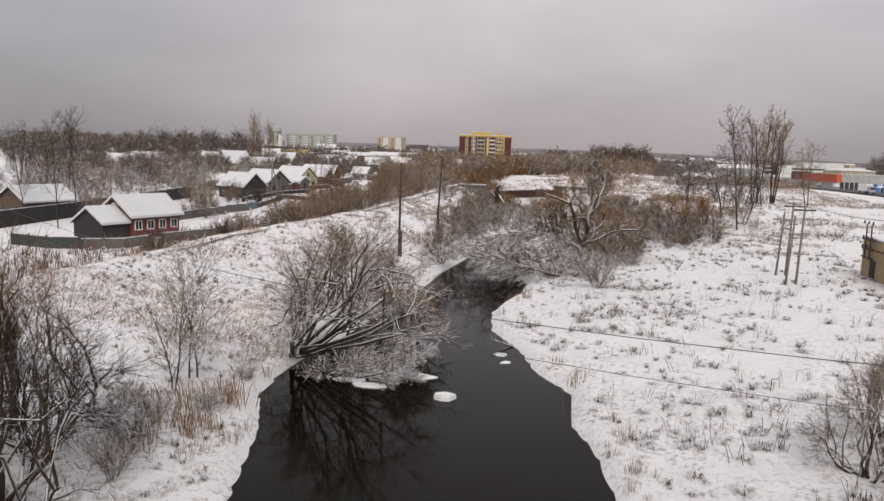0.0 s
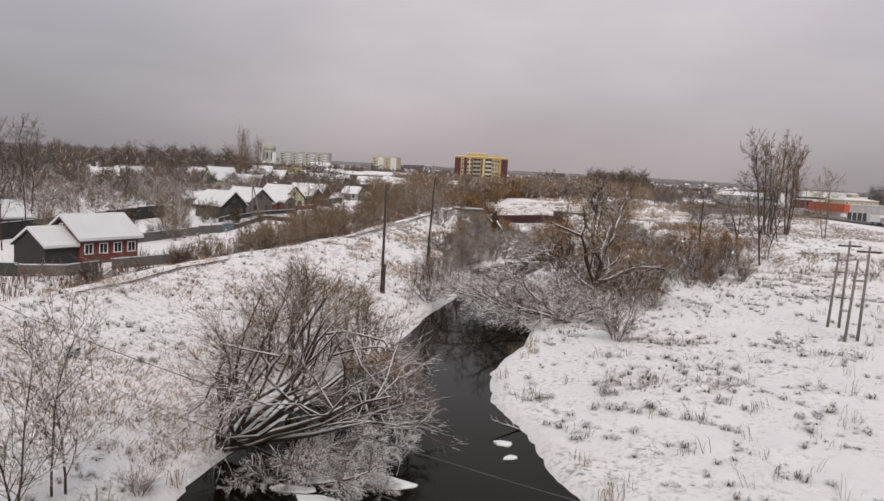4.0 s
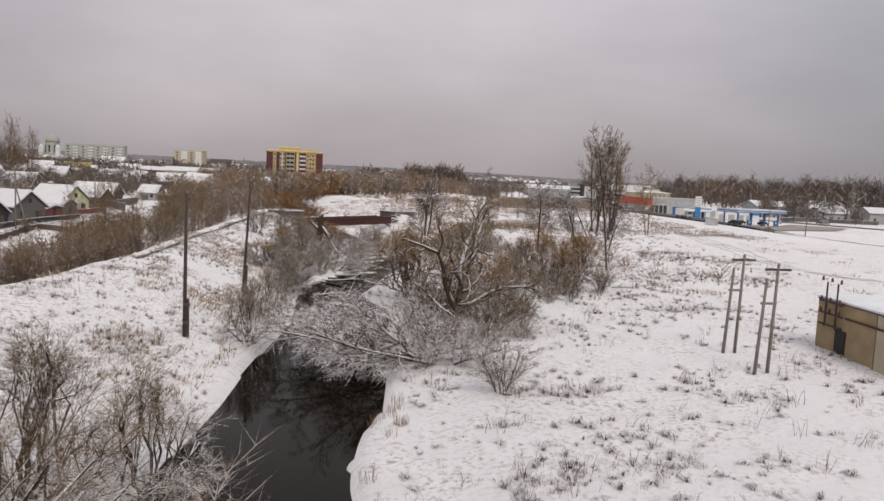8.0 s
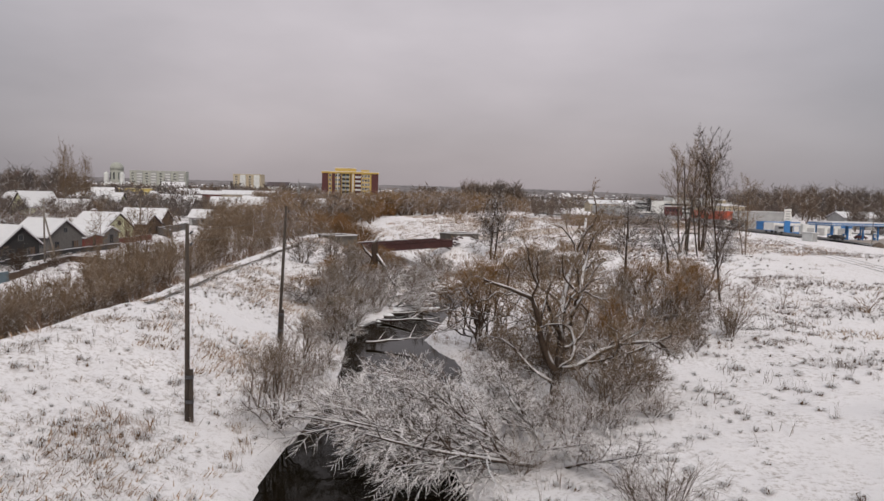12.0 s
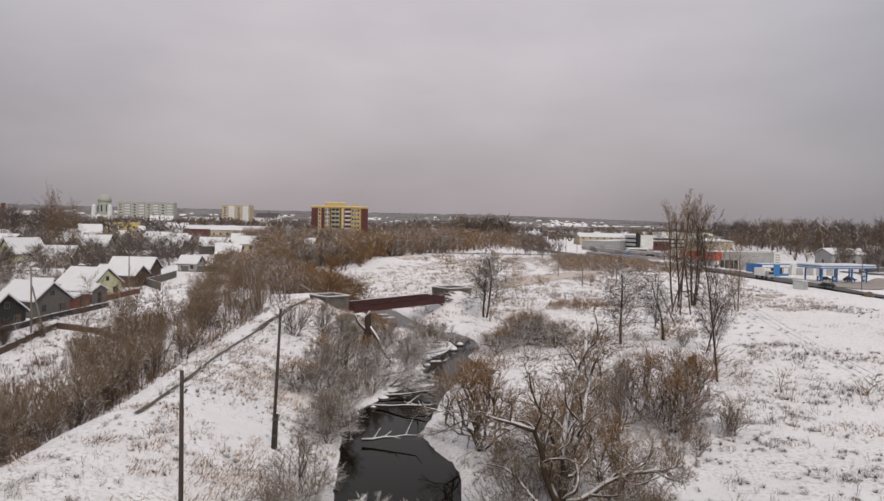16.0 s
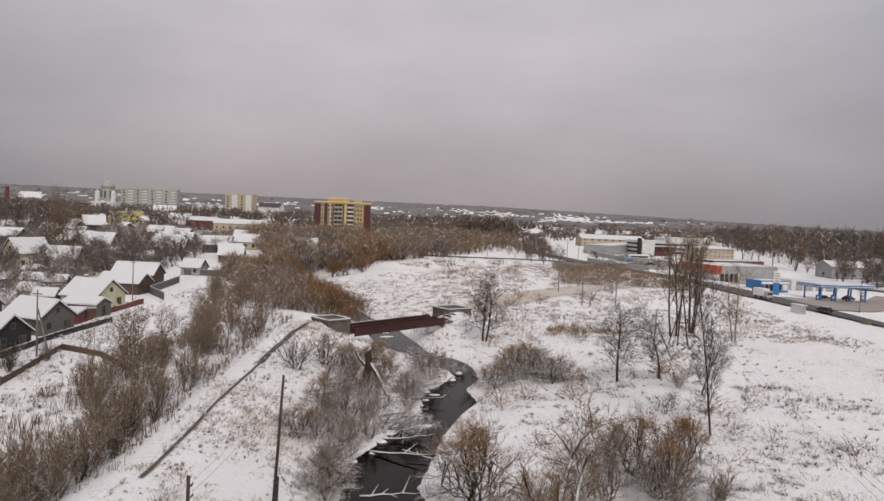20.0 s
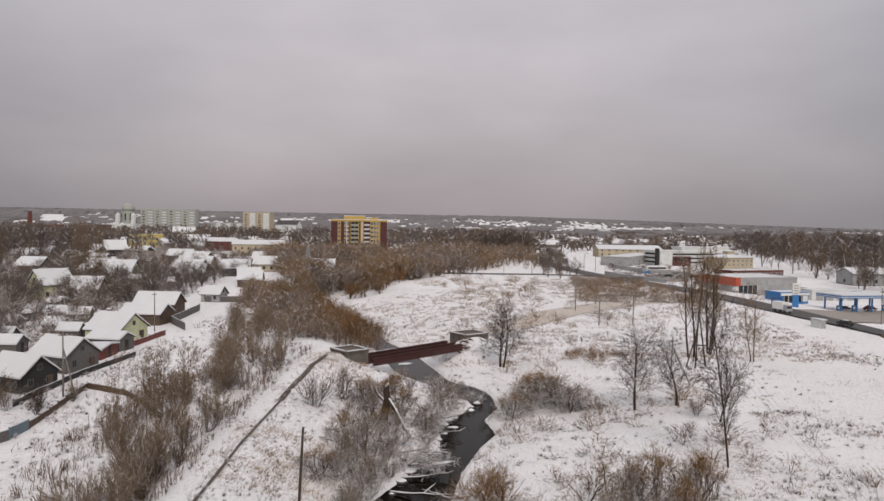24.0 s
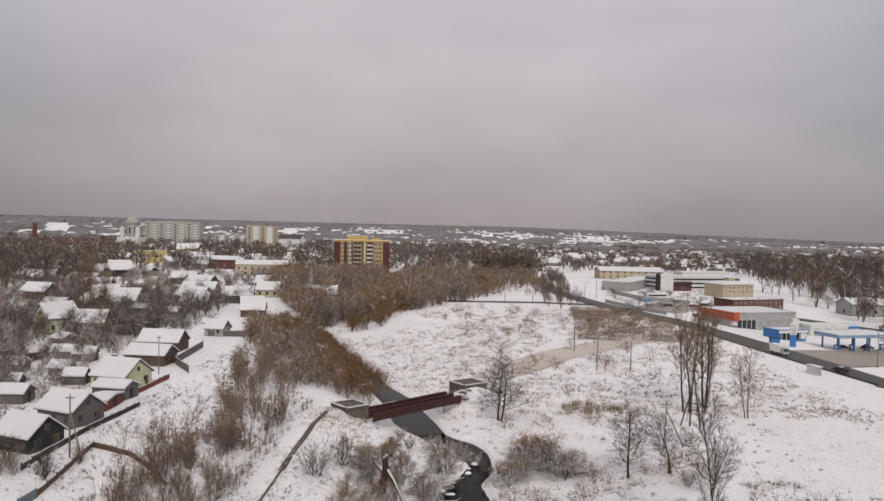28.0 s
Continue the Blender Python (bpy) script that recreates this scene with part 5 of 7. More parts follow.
def wire(name, a, b, sag, label, r=0.011):
    a, b = Vector(a), Vector(b)
    pts = [a.lerp(b, i / 24) - Vector((0, 0, sag * 4 * (i / 24) * (1 - i / 24))) for i in range(25)]
    return tagged(part(name, Geo().tube(pts, [r] * 25, 4, cap=False), M_WIRE), label, "wire", "overhead wires")


for dz, r in ((0.0, 0.011), (-1.0, 0.008)):
    wire("overhead_wire", (-66.5, 51.7, 13.1 + dz), (24.6, 7.4, 8.95 + dz), 5.25, "thin dark wire sagging across the river", r)
for dz in (0.0, -0.5):
    wire("overhead_wire", (-17.2, 64.7, land(-17.4, 64.7) + 8.5 + dz), (-17.2, 81.9, land(-17.8, 81.9) + 9.0 + dz), 0.35, "thin dark wire between the wooden poles", 0.008)
for s in (-0.6, 0.0, 0.6):
    wire("overhead_wire", (15.7 + s, 62.5, 7.8), (24.0, 62.0 + s, 6.6), 0.3, "thin wire to the transformer house", 0.008)
    wire("overhead_wire", (15.7 + s, 62.5, 7.9), (28.3 + s, 143.6, 12.1), 1.2, "thin wire over the meadow", 0.01)
    wire("overhead_wire", (21.5 + s * 0.8, 132.6, 9.5), (18.5, 205 + s, 11.6), 1.0, "thin wire over the meadow", 0.012)


# ---- the transformer house ----
def transformer_house():
    x0, y0, L, W, H = 25.6, 60.3, 7.4, 9.0, 3.25
    ob = thing("transformer_house", pose(x0, y0, ground(20, 60) - 0.3), "small ochre transformer house with snow on its flat roof", "transformer house")
    part("wall", Geo().box(0, 0, 0, L, W, H + 0.1), M_KIOSK, ob)
    part("roof", Geo().box(0, 0, H + 0.1, L + 0.08, W + 0.08, 0.1), M_CONCRETE, ob)
    snow = Geo()
    for k, (e, z) in enumerate(((0.06, 0.0), (0.1, 0.12), (-0.25, 0.27), (-1.6, 0.4))):
        snow.add([(u * (L / 2 + e), v * (W / 2 + e), H + 0.2 + z) for u, v in ((-1, -1), (1, -1), (1, 1), (-1, 1))], [])
        if k:
            snow.f += [(4 * k - 4 + i, 4 * k - 4 + (i + 1) % 4, 4 * k + (i + 1) % 4, 4 * k + i) for i in range(4)]
    snow.f.append((12, 13, 14, 15))
    part("snow_layer", snow, M_ICE, ob, "deep rounded snow on the flat roof")
    part("panel_joint", Geo().box(-L / 2 - 0.015, -1.3, 0.2, 0.03, 0.06, H - 0.1), M_CONCRETE, ob)
    part("wall_panel", Geo().box(-L / 2 - 0.01, -2.9, 0.2, 0.03, 3.1, H - 0.12), M_BEIGE, ob, "paler beige wall panel")
    xw = -L / 2
    part("door", Geo().box(xw - 0.04, 1.9, 0.3, 0.08, 1.0, 1.5), M_DARKWOOD, ob)
    for yy in (2.2, 3.3):
        part("mast", Geo().tube([(xw - 0.25, yy, 1.8), (xw - 0.25, yy, H + 1.3)], [0.06, 0.05], 6), M_POLE, ob)
    for z in (1.9, 2.6, 3.3):
        part("bracket", Geo().box(xw - 0.25, 2.75, z, 0.12, 2.4, 0.1), M_POLE, ob)
    for z in (2.7, 3.4, 4.6):
        for yy in (1.8, 2.75, 3.7):
            part("insulator", Geo().tube([(xw - 0.32, yy, z), (xw - 0.32, yy, z + 0.25)], [0.08, 0.05], 6), M_MAROON, ob)
    part("rail", Geo().box(xw - 0.06, -0.6, 2.55, 0.08, 4.2, 0.1), M_PIPE, ob)
    part("vent", Geo().box(xw - 0.03, -2.4, 2.6, 0.06, 1.0, 0.5), M_GREYWALL, ob)


transformer_house()

# ---- the dismantled bridge ----
def bridge():
    a, b = Vector((-22.2, 143.6, 2.6)), Vector((-8.8, 156.8, 3.0))
    d = (b - a).normalized()
    side = Vector((-d.y, d.x, 0)).normalized()
    ob = thing("girder_bridge", Matrix.Identity(4), "rust-red steel girders of a bridge without its deck", "bridge")
    for k, o in enumerate((-1.9, 0.0, 1.9)):
        g = Geo()
        for w, z0, z1 in ((0.42, 0.0, 0.1), (0.1, 0.1, 1.05), (0.42, 1.05, 1.15)):
            pts = []
            for e in (a, b):
                for s, z in ((-w / 2, z0), (w / 2, z0), (w / 2, z1), (-w / 2, z1)):
                    p_ = e + side * (o + s)
                    pts.append((p_.x, p_.y, p_.z + z))
            g.add(pts, [(0, 1, 5, 4), (1, 2, 6, 5), (2, 3, 7, 6), (3, 0, 4, 7), (3, 2, 1, 0), (4, 5, 6, 7)])
        part("girder", g, M_PIPE, ob)
        part("stiffener", Geo().tube([a + side * o + d * 0.3 + Vector((0, 0, 1.22)), b + side * o - d * 0.3 + Vector((0, 0, 1.22))], [0.07, 0.07], 6), M_PIPE, ob)
    for f in (0.06, 0.28, 0.5, 0.72, 0.94):
        c = a.lerp(b, f)
        part("crossbeam", Geo().tube([c - side * 1.9 + Vector((0, 0, 0.5)), c + side * 1.9 + Vector((0, 0, 0.5))], [0.09, 0.09], 6), M_PIPE, ob)
    part("snow_layer", Geo().tube([a + side * 1.9 + Vector((0, 0, 1.32)), a.lerp(b, 0.4) + side * 1.9 + Vector((0, 0, 1.32))], [0.06, 0.05], 5), M_SNOW, ob)


bridge()


def abutment(x, y, z_top, sx, sy, rot, deep, label):
    """A concrete box whose top is a shallow tray with a snowy rim."""
    ob = thing("bridge_abutment", pose(x, y, z_top - deep, 0, 0, rot), label, "abutment", "bridge abutments")
    part("block", Geo().box(0, 0, 0, sx, sy, deep - 0.25, 0), M_CONCRETE, ob)
    for cx, cy, ax, ay in ((0, -sy / 2, sx, 0.35), (0, sy / 2, sx, 0.35), (-sx / 2, 0, 0.35, sy - 0.35), (sx / 2, 0, 0.35, sy - 0.35)):
        part("kerb", Geo().box(cx, cy, deep - 0.25, ax, ay, 0.22), M_CONCRETE, ob)
        part("snow_layer", Geo().box(cx, cy, deep - 0.03, ax, ay * 0.8, 0.12), M_SNOW, ob)
    part("slab", Geo().box(0, 0, deep - 0.25, sx - 0.4, sy - 0.4, 0.06), M_EARTH, ob, "frozen earth in the tray")


abutment(-24.6, 142.6, 5.25, 4.0, 4.4, 44, 4.4, "concrete bridge abutment with a snowy rim beside the dike")
abutment(-6.4, 163.2, 5.0, 5.2, 4.6, 40, 4.4, "concrete bridge abutment with a snowy rim in the meadow")
rng = random.Random(5)
for i in range(7):
    x, y = -7.6 + rng.uniform(-1.2, 1.2), 157.6 + rng.uniform(-1.6, 1.0)
    a = rng.uniform(0, 3.14)
    ob = thing("steel_scrap", pose(x, y, land(x, y) + 0.1, rng.uniform(-15, 15), rng.uniform(-15, 15), math.degrees(a)), "rusty bent steel piece at the girder ends", "scrap", "bridge scrap")
    part("bar", Geo().tube([(-1.0, 0, 0.2), (0, 0.1, 0.5), (0.9, -0.1, 0.3)], [0.12, 0.14, 0.1], 6), M_PIPE, ob)
    part("snow_layer", Geo().tube([(-0.9, 0, 0.33), (0, 0.1, 0.64), (0.8, -0.1, 0.42)], [0.06, 0.08, 0.05], 5), M_SNOW, ob)


# ---- the broken tree by the bridge, driftwood, ice ----
ob = thing("broken_tree", pose(-15.7, 113.6, land(-15.7, 113.6) - 0.2), "thick broken tree stump with a torn top", "tree stump")
part("trunk", Geo().tube([(0, 0, 0), (0.1, 0.1, 1.6), (0.45, 0, 3.2), (0.3, 0.1, 4.4), (0.55, 0, 5.2)], [0.55, 0.46, 0.42, 0.36, 0.1], 9), M_BARK, ob, smooth=True)
part("limb", Geo().tube([(0.3, 0, 3.0), (-0.7, 0.4, 3.8), (-1.2, 0.5, 4.6)], [0.2, 0.15, 0.06], 7), M_BARK, ob)
part("limb", Geo().tube([(0.4, 0, 3.6), (1.4, -0.6, 2.4), (2.6, -1.8, 0.6), (3.4, -2.6, 0.0)], [0.26, 0.22, 0.17, 0.1], 7), M_SNOWBARK, ob, "fallen limb lined with snow")


def log(x, y, z, turn, tilt, length, r, label="dead branch lined with snow"):
    ob = thing("dead_branch", pose(x, y, z, 0, -tilt, turn), label, "branch", "driftwood")
    rg = random.Random(int(x * 100))
    pts = [(length * i / 5, rg.uniform(-0.12, 0.12) * length * 0.25, rg.uniform(-0.05, 0.08) * length * 0.25) for i in range(6)]
    part("stem", Geo().tube(pts, [r * (1 - 0.13 * i) for i in range(6)], 6), M_SNOWBARK, ob, smooth=True)
    for k in range(5):
        i = 1 + k % 5
        q = Vector(pts[i])
        part("twig", Geo().tube([q, q + Vector((0.35 * length * 0.4, rg.uniform(-0.3, 0.3) * length, rg.uniform(0.0, 0.25) * length))], [r * 0.35, r * 0.1], 4), M_TWIG, ob)


for row in ((-13.0, 97.5, 0.2, -20, 6, 5.5, 0.16), (-12.4, 101, 0.2, 10, 4, 4.5, 0.14), (-12.0, 109, 0.3, -30, 8, 5.0, 0.16), (-11.0, 116, 0.4, -10, 5, 4.0, 0.13), (-13.0, 119, 0.8, -50, 3, 5.0, 0.16), (-14.5, 107, 0.6, -15, 12, 4.5, 0.15), (-9.5, 122, 0.3, 20, 10, 3.5, 0.1), (-3.5, 39.5, 0.0, 200, 20, 1.3, 0.05), (-6.8, 127.5, 0.3, 70, 40, 2.0, 0.08), (-12.5, 87.0, 0.3, 0, 6, 4.0, 0.13), (-7.0, 96, 0.2, 160, 8, 3.0, 0.1)):
    log(*row)


def floe(x, y, sx, sy, turn, label="flat piece of snowy ice floating on the water", h=0.07):
    rg = random.Random(int(x * 31 + y * 17))
    n = rg.choice((5, 6, 7))
    turns = [6.283 * (k + rg.uniform(-0.32, 0.32)) / n for k in range(n)]
    ring = [(math.cos(a) * sx * rg.uniform(0.72, 1.15), math.sin(a) * sy * rg.uniform(0.72, 1.15)) for a in turns]
    v = [(a * 1.03, b * 1.03, -0.06) for a, b in ring] + [(a, b, h * 0.7) for a, b in ring] + [(a * 0.9, b * 0.9, h * rg.uniform(0.9, 1.25)) for a, b in ring]
    f = [tuple(range(2 * n, 3 * n))]
    for q in (0, n):
        f += [(q + k, q + (k + 1) % n, q + n + (k + 1) % n, q + n + k) for k in range(n)]
    ob = part("ice_floe", Geo().add(v, f), M_ICE)
    ob.matrix_world = pose(x, y, 0, 0, 0, turn)
    return tagged(ob, label, "ice floe", "ice floes")


for row in ((-5.3, 29.7, 0.62, 0.42, 20, "angular lump of snow-covered ice in the water", 0.24), (-3.95, 37.6, 0.42, 0.3, 0), (-3.5, 36.2, 0.36, 0.22, 40), (-10.1, 30.9, 0.9, 0.32, 10), (-9.0, 30.4, 0.85, 0.36, 0), (-7.4, 32.5, 1.3, 0.5, -8), (-9.6, 31.8, 0.7, 0.3, 15),
            (-8.8, 106.5, 1.4, 0.5, 30), (-7.2, 127.0, 0.7, 0.4, 0), (-5.8, 129.5, 0.5, 0.3, 0), (-7.9, 119.5, 0.7, 0.4, 20), (-9.2, 122.8, 1.6, 0.6, 10), (-17.5, 158.0, 1.6, 0.7, 30), (-18.5, 162.0, 1.2, 0.6, 0), (-6.0, 103.2, 0.9, 0.5, 0)):
    floe(*row)

def river_stone(x, y, k, turn):
    rg = random.Random(int(x * 13 + y * 7))
    ob = thing("river_stone", pose(x, y, -0.1, 0, 0, turn) @ Matrix.Diagonal((k, k * 0.8, k * 0.7, 1)), "dark wet boulder with a cap of snow at the waterside", "stone", "boulders in the river")
    n, ring = 8, [(0.75, -0.2), (1.0, 0.15), (0.85, 0.55), (0.45, 0.8)]
    jag = [[rg.uniform(0.8, 1.15) for _ in range(n)] for _ in ring]
    rows = [[(math.cos(6.283 * i / n) * q * jag[j][i], math.sin(6.283 * i / n) * q * jag[j][i], z) for i in range(n)] for j, (q, z) in enumerate(ring)]
    bands = [(j * n + i, j * n + (i + 1) % n, (j + 1) * n + (i + 1) % n, (j + 1) * n + i) for j in range(3) for i in range(n)]
    part("boulder", Geo().add([p for r in rows for p in r], bands + [tuple(range(3 * n, 4 * n))]), M_WETSTONE, ob, smooth=True)
    cap = [(a * 0.98, b * 0.98, c + 0.02) for a, b, c in rows[2]] + [(a * 0.9, b * 0.9, c + 0.16) for a, b, c in rows[3]]
    part("snow_cap", Geo().add(cap, [(i, (i + 1) % n, n + (i + 1) % n, n + i) for i in range(n)] + [tuple(range(n, 2 * n))]), M_ICE, ob, smooth=True)


M_WETSTONE = plain("wet_dark_stone", (0.045, 0.036, 0.03), 0.5, 0.4, 3.0)
rg = random.Random(8)
for y in (92.5, 95.0, 97.5, 100.5, 103.0, 106.5, 109.0, 111.5, 114.0, 116.5, 120.0, 123.5, 127.0, 131.0):
    river_stone(float(np.interp(y, LEFT_Y, LEFT_X)) + rg.uniform(-0.3, 1.0), y, rg.uniform(0.45, 1.0), rg.uniform(0, 360))
for x, y, k in ((-6.2, 89.6, 0.8), (-7.2, 91.6, 0.6), (-5.6, 94.5, 0.7), (-9.8, 152.8, 1.0), (-10.6, 155.0, 0.8), (-4.6, 103.5, 0.6)):
    river_stone(x, y, k, x * 31)

# ---- the worn path on the dike ----
road_strip("old_path", [(-28.9, 44), (-28.6, 54), (-28.2, 60)], 0.24, M_EARTH, "thin bare trodden path along the dike", 0.08, "path")
road_strip("footpath", [(-25.7, 79), (-25.9, 83), (-26.9, 98), (-27.8, 119), (-28.1, 133), (-27.6, 139)], 0.3, M_PATH, "narrow bare trodden path along the dike", 0.1, "path")
road_strip("trodden_strip", [(-27.6, 114), (-27.9, 122), (-28.1, 133), (-27.6, 140)], 0.8, M_PATH, "bare trodden earth before the bridge", 0.06, "path")


# ---- fences ----
def fence(pts, h, mat, label, step=2.4, gap=0.0, name="fence"):
    ob = thing(name, Matrix.Identity(4), label, "fence")
    for a, b in zip(pts, pts[1:]):
        n = max(1, round(math.dist(a, b) / step))
        rot = math.degrees(math.atan2(b[1] - a[1], b[0] - a[0]))
        for i in range(n):
            u, v = i / n, (i + 1) / n
            x0, y0, x1, y1 = a[0] + (b[0] - a[0]) * u, a[1] + (b[1] - a[1]) * u, a[0] + (b[0] - a[0]) * v, a[1] + (b[1] - a[1]) * v
            cx, cy = (x0 + x1) / 2, (y0 + y1) / 2
            z = land(cx, cy) - 0.1
            part("panel", Geo().box(cx, cy, z + 0.1, math.dist((x0, y0), (x1, y1)) - 0.08, 0.05, h, rot), mat, ob)
            part("post", Geo().box(x0, y0, land(x0, y0) - 0.3, 0.12, 0.12, h + 0.5, rot), mat, ob)
            part("snow_layer", Geo().box(cx, cy, z + 0.1 + h, step - 0.1, 0.1, 0.09, rot), M_SNOW, ob)
    return ob


fence([(-57.5, 62.0), (-52.5, 61.0), (-49.2, 62.2)], 1.15, M_GREENBLUE, "dull green-blue sheet fence round the red house's yard")
fence([(-49.2, 62.2), (-46.2, 64.2), (-45.8, 68.0)], 1.0, M_GREYWOOD, "grey board fence of the red house's yard")
fence([(-45.8, 70.0), (-44.2, 76.0), (-43.5, 79.5)], 1.0, M_GREYWOOD, "grey board fence beside the red house")
fence([(-69, 70), (-71.5, 83), (-73.5, 96), (-73.4, 121)], 2.1, M_DARKWOOD, "long black board fence")
fence([(-58.5, 88.0), (-57.0, 98.0), (-54.8, 107.0)], 1.2, M_GREYWOOD, "weathered grey board fence beside a garden")
fence([(-54.8, 107.0), (-54.8, 110.5)], 1.2, M_BLUEFENCE, "light blue sheet fence at the edge of the snowy field")
fence([(-54.8, 110.5), (-55.5, 115.5), (-57.4, 127.4), (-51.0, 124.5), (-46.0, 119.9), (-41.5, 114.5)], 0.8, M_BROWNWOOD, "old brown garden fence, leaning and snowed in")
fence([(-61.5, 118.0), (-62.0, 134.0), (-61.5, 150.0)], 0.8, M_DARKWOOD, "dark board fence along the street")
fence([(-111, 187), (-102, 185), (-104.4, 221), (-96, 226)], 1.8, M_DARKWOOD, "black board fence round a garden")
fence([(-121, 246), (-97.3, 233), (-89, 222)], 1.8, M_DARKWOOD, "black board fence round a garden")
fence([(-73.4, 209), (-71.2, 187), (-64.5, 178)], 1.6, M_GREYWOOD, "grey board fence beside the brown house")
fence([(-78.5, 226), (-66, 227), (-63, 246), (-66, 262)], 1.6, M_GREYWOOD, "grey board fence round a garden")
fence([(-67, 140), (-66.5, 150), (-66, 160), (-66, 172)], 1.0, M_REDWOOD, "red board fence along the street")


fence([(47.5, 330), (54, 306), (62, 290)], 1.4, M_GREYWALL, "low grey slab fence along the works' yard", 5.0)
fence([(62, 400), (60, 372), (66, 345), (84, 338)], 1.8, M_GREYWALL, "grey slab fence round the works' yard", 6.0)
fence([(88, 338), (98, 318), (112, 300)], 1.6, M_DARKWOOD, "dark board fence behind the shops", 6.0)
fence([(122, 262), (132, 284), (150, 296), (176, 292)], 1.5, M_GREYWOOD, "grey board fence round the depot", 6.0)

# ---- vehicles and street furniture ----
def car(x, y, turn, mat, label, L=4.3, W=1.75, H=1.45, van=False, name="car"):
    ob = thing(name, pose(x, y, land(x, y) + 0.3, 0, 0, turn) @ Matrix.Diagonal((0.8, 0.8, 0.8, 1)), label, "car")
    if van:
        prof = [(-0.5, 0.3), (0.5, 0.3), (0.5, 0.55), (0.4, 0.95), (0.36, 1.0), (-0.5, 1.0)]
    else:
        prof = [(-0.5, 0.3), (0.5, 0.3), (0.5, 0.55), (0.28, 0.66), (0.14, 1.0), (-0.26, 1.0), (-0.42, 0.68), (-0.5, 0.62)]
    n = len(prof)
    v = [(px * L, s * W / 2 * (0.86 if pz > 0.9 else 1), pz * H) for s in (-1, 1) for px, pz in prof]
    part("body", Geo().add(v, [tuple(range(n)), tuple(reversed(range(n, 2 * n)))] + [(k, k + n, (k + 1) % n + n, (k + 1) % n) for k in range(n)]), mat, ob)
    for s in (-1, 1):
        part("side_window", Geo().box(-0.05 * L, s * (W / 2 * 0.94 + 0.005), 0.68 * H, 0.42 * L, 0.03, 0.24 * H), M_GLASS, ob)
        for e in (-0.31, 0.31):
            w_ = part("wheel", Geo().tube([(e * L, s * (W / 2 - 0.2), 0.31), (e * L, s * (W / 2 + 0.01), 0.31)], [0.31, 0.31], 12), M_TYRE, ob)
            part("rim", Geo().tube([(e * L, s * (W / 2 + 0.01), 0.31), (e * L, s * (W / 2 + 0.03), 0.31)], [0.18, 0.18], 10), M_SILVER, w_)
        part("headlight", Geo().box(0.495 * L, s * W * 0.33, 0.45 * H, 0.06, 0.3, 0.14), M_WHITE, ob)
    part("snow_layer", Geo().box(-0.06 * L, 0, H, 0.34 * L, W * 0.7, 0.06), M_SNOW, ob)
    return ob


car(73.0, 189.5, 108, M_DARKWOOD, "dark hatchback on the slushy road")
ob = thing("box_truck", pose(67.6, 208, land(67.6, 208) + 0.3, 0, 0, -76) @ Matrix.Diagonal((0.8, 0.8, 0.8, 1)), "pale box truck on the road", "truck")
part("cargo_box", Geo().box(-0.8, 0, 0.9, 4.6, 2.2, 2.2), M_WHITE, ob)
part("cab", Geo().box(2.4, 0, 0.6, 1.7, 2.0, 1.8, 0, 0.85), M_SILVER, ob)
part("windscreen", Geo().box(3.2, 0, 1.4, 0.1, 1.6, 0.7), M_GLASS, ob)
for e in (-2.0, 2.3):
    for s in (-1, 1):
        part("wheel", Geo().tube([(e, s * 0.85, 0.42), (e, s * 1.08, 0.42)], [0.42, 0.42], 12), M_TYRE, ob)
ob = thing("bus_shelter", pose(66.6, 187.5, land(66.6, 187.5), 0, 0, 105) @ Matrix.Diagonal((0.72, 0.72, 0.72, 1)), "small grey bus shelter with snow on its roof", "bus shelter")
part("back", Geo().box(0, 0.9, 0, 4.2, 0.1, 2.3), M_WHITEWALL, ob)
for s in (-1, 1):
    part("side", Geo().box(s * 2.05, 0.1, 0, 0.1, 1.6, 2.3), M_GREYWALL, ob)
part("roof", Geo().box(0, 0, 2.3, 4.6, 2.2, 0.12), M_GREYWALL, ob)
part("snow_layer", Geo().box(0, 0, 2.42, 4.5, 2.1, 0.2), M_SNOW, ob)
part("bench", Geo().box(0, 0.6, 0.4, 3.4, 0.4, 0.08), M_BROWNWOOD, ob)
ob = thing("bus", pose(74, 354, land(74, 354) + 0.1, 0, 0, 12) @ Matrix.Diagonal((0.85, 0.85, 0.85, 1)), "white bus parked before the works", "bus")
part("body", Geo().box(0, 0, 0.4, 11, 2.5, 2.6), M_WHITE, ob)
part("window_band", Geo().box(0, -1.27, 1.5, 10, 0.05, 0.9), M_GLASS, ob)
part("snow_layer", Geo().box(0, 0, 3.0, 10.8, 2.3, 0.15), M_SNOW, ob)
for e in (-3.4, 3.2):
    for s in (-1, 1):
        part("wheel", Geo().tube([(e, s * 1.0, 0.48), (e, s * 1.27, 0.48)], [0.48, 0.48], 12), M_TYRE, ob)
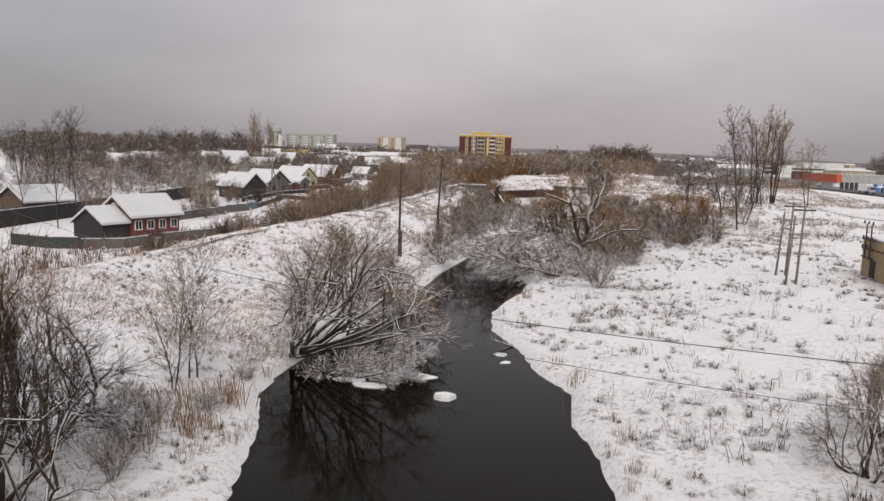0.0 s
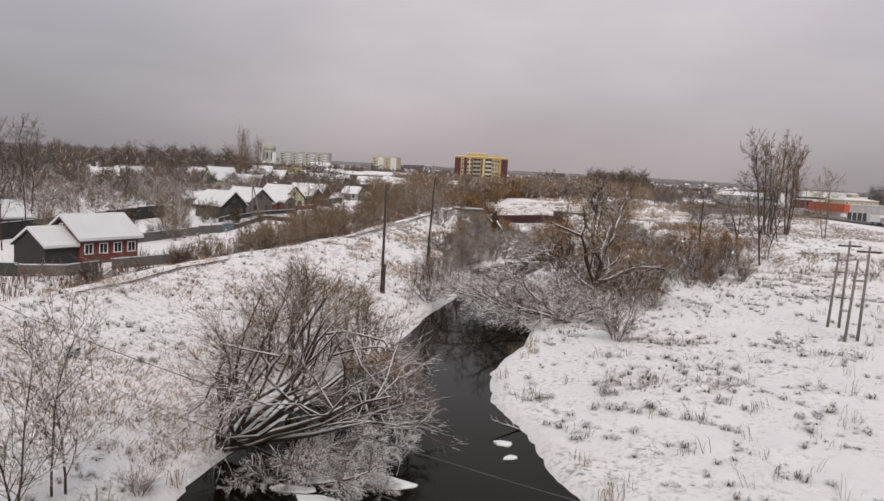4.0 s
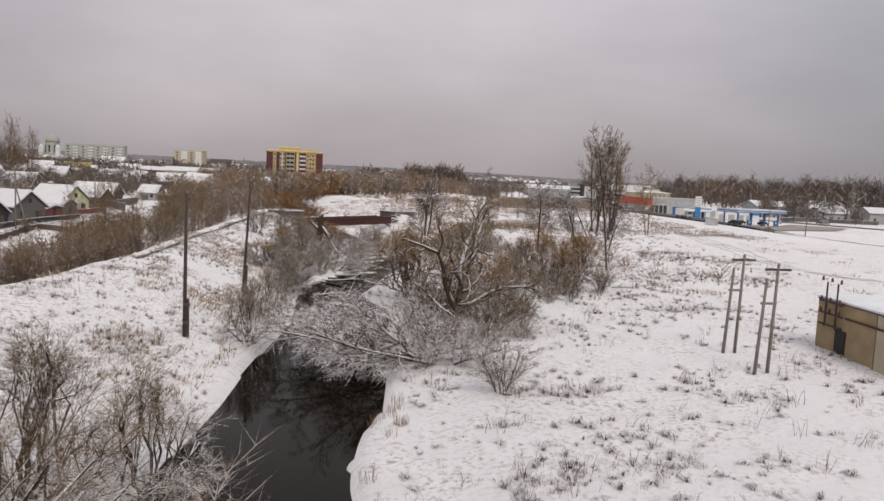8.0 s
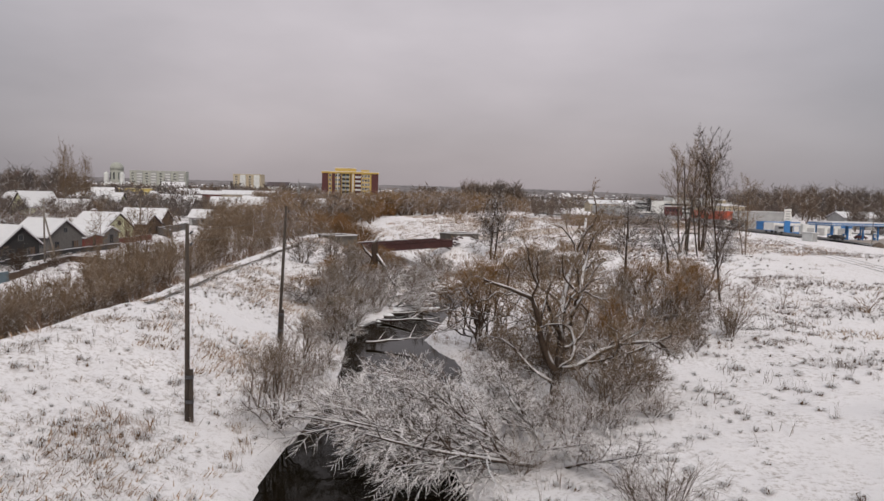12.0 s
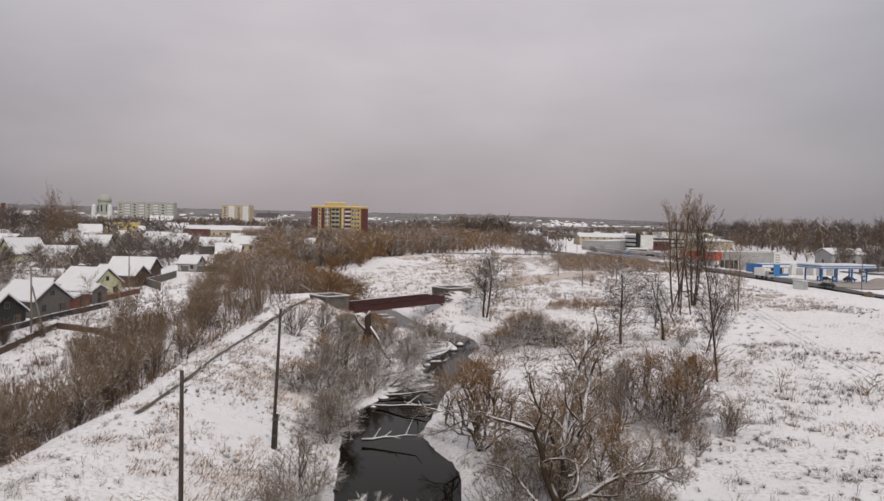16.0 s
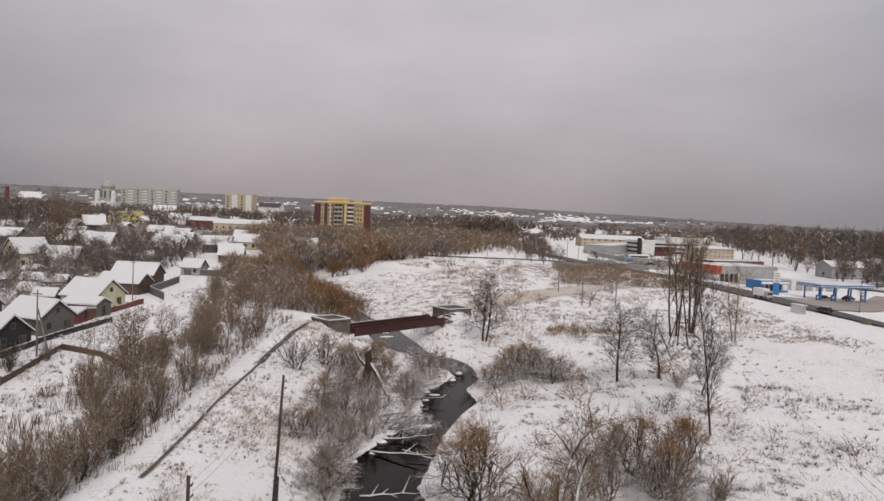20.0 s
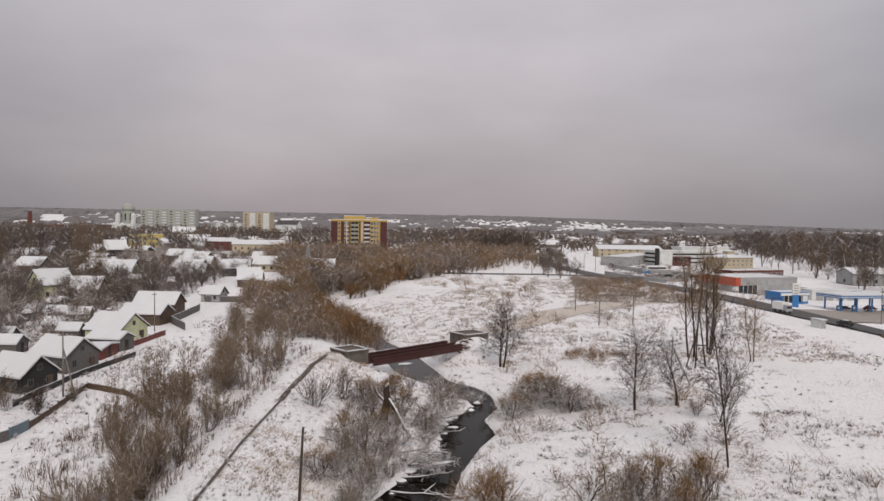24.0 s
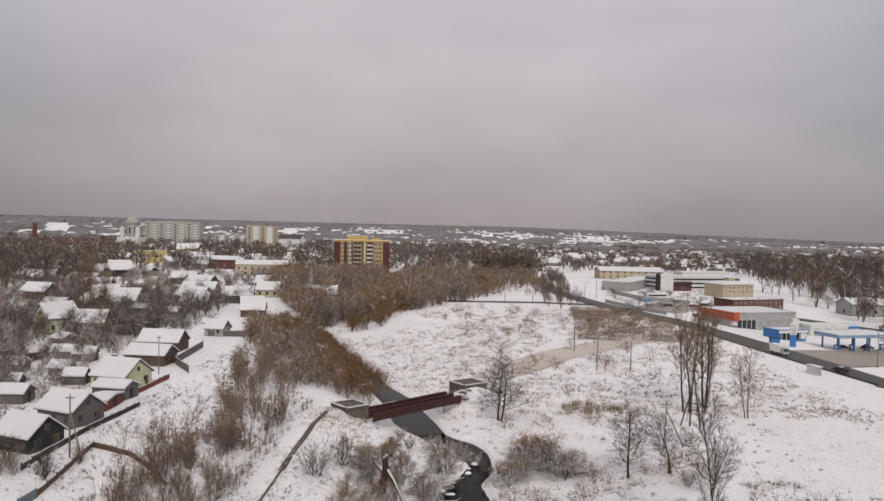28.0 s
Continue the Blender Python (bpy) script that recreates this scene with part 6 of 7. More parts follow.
for i, (x, y, r, m_, lab) in enumerate(((73, 268, 20, M_SILVER, "silver car parked before the shop"), (72, 276, 15, M_DARKWOOD, "dark car parked before the shop"), (71, 284, 10, M_MAROON, "dark red car parked before the shop"), (76.5, 262, 30, M_WHITE, "white van parked before the shop"), (94.6, 233.1, 16, M_DARKWOOD, "dark car refuelling under the canopy"), (102.8, 235.7, 16, M_MAROON, "dark red car under the canopy"), (50.5, 297, -60, M_DARKWOOD, "dark car driving on the road"), (37, 352, -80, M_SILVER, "silver car driving on the road"), (62.5, 252, -80, M_DARKWOOD, "dark car driving on the road"), (70, 318, 12, M_DARKWOOD, "dark car parked in the works' yard"), (76, 322, 12, M_SILVER, "silver car parked in the works' yard"), (82, 326, 14, M_MAROON, "dark red car parked in the works' yard"), (88, 300, 100, M_DARKWOOD, "dark car parked behind the shop"), (66, 336, 10, M_BLUE, "blue car parked in the works' yard"), (118, 256, 70, M_SILVER, "silver car parked beside the car wash"))):
    car(x, y, r, m_, lab, van="van" in lab, H=1.9 if "van" in lab else 1.45)


def street_lamp(x, y, turn, h=8.5):
    ob = thing("street_lamp", pose(x, y, land(x, y) - 0.1, 0, 0, turn), "slim grey street lamp beside the road", "street lamp", "lamps along the road")
    part("pole", Geo().tube([(0, 0, 0), (0, 0, h)], [0.11, 0.07], 7), M_GREYPOLE, ob)
    part("arm", Geo().tube([(0, 0, h - 0.1), (0.9, 0, h + 0.5), (1.8, 0, h + 0.6)], [0.05, 0.045, 0.04], 6), M_GREYPOLE, ob)
    part("lamp_head", Geo().box(2.1, 0, h + 0.52, 0.8, 0.26, 0.14), M_SILVER, ob)


for x, y, t_ in ((85, 180, 180), (58.5, 240, 0), (50, 280, 0), (37, 316, 40), (32, 330, 60), (27, 322, 80), (17, 318, 90), (6, 316, 90), (38, 390, 0), (37, 430, 0), (89, 205, 200), (72, 300, 180), (47, 350, 180)):
    street_lamp(x, y, t_)
ob = thing("blue_bin", pose(74.5, 228, land(74.5, 228), 0, 0, 10), "blue rubbish container beside the road", "container")
part("body", Geo().box(0, 0, 0.1, 2.2, 1.4, 1.4, 0, 1.05), M_BLUE, ob)
part("lid", Geo().box(0, 0, 1.5, 2.4, 1.6, 0.12), M_DARKWOOD, ob)
ob = thing("hay_heap", pose(75.5, 178, land(75.5, 178)) @ Matrix.Diagonal((0.6, 0.6, 0.8, 1)), "low dark earth heap dusted with snow", "heap")
part("mound", Geo().tube([(0, 0, -0.2), (0, 0, 0.5), (0, 0, 1.0), (0, 0, 1.25)], [2.2, 1.8, 1.0, 0.2], 11), M_EARTH, ob, smooth=True)

ob = tagged(part("bird_nest", Geo(), M_BARK), "old round nest of dark twigs in a treetop", "nest")
g, rg = Geo(), random.Random(5)
for i in range(70):
    a, b, q = rg.uniform(0, 6.28), rg.uniform(-1.2, 1.3), rg.uniform(0.8, 1.0) * 0.17
    p = Vector((math.cos(a) * math.cos(b) * q, math.sin(a) * math.cos(b) * q, math.sin(b) * q * 0.85))
    w = a + 1.57 + rg.uniform(-0.5, 0.5)
    d = Vector((math.cos(w), math.sin(w), rg.uniform(-0.5, 0.5))) * 0.16
    g.tube([p - d, p, p + d], [0.012, 0.016, 0.008], 3, cap=False)
ob.data = g.mesh("bird_nest", M_BARK)
ob.location = (-15.35, 27.0, 5.0)


# ---- woods and hedges ----
def tri_faces(faces):
    return np.array([t for f in faces for t in ((f,) if len(f) == 3 else ((f[0], f[1], f[2]), (f[0], f[2], f[3]))) if len(f) < 5], dtype=np.int64)


def joined(name, rows, mat, label, category):
    """One mesh of many scattered pieces. rows: arrays, x, y, z, size, width, turn."""
    vs, fs, k = [], [], 0
    for (v, f), x, y, z, s, w, a in rows:
        c, q = math.cos(a), math.sin(a)
        p = v * np.array((s * w, s * w, s))
        p = np.stack((p[:, 0] * c - p[:, 1] * q + x, p[:, 0] * q + p[:, 1] * c + y, p[:, 2] + z), 1)
        vs.append(p)
        fs.append(f + k)
        k += len(v)
    v, f = np.concatenate(vs), np.concatenate(fs)
    me = bpy.data.meshes.new(name)
    me.vertices.add(len(v))
    me.vertices.foreach_set("co", v.astype(np.float32).ravel())
    m = f.shape[1]
    me.loops.add(f.size)
    me.loops.foreach_set("vertex_index", f.astype(np.int32).ravel())
    me.polygons.add(len(f))
    me.polygons.foreach_set("loop_start", np.arange(0, f.size, m, dtype=np.int32))
    me.materials.append(mat)
    me.update(calc_edges=True)
    ob = new(name, me)
    return tagged(ob, label, category, kind="stuff")




def strewn(rng, shapes, n, place, size, width=(0.8, 1.2)):
    rows = []
    while len(rows) < n:
        xy = place(rng)
        if xy is None:
            continue
        x, y = xy
        rows.append((rng.choice(shapes), x, y, land(x, y) - 0.1, rng.uniform(*size), rng.uniform(*width), rng.uniform(0, 6.28)))
    return rows


def between(y0, y1, left, right):
    """A place between two lines that are given by their x at y0 and at y1."""
    def pick(rng):
        y = rng.uniform(y0, y1)
        u = (y - y0) / (y1 - y0)
        return rng.uniform(left[0] + (left[1] - left[0]) * u, right[0] + (right[1] - right[0]) * u), y
    return pick


def crown_arrays(seed, h, r, twigs, w, stems=4, low=0.42):
    """A far tree: stems that fan out, and short twigs in lumps over an uneven dome."""
    rg = random.Random(seed)
    g = Geo()
    lumps = []
    for k in range(9):
        a, e = 6.283 * (k + rg.random()) / 9, rg.uniform(-0.1, 1.3)
        q = rg.uniform(0.62, 0.98)
        lumps.append(Vector((math.cos(a) * math.cos(e) * r * q, math.sin(a) * math.cos(e) * r * q, h * low + math.sin(e) * h * (1 - low) * q)))
    lumps.append(Vector((0, 0, h * 0.82)))
    for k in range(stems):
        t = lumps[(k * 2) % len(lumps)] * 0.95
        g.tube([(rg.uniform(-0.2, 0.2), rg.uniform(-0.2, 0.2), -0.1), (t.x * 0.35, t.y * 0.35, t.z * 0.55), tuple(t)], [w * 1.6, w * 1.2, w * 0.6], 3, cap=False, tip=True)
    for k in range(twigs):
        c = lumps[k % len(lumps)]
        p = c + Vector((rg.gauss(0, 0.25) * r, rg.gauss(0, 0.25) * r, rg.gauss(0, 0.13) * h))
        d = Vector((p.x / r, p.y / r, 0.75)) + Vector((rg.uniform(-0.6, 0.6), rg.uniform(-0.6, 0.6), rg.uniform(-0.5, 0.5)))
        d = d.normalized() * rg.uniform(0.16, 0.34) * h
        g.sliver(p - d * 0.6, p + d * 0.4, w * rg.uniform(0.7, 1.2), rg.uniform(0, 6.28))
    return np.array(g.v, dtype=np.float64), tri_faces(g.f)


def tuft_arrays(seed, n, h, r, w):
    """A low tuft of dead stalks as it shows from afar."""
    rg = random.Random(seed)
    g = Geo()
    for k in range(n):
        a, q = rg.uniform(0, 6.28), r * rg.random()
        p = Vector((math.cos(a) * q, math.sin(a) * q, -0.03))
        g.sliver(p, p + Vector((math.cos(a) * 0.4 + rg.uniform(-0.4, 0.4), math.sin(a) * 0.4 + rg.uniform(-0.4, 0.4), 1.0)) * h * rg.uniform(0.5, 1.1), w, rg.uniform(0, 6.28))
    return np.array(g.v, dtype=np.float64), tri_faces(g.f)


rng = random.Random(77)
M_FARWOOD = woodland("bare_wood_twigs", (0.205, 0.165, 0.138), (0.23, 0.155, 0.09), 0.12)
M_DARKWOODS = woodland("far_dark_woods", (0.135, 0.12, 0.115), (0.16, 0.125, 0.1), 0.06, 0.02)
M_RUST = woodland("rust_brown_twigs", (0.17, 0.12, 0.078), (0.185, 0.105, 0.052), 0.05)
M_PALEWEED = woodland("pale_dead_stalks", (0.34, 0.27, 0.21), (0.3, 0.21, 0.14), 0.12)
M_ORCHARD = woodland("frosted_garden_twigs", (0.2, 0.17, 0.155), (0.2, 0.155, 0.12), 0.28)
# Far forest: haze is put into this base colour, paler and greyer than bark.
M_HAZY_FOREST = plain("haze_paled_bare_forest", (0.19, 0.175, 0.18), 0.95, 0.35, 0.01)
DENSE = [crown_arrays(300 + i, 6.0, 2.9, 420, 0.032, 6, 0.35) for i in range(5)]
CROWNS = [crown_arrays(310 + i, 7.0, 2.6, 230, 0.06, 5) for i in range(6)]
TALL_CROWNS = [crown_arrays(320 + i, 12.0, 3.0, 230, 0.085, 3, 0.5) for i in range(5)]
FAR_CROWNS = [crown_arrays(330 + i, 8.0, 3.4, 75, 0.24, 1, 0.4) for i in range(5)]
LOW_CROWNS = [crown_arrays(340 + i, 2.4, 1.7, 120, 0.035, 4, 0.2) for i in range(5)]
TUFTLETS = [tuft_arrays(350 + i, 16, 0.75, 0.7, 0.035) for i in range(5)]


def riverside(y0, y1, inner, outer):
    """A place on the dike's side of the upper river, inner to outer metres from the water."""
    def pick(rng):
        y = rng.uniform(y0, y1)
        return float(np.interp(y, LEFT_Y, LEFT_X)) - rng.uniform(inner, outer), y
    return pick


def clearing_tuft(rng):
    y = rng.uniform(150, 300)
    x = rng.uniform(float(np.interp(y, RIGHT_Y, RIGHT_X)) + 1.5, 58 if y < 230 else 42)
    if noise.noise((x * 0.045, y * 0.03, 6.0)) + 0.7 * noise.noise((x * 0.2, y * 0.12, 2.0)) + rng.uniform(-0.35, 0.35) < -0.05:
        return None
    return x, y


def meadow_tuft(rng):
    y = rng.uniform(84, 190)
    x = rng.uniform(float(np.interp(y, RIGHT_Y, RIGHT_X)) + 1.5, 66)
    if noise.noise((x * 0.035, y * 0.08, 3.0)) + 0.6 * noise.noise((x * 0.15, y * 0.3, 7.0)) + rng.uniform(-0.25, 0.25) < 0.16:
        return None
    return x, y


def slope_tuft(rng):
    y = rng.uniform(30, 142)
    l, d = float(np.interp(y, LEFT_Y, LEFT_X)), float(np.interp(y, DIKE_Y, DIKE_X))
    x = l - 0.8 - (l - d + 1.0) * rng.random()
    if noise.noise((x * 0.1, y * 0.1, 11.0)) + 0.5 * noise.noise((x * 0.45, y * 0.45, 1.0)) + rng.uniform(-0.2, 0.2) < 0.12:
        return None
    return x, y


joined("willow_wood", strewn(rng, DENSE, 80, riverside(157, 245, -1.0, 10), (0.62, 1.05), (1.0, 1.35)), M_RUST, "dense bare willow wood with rust-brown twigs", "wood")
joined("alder_wood", strewn(rng, DENSE + CROWNS, 105, riverside(160, 250, 7, 21), (0.62, 0.95), (1.0, 1.35)), M_FARWOOD, "dense bare grey-brown wood behind the dike", "wood")
joined("river_wood", strewn(rng, CROWNS, 46, between(248, 300, (-44, -36), (-34, -24)), (0.5, 0.85), (1.0, 1.3)), M_RUST, "bare rust-brown thicket along the upper river", "wood")
joined("mixed_wood", strewn(rng, CROWNS, 430, between(262, 350, (-60, -98), (-36, 4)), (0.75, 1.15), (1.0, 1.35)), M_FARWOOD, "grey-brown bare wood before the town", "wood")
joined("town_wood", strewn(rng, CROWNS, 420, between(345, 475, (-100, -125), (0, 32)), (0.95, 1.35), (1.0, 1.3)), M_FARWOOD, "tall grey-brown bare wood at the town's edge", "wood")
joined("far_copse", strewn(rng, TALL_CROWNS, 60, between(460, 530, (-8, -4), (26, 24)), (1.0, 1.35), (1.0, 1.3)), M_DARKWOODS, "dark tall bare copse", "wood")
joined("brush_band", strewn(rng, LOW_CROWNS, 330, between(222, 300, (22, 30), (58, 50)), (0.6, 1.0), (1.2, 1.9)), M_FARWOOD, "low reddish-brown brush beside the road", "brush")
joined("meadow_brush", strewn(rng, LOW_CROWNS, 95, between(178, 300, (-10, -20), (34, 26)), (0.5, 1.25), (1.0, 1.5)), M_FARWOOD, "scattered low brown brush in the snowy clearing", "brush")
joined("clearing_tufts", strewn(rng, TUFTLETS, 2900, clearing_tuft, (0.4, 1.0), (1.0, 2.2)), M_PALEWEED, "dead grass and low brush all over the snowy clearing", "weeds")
joined("meadow_tufts", strewn(rng, TUFTLETS, 600, meadow_tuft, (0.3, 0.75), (1.2, 2.6)), M_PALEWEED, "brownish dead grass in drifts across the snowy meadow", "weeds")
joined("slope_tufts", strewn(rng, TUFTLETS, 3600, slope_tuft, (0.22, 0.55), (1.2, 2.6)), M_PALEWEED, "pale dead grass in drifts on the snowy dike slope", "grass")
joined("east_wood", strewn(rng, TALL_CROWNS + CROWNS, 640, between(330, 640, (150, 205), (330, 480)), (0.9, 1.5), (1.0, 1.5)), M_DARKWOODS, "dark bare wood beyond the road", "wood")
joined("near_east_trees", strewn(rng, TALL_CROWNS + CROWNS, 170, between(275, 420, (136, 140), (230, 320)), (0.7, 1.3), (0.9, 1.3)), M_DARKWOODS, "bare trees round the depot", "wood")
joined("bank_brush", strewn(rng, LOW_CROWNS, 70, between(97, 152, (0, -2), (30, 26)), (0.4, 1.05), (0.9, 1.5)), M_FARWOOD, "brown bare brush round the young alders", "brush")
joined("roadside_wood", strewn(rng, CROWNS + LOW_CROWNS, 120, between(350, 610, (-2, 14), (27, 33)), (0.5, 1.05), (1.0, 1.4)), M_FARWOOD, "grey-brown bare trees and brush beside the road", "wood")
joined("road_trees", strewn(rng, CROWNS, 60, between(300, 470, (20, 34), (34, 46)), (0.5, 1.1), (0.7, 1.1)), M_DARKWOODS, "bare trees and bushes along the road", "trees")
joined("yard_fringe", strewn(rng, LOW_CROWNS, 160, between(292, 400, (52, 56), (92, 110)), (0.5, 1.1), (0.9, 1.5)), M_DARKWOODS, "dark bare bushes round the works' yard", "brush")
joined("garden_trees", strewn(rng, CROWNS + LOW_CROWNS, 600, between(150, 480, (-140, -330), (-86, -112)), (0.45, 0.85), (0.9, 1.3)), M_ORCHARD, "bare frosted garden trees among the houses", "trees")
joined("dark_garden_trees", strewn(rng, CROWNS, 420, between(150, 520, (-140, -360), (-86, -118)), (0.5, 1.0), (0.8, 1.2)), M_DARKWOODS, "dark bare trees between the gardens", "trees")
joined("garden_brush", strewn(rng, LOW_CROWNS, 560, between(120, 480, (-120, -330), (-72, -116)), (0.45, 1.0), (1.0, 1.8)), M_DARKWOODS, "dark bare bushes between the gardens", "trees")
joined("yard_brush", strewn(rng, LOW_CROWNS, 330, between(100, 250, (-110, -150), (-72, -90)), (0.4, 0.9), (1.0, 1.6)), M_DARKWOODS, "dark bare bushes in the yards", "trees")
joined("street_trees", strewn(rng, CROWNS, 170, between(212, 310, (-135, -165), (-86, -92)), (0.65, 1.15), (0.8, 1.2)), M_DARKWOODS, "dark bare trees behind the street of houses", "trees")
joined("yard_trees", strewn(rng, CROWNS, 110, between(100, 250, (-110, -150), (-72, -90)), (0.4, 0.75)), M_ORCHARD, "bare fruit trees in the yards", "trees")
joined("west_wood", strewn(rng, TALL_CROWNS + CROWNS, 300, between(320, 520, (-300, -440), (-160, -265)), (0.8, 1.35), (1.0, 1.4)), M_DARKWOODS, "dark bare wood behind the gardens", "wood")
joined("west_trees", strewn(rng, TALL_CROWNS, 260, between(190, 560, (-190, -460), (-150, -340)), (0.5, 1.0), (0.7, 1.1)), M_DARKWOODS, "dark bare trees at the gardens' edge", "trees")
joined("town_trees", strewn(rng, FAR_CROWNS, 1900, between(480, 1150, (-560, -900), (40, 60)), (0.9, 1.7), (0.9, 1.4)), M_DARKWOODS, "bare trees all over the town", "trees")
joined("valley_trees", strewn(rng, FAR_CROWNS, 1500, between(560, 1500, (30, 60), (560, 1300)), (0.7, 1.4), (0.9, 1.6)), M_DARKWOODS, "bare trees among the far houses", "trees")

# Far forest on the rising ground: bumpy rows of crowns.
def forest_rows(name, seed, bands):
    rg = random.Random(seed)
    g = Geo()
    for dist, a0, a1, h in bands:
        n = max(2, int(radians(abs(a1 - a0)) * dist / 11))
        for side in (0, 1):
            k = len(g.v)
            for i in range(n + 1):
                a = radians(a0 + (a1 - a0) * i / n)
                d = dist + side * 30 + rg.uniform(-8, 8)
                x, y = d * math.sin(a), d * math.cos(a)
                z = ground(x, y)
                top = h * rg.uniform(0.7, 1.05)
                g.v += [(x, y, z - 2), (x + rg.uniform(-4, 4), y + 10, z + top * 0.8), (x, y + 24, z + top)]
            for i in range(n):
                for q in (0, 1):
                    g.f.append((k + i * 3 + q, k + (i + 1) * 3 + q, k + (i + 1) * 3 + q + 1, k + i * 3 + q + 1))
    return tagged(part(name, g, M_HAZY_FOREST), "distant dark forest on the rising ground, its colour paled for haze", "forest", kind="stuff")


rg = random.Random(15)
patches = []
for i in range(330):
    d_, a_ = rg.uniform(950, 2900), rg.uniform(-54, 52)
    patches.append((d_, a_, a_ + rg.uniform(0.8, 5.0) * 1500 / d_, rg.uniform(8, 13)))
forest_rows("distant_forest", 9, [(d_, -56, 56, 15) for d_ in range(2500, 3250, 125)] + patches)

# The far village: rows of small snowy houses.
def far_village(name, seed, n, place, small=1.0):
    rg = random.Random(seed)
    walls, roofs = Geo(), Geo()
    for i in range(n):
        x, y = place(rg)
        z, r = ground(x, y) - 0.3, rg.uniform(-40, 40)
        L, W, H, R = (small * q for q in (rg.uniform(9, 15), rg.uniform(8, 11), rg.uniform(3.5, 6.5), rg.uniform(2.5, 4)))
        c, s = math.cos(radians(r)), math.sin(radians(r))
        walls.box(x, y, z, L, W, H, r)
        t = Geo().gable(L, W, H, R, 0.5, 0.35)
        roofs.add([(px * c - py * s + x, px * s + py * c + y, pz + z) for px, py, pz in t.v], t.f)
    ob = tagged(part(name, walls, plain("far_house_walls", (0.24, 0.2, 0.17), 0.85, 0.3, 0.05)), "crowd of small far houses with white roofs", "houses", kind="stuff")
    part("snow_roofs", roofs, M_SNOW, ob)["kind"] = "stuff"


far_village("far_houses", 3, 900, between(620, 2100, (40, -300), (460, 1400)), 0.72)
far_village("town_houses", 4, 330, between(500, 1500, (-420, -1000), (-90, -150)), 0.85)
far_village("garden_houses", 6, 22, between(240, 480, (-200, -420), (-125, -200)), 0.72)
far_village("ridge_houses", 8, 800, between(1300, 2700, (-700, -1500), (900, 1900)), 0.8)

# Shrubs and slender trees between the dike and the gardens.
rng = random.Random(21)
for i in range(64):
    y = rng.uniform(66, 152)
    x = float(np.interp(y, DIKE_Y, DIKE_X)) - rng.uniform(6.0, 17.0 if y > 100 else 12.0)
    k_ = "brush%d" % rng.randrange(3)
    plant(k_, x, y, rng.uniform(0.7, 1.25), rng.uniform(0, 360), "hedge_shrub", "bare grey-brown shrub in the hedge below the dike", "shrub", "hedge below the dike", width=rng.uniform(0.8, 1.2))
for i in range(26):
    y = rng.uniform(100, 172)
    x = float(np.interp(y, DIKE_Y, DIKE_X)) - rng.uniform(6.0, 18.0)
    x = max(-49, min(x, -33))
    plant("aspen%d" % rng.randrange(3), x, y, rng.uniform(0.6, 1.0), rng.uniform(0, 360), "slender_aspen", "slender bare young tree below the dike", "tree", "young trees below the dike", width=rng.uniform(0.7, 1.0))
for i in range(34):
    y = rng.uniform(52, 100)
    x = float(np.interp(y, DIKE_Y, DIKE_X)) - rng.uniform(5.0, 8.5)
    plant("darkbrush%d" % rng.randrange(3), x, y, rng.uniform(0.45, 0.8), rng.uniform(0, 360), "hedge_shrub", "dark bare low shrub along the foot of the dike", "shrub", "hedge below the dike", width=rng.uniform(0.9, 1.3))
for x, y, s, w in ((-65.8, 81.7, 1.32, 0.75), (-63.9, 76.0, 1.25, 0.75), (-74, 82, 1.1, 0.85), (-92, 112, 1.35, 0.8), (-95, 104, 1.2, 0.9), (-102, 150, 1.2, 0.9), (-98, 136, 1.0, 1.0), (-84, 98, 1.1, 0.9)):
    plant("tall_dark", x, y, s, x * 7, "tall_tree", "tall dark bare tree among the gardens", "tree", width=w)
for x, y, s in ((-122, 242, 2.1), (-119, 247, 1.8), (-124, 250, 1.6)):
    plant("tall_grey", x, y, s, x * 7, "tall_birch", "tall pale bare tree behind the houses", "tree", width=0.6)
rng = random.Random(77)
for i in range(26):
    x, y = rng.uniform(-71, -55), rng.uniform(82, 121)
    plant("brush%d" % rng.randrange(3) if i % 3 else "darkbrush%d" % rng.randrange(3), x, y, rng.uniform(0.6, 1.15), rng.uniform(0, 360), "garden_shrub", "bare brown shrub in a snowy garden", "shrub", "shrubs in the gardens", width=rng.uniform(0.9, 1.4))


def fir(x, y, h, label="dark spruce dusted with snow"):
    rg = random.Random(int(x * 7 + y))
    ob = thing("spruce", pose(x, y, land(x, y) - 0.1), label, "tree")
    part("trunk", Geo().tube([(0, 0, 0), (0, 0, h)], [0.22, 0.03], 7), M_BARK, ob)
    g = Geo()
    n = 22
    for k in range(n):
        z = h * (0.08 + 0.9 * k / n)
        r = h * 0.2 * (1 - k / n) + 0.15
        m_ = 11
        for j in range(m_):
            a = 6.283 * (j + rg.random()) / m_
            q = r * rg.uniform(0.75, 1.1)
            w = q * 0.22
            c, s = math.cos(a), math.sin(a)
            g.add([(0, 0, z + 0.12 * r), (c * q * 0.6 - s * w, s * q * 0.6 + c * w, z - 0.12 * r), (c * q, s * q, z - 0.32 * r), (c * q * 0.6 + s * w, s * q * 0.6 - c * w, z - 0.12 * r), (c * q * 0.55, s * q * 0.55, z + 0.03 * r)], [(0, 1, 4), (1, 2, 4), (2, 3, 4), (3, 0, 4), (0, 3, 2, 1)])
    part("crown", g, M_FIR, ob)


fir(-74.5, 331, 14.5)
fir(-71.5, 316, 9)
fir(140, 268, 12)
fir(188, 330, 17)
fir(196, 338, 14)
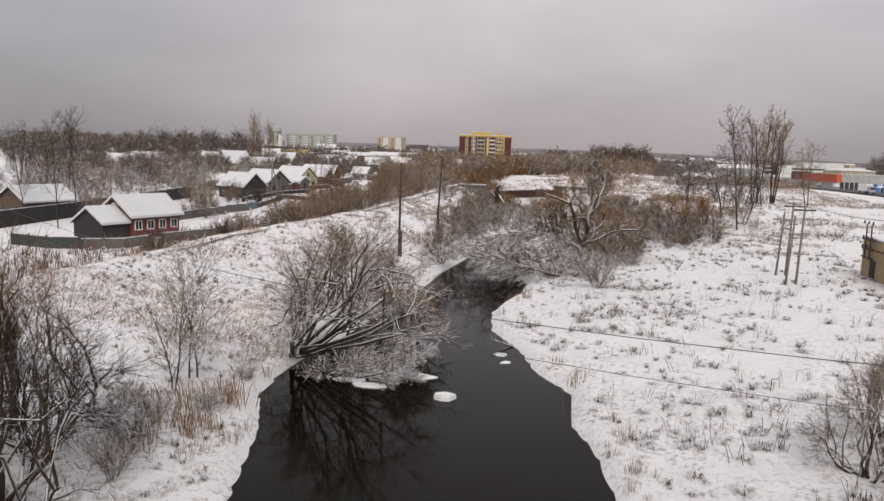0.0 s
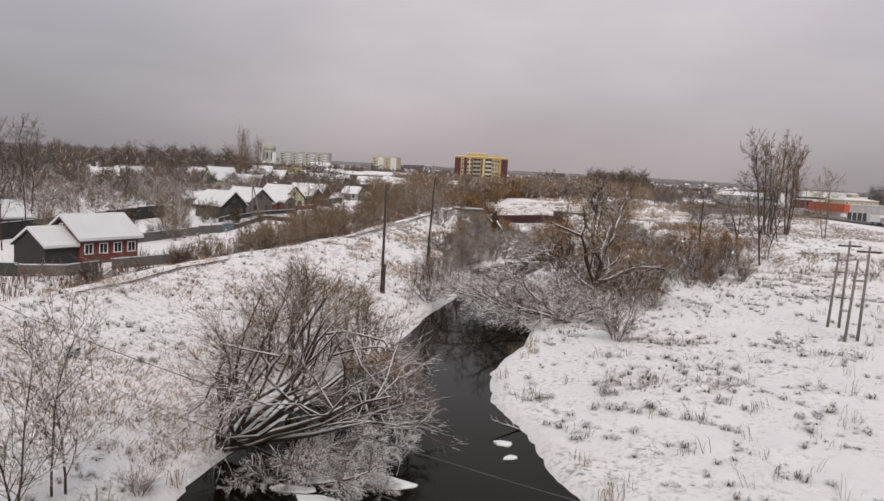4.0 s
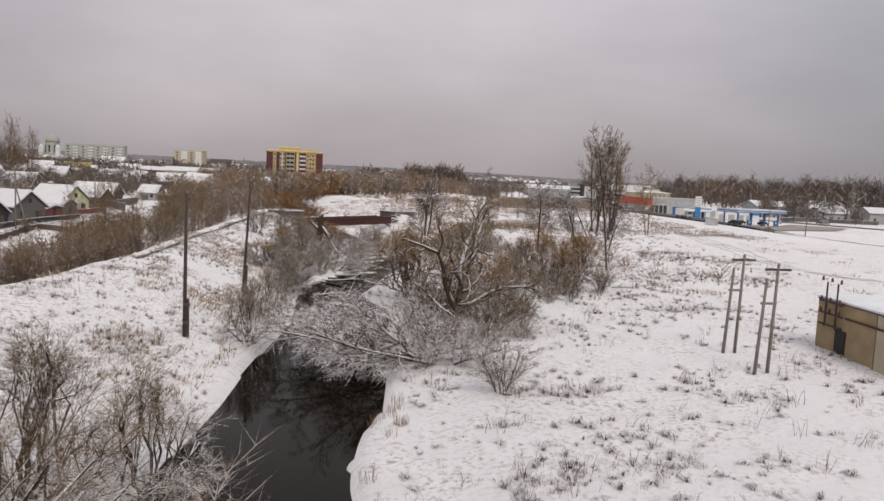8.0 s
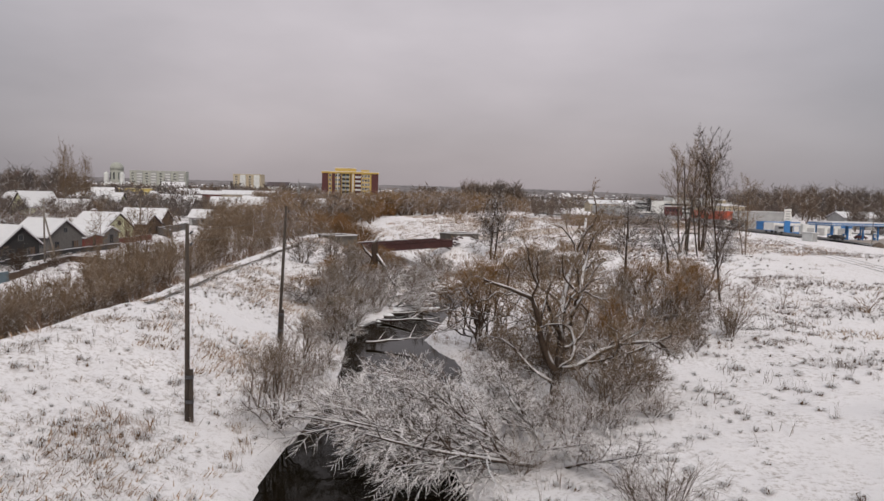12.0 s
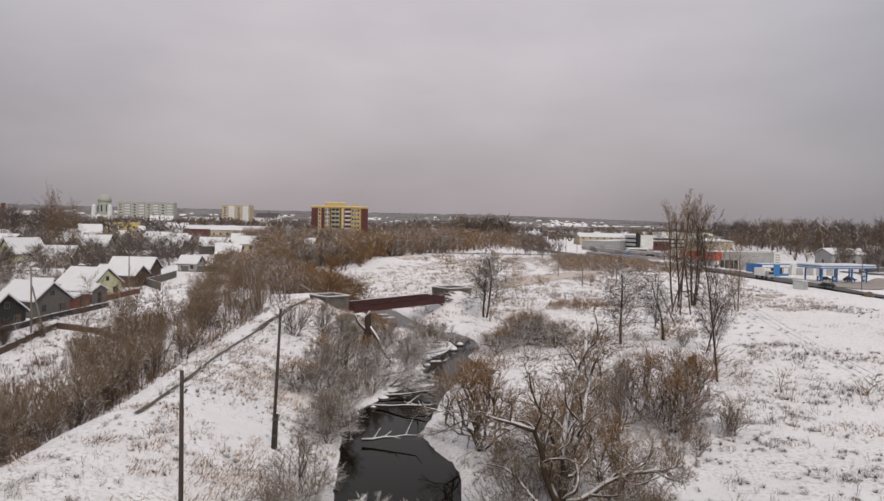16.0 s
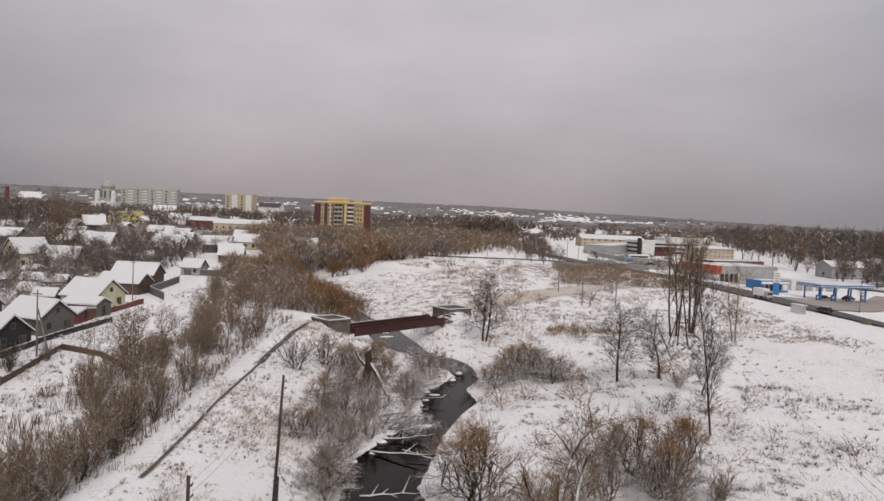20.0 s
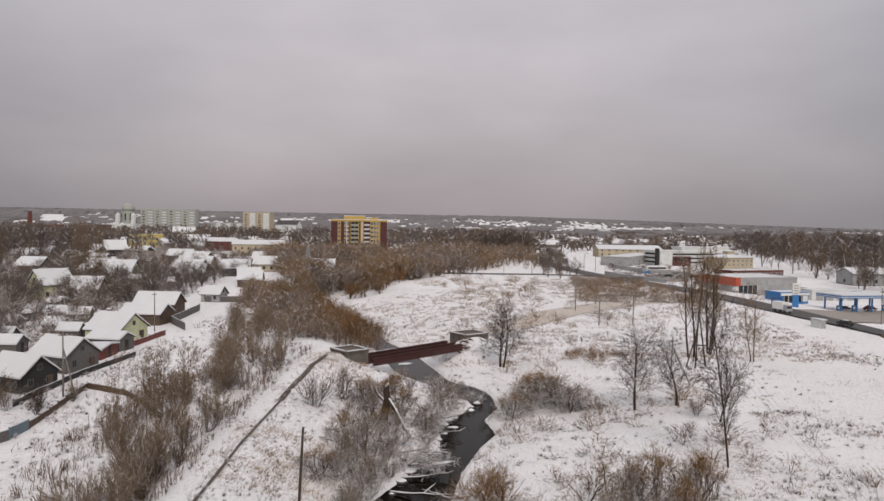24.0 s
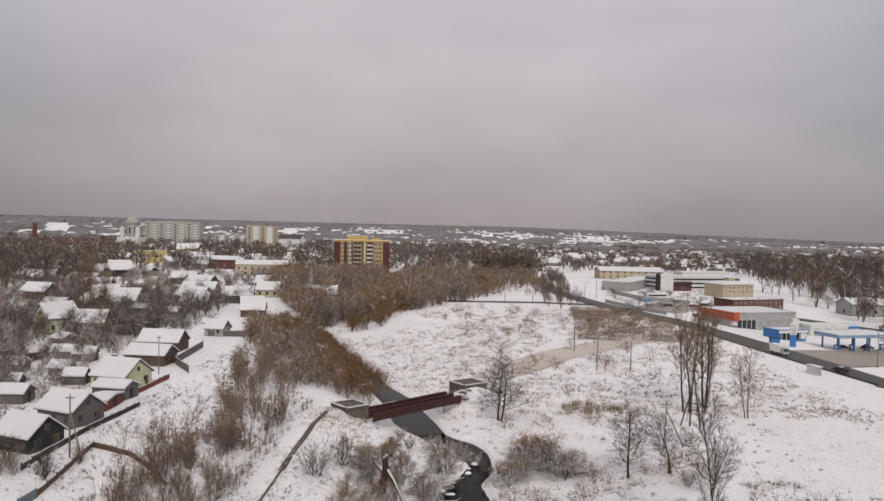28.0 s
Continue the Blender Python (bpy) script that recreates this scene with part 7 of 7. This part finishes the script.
for i in range(5):
    fir(-352 + i * 9, 752 + (i % 2) * 6, 12 + i % 3)


# ---- dead grass, weeds and reeds in the snow ----
def clump(seed, stalks, h, spread, r, bend):
    """A tuft of bent blades, each a narrow folded strip."""
    rg = random.Random(seed)
    v, f = [], []
    for i in range(stalks):
        a, q = rg.uniform(0, 6.28), spread * rg.random() ** 0.7
        x, y = math.cos(a) * q, math.sin(a) * q
        L = h * rg.uniform(0.4, 1.1)
        b = rg.uniform(0.1, bend) * L
        w = rg.uniform(0, 6.28)
        c, s = math.cos(w), math.sin(w)
        t = rg.uniform(0, 3.14)
        ex, ey = math.cos(t) * r, math.sin(t) * r
        k = len(v)
        mid, top = L * 0.65, L * (1.0 - 0.35 * bend * rg.random())
        v += [(x - ex, y - ey, -0.05), (x + ex, y + ey, -0.05), (x + c * b * 0.4 - ex, y + s * b * 0.4 - ey, mid), (x + c * b * 0.4 + ex, y + s * b * 0.4 + ey, mid), (x + c * b, y + s * b, top)]
        f += [(k, k + 1, k + 3), (k, k + 3, k + 2), (k + 2, k + 3, k + 4)]
    return np.array(v, dtype=np.float64), np.array(f, dtype=np.int64)


def mop(seed, n, h, reach, r):
    """A low weed clump: blades that rise from one root and droop outwards."""
    rg = random.Random(seed)
    v, f = [], []
    for i in range(n):
        a, q = rg.uniform(0, 6.28), reach * rg.uniform(0.35, 1.0)
        c, s = math.cos(a), math.sin(a)
        L = h * rg.uniform(0.5, 1.15)
        t = a + 1.57 + rg.uniform(-0.6, 0.6)
        ex, ey = math.cos(t) * r, math.sin(t) * r
        k = len(v)
        bx, by = rg.uniform(-0.06, 0.06), rg.uniform(-0.06, 0.06)
        v += [(bx - ex, by - ey, -0.05), (bx + ex, by + ey, -0.05), (c * q * 0.5 - ex, s * q * 0.5 - ey, L), (c * q * 0.5 + ex, s * q * 0.5 + ey, L), (c * q, s * q, L * rg.uniform(0.2, 0.8))]
        f += [(k, k + 1, k + 3), (k, k + 3, k + 2), (k + 2, k + 3, k + 4)]
    return np.array(v, dtype=np.float64), np.array(f, dtype=np.int64)


M_WEEDS = woody("snowy_weeds", (0.165, 0.118, 0.09), 0.24)
M_STRAW = woody("snowy_dead_grass", (0.2, 0.14, 0.09), 0.26)
M_RUSTGRASS = woody("rusty_dead_grass", (0.2, 0.115, 0.05), 0.15)
WEEDS = [mop(200 + i, 18 + 2 * i, 0.2 + 0.02 * i, 0.26, 0.012) for i in range(6)]
STALKS = [clump(205 + i, 7, 0.8, 0.3, 0.008, 0.9) for i in range(4)]
STRAW = [clump(210 + i, 24, 0.34, 0.34, 0.009, 2.2) for i in range(5)]
REEDS = [clump(220 + i, 18, 1.2, 0.5, 0.012, 0.5) for i in range(3)]
TUFT_RNG = random.Random(404)
TUFTS = [(TUFT_RNG.uniform(-26, 42), TUFT_RNG.uniform(12, 140), TUFT_RNG.uniform(0.25, 1.5)) for i in range(1700)]


def near_tuft(rng):
    """Weeds grow in uneven groups out of the meadow."""
    cx, cy, r = rng.choice(TUFTS)
    x, y = cx + rng.gauss(0, r * 0.8), cy + rng.gauss(0, r * 0.5)
    if x < float(np.interp(y, RIGHT_Y, RIGHT_X)) + 0.7 or abs(x - 25.2) < 5 and abs(y - 60.3) < 5.6 or noise.noise((x * 0.05, y * 0.05, 5.0)) < -0.12 + 0.5 * max(0.0, (y - 75) / 60) - rng.uniform(0, 0.3):
        return None
    return x, y


def on_meadow(rng):
    y = rng.uniform(14, 128)
    x = float(np.interp(y, RIGHT_Y, RIGHT_X)) + 0.7 + 36 * rng.random() ** 1.3
    if noise.noise((x * 0.09, y * 0.09, 5.0)) + 0.5 * noise.noise((x * 0.4, y * 0.4, 2.0)) + rng.uniform(-0.35, 0.25) < 0.0 or abs(x - 25.2) < 5 and abs(y - 60.3) < 5.6:
        return None
    return x, y


def on_bank(rng):
    y = rng.uniform(12, 142)
    l, d = float(np.interp(y, LEFT_Y, LEFT_X)), float(np.interp(y, DIKE_Y, DIKE_X))
    x = l - 0.6 - (l - d) * rng.random()
    if noise.noise((x * 0.12, y * 0.12, 9.0)) + rng.uniform(-0.3, 0.55) < 0:
        return None
    return x, y


def on_waterside(rng):
    y = rng.uniform(10, 142)
    if rng.random() < 0.5:
        x = float(np.interp(y, LEFT_Y, LEFT_X)) - rng.uniform(0.2, 2.2)
    else:
        x = float(np.interp(y, RIGHT_Y, RIGHT_X)) + rng.uniform(0.2, 1.8)
    if noise.noise((x * 0.2, y * 0.2, 4.0)) + rng.uniform(-0.3, 0.3) < 0:
        return None
    return x, y


def on_clearing(rng):
    y = rng.uniform(125, 230)
    x = rng.uniform(float(np.interp(y, RIGHT_Y, RIGHT_X)) + 1, 56 if y > 150 else 40)
    if noise.noise((x * 0.05, y * 0.05, 6.0)) + 0.6 * noise.noise((x * 0.25, y * 0.25, 2.0)) + rng.uniform(-0.2, 0.3) < 0:
        return None
    return x, y


def on_dikefoot(rng):
    y = rng.uniform(40, 160)
    return float(np.interp(y, DIKE_Y, DIKE_X)) - rng.uniform(3.0, 22), y


def on_field(rng):
    y = rng.uniform(98, 205)
    x = rng.uniform(-60 - 0.06 * (y - 98), -37)
    if noise.noise((x * 0.09, y * 0.09, 3.0)) + rng.uniform(-0.3, 0.35) < 0:
        return None
    return x, y


rng = random.Random(99)
joined("field_weeds", strewn(rng, WEEDS + STALKS + STRAW, 1100, on_field, (0.8, 1.9), (0.9, 1.8)), M_WEEDS, "brown dead weeds in the snowy field below the dike", "weeds")
joined("meadow_weeds", strewn(rng, WEEDS, 2300, near_tuft, (0.4, 1.3), (0.9, 2.1)), M_WEEDS, "brown dead weeds poking out of the snowy meadow", "weeds")
joined("weed_stalks", strewn(rng, STALKS, 900, near_tuft, (0.5, 1.4), (0.7, 1.3)), M_WEEDS, "tall thin dead weed stalks in the snowy meadow", "weeds")
joined("meadow_grass", strewn(rng, WEEDS, 600, on_meadow, (0.4, 1.2), (0.9, 2.0)), M_STRAW, "tufts of dead grass in the snowy meadow", "grass")
joined("bank_grass", strewn(rng, STRAW + WEEDS, 3400, on_bank, (0.45, 1.35), (0.7, 1.4)), M_STRAW, "dead grass on the snowy dike slope", "grass")
joined("bank_weeds", strewn(rng, STALKS + WEEDS, 900, on_bank, (0.4, 1.2), (0.7, 1.2)), M_WEEDS, "dark dead weeds on the snowy dike slope", "weeds")
joined("waterside_reeds", strewn(rng, REEDS, 260, on_waterside, (0.3, 0.8), (0.8, 1.3)), M_STRAW, "pale dead reeds along the water", "reeds")
joined("clearing_weeds", strewn(rng, WEEDS + STRAW, 1000, on_clearing, (0.7, 1.7), (1.2, 2.6)), M_WEEDS, "dead weeds in the wide snowy clearing", "weeds")
joined("dike_foot_weeds", strewn(rng, REEDS + WEEDS, 1300, on_dikefoot, (0.8, 1.7), (1.0, 1.6)), M_WEEDS, "tall dead weeds below the dike", "weeds")
rg = random.Random(31)
for cx, cy, n_, rx, ry, lab in ((-13.4, 22.5, 34, 1.0, 4.2, "brown dead reed bed at the water's edge"), (-19.5, 61.0, 110, 1.8, 2.6, "yellowish dead grass patch on the dike slope"), (14, 152, 70, 5.5, 2.2, "pale reed bed in the meadow"), (3.5, 46, 60, 3.5, 2.4, "brown weed patch in the meadow"), (3.2, 55.5, 50, 2.6, 1.0, "brown weed patch beside the round shrub"), (0.6, 44, 30, 1.6, 1.2, "brown weed patch in the meadow"), (21, 64, 50, 2.5, 3.5, "brown weed patch beside the transformer house"), (12, 83, 60, 7, 1.6, "brown weed patch before the thicket"), (18, 77, 45, 5, 1.2, "brown weed patch behind the poles"), (29, 96, 170, 8, 2.6, "dark weed patch in the meadow"), (31, 119, 60, 4, 1.0, "brown weed line in the meadow"), (33, 114, 80, 7, 1.6, "brown weed line in the meadow"), (55, 155, 110, 9, 3.0, "brown weed patch in the meadow"), (53, 181, 110, 6, 6, "brown weed patch below the road"), (57, 160, 80, 3, 10, "brown weed line below the road"), (20, 166, 120, 10, 4, "brown weed patch beside the track"), (34, 176, 120, 9, 4, "brown weed patch beside the track"), (8, 170, 110, 6, 6, "brown weed patch beside the track"), (-2, 160, 60, 4, 4, "brown weed patch beside the bridge")):
    rows = []
    for i in range(n_):
        a, q = rg.uniform(0, 6.28), rg.random() ** 0.5
        x, y = cx + math.cos(a) * q * rx, cy + math.sin(a) * q * ry * (1.0 if cy < 90 else 1.7)
        rows.append((rg.choice(REEDS if "reed" in lab else WEEDS + STRAW + STALKS), x, y, land(x, y), rg.uniform(0.4, 1.1) * (1.0 if cy < 90 else 1.3), rg.uniform(0.9, 1.6), rg.uniform(0, 6.28)))
    joined("reed_bed" if "reed" in lab else "weed_patch", rows, M_RUSTGRASS if "yellow" in lab else M_STRAW if "reed" in lab else M_WEEDS, lab, "reeds" if "reed" in lab else "weeds")
for x, y, s_, a in ((-13.9, 21.5, 0.5, 0), (-13.3, 19.2, 0.55, 60), (-14.6, 20.2, 0.45, 120), (-13.2, 23.9, 0.4, 200), (-12.6, 17.5, 0.5, 30), (-15.4, 22.0, 0.4, 80), (-14.0, 28.2, 0.35, 10)):
    plant("bush%d" % int(a % 3), x, y, s_, a, "frosted_bush", "low brown shrub with frosted twigs beside the water", "shrub", "low shrubs beside the water", width=1.2)
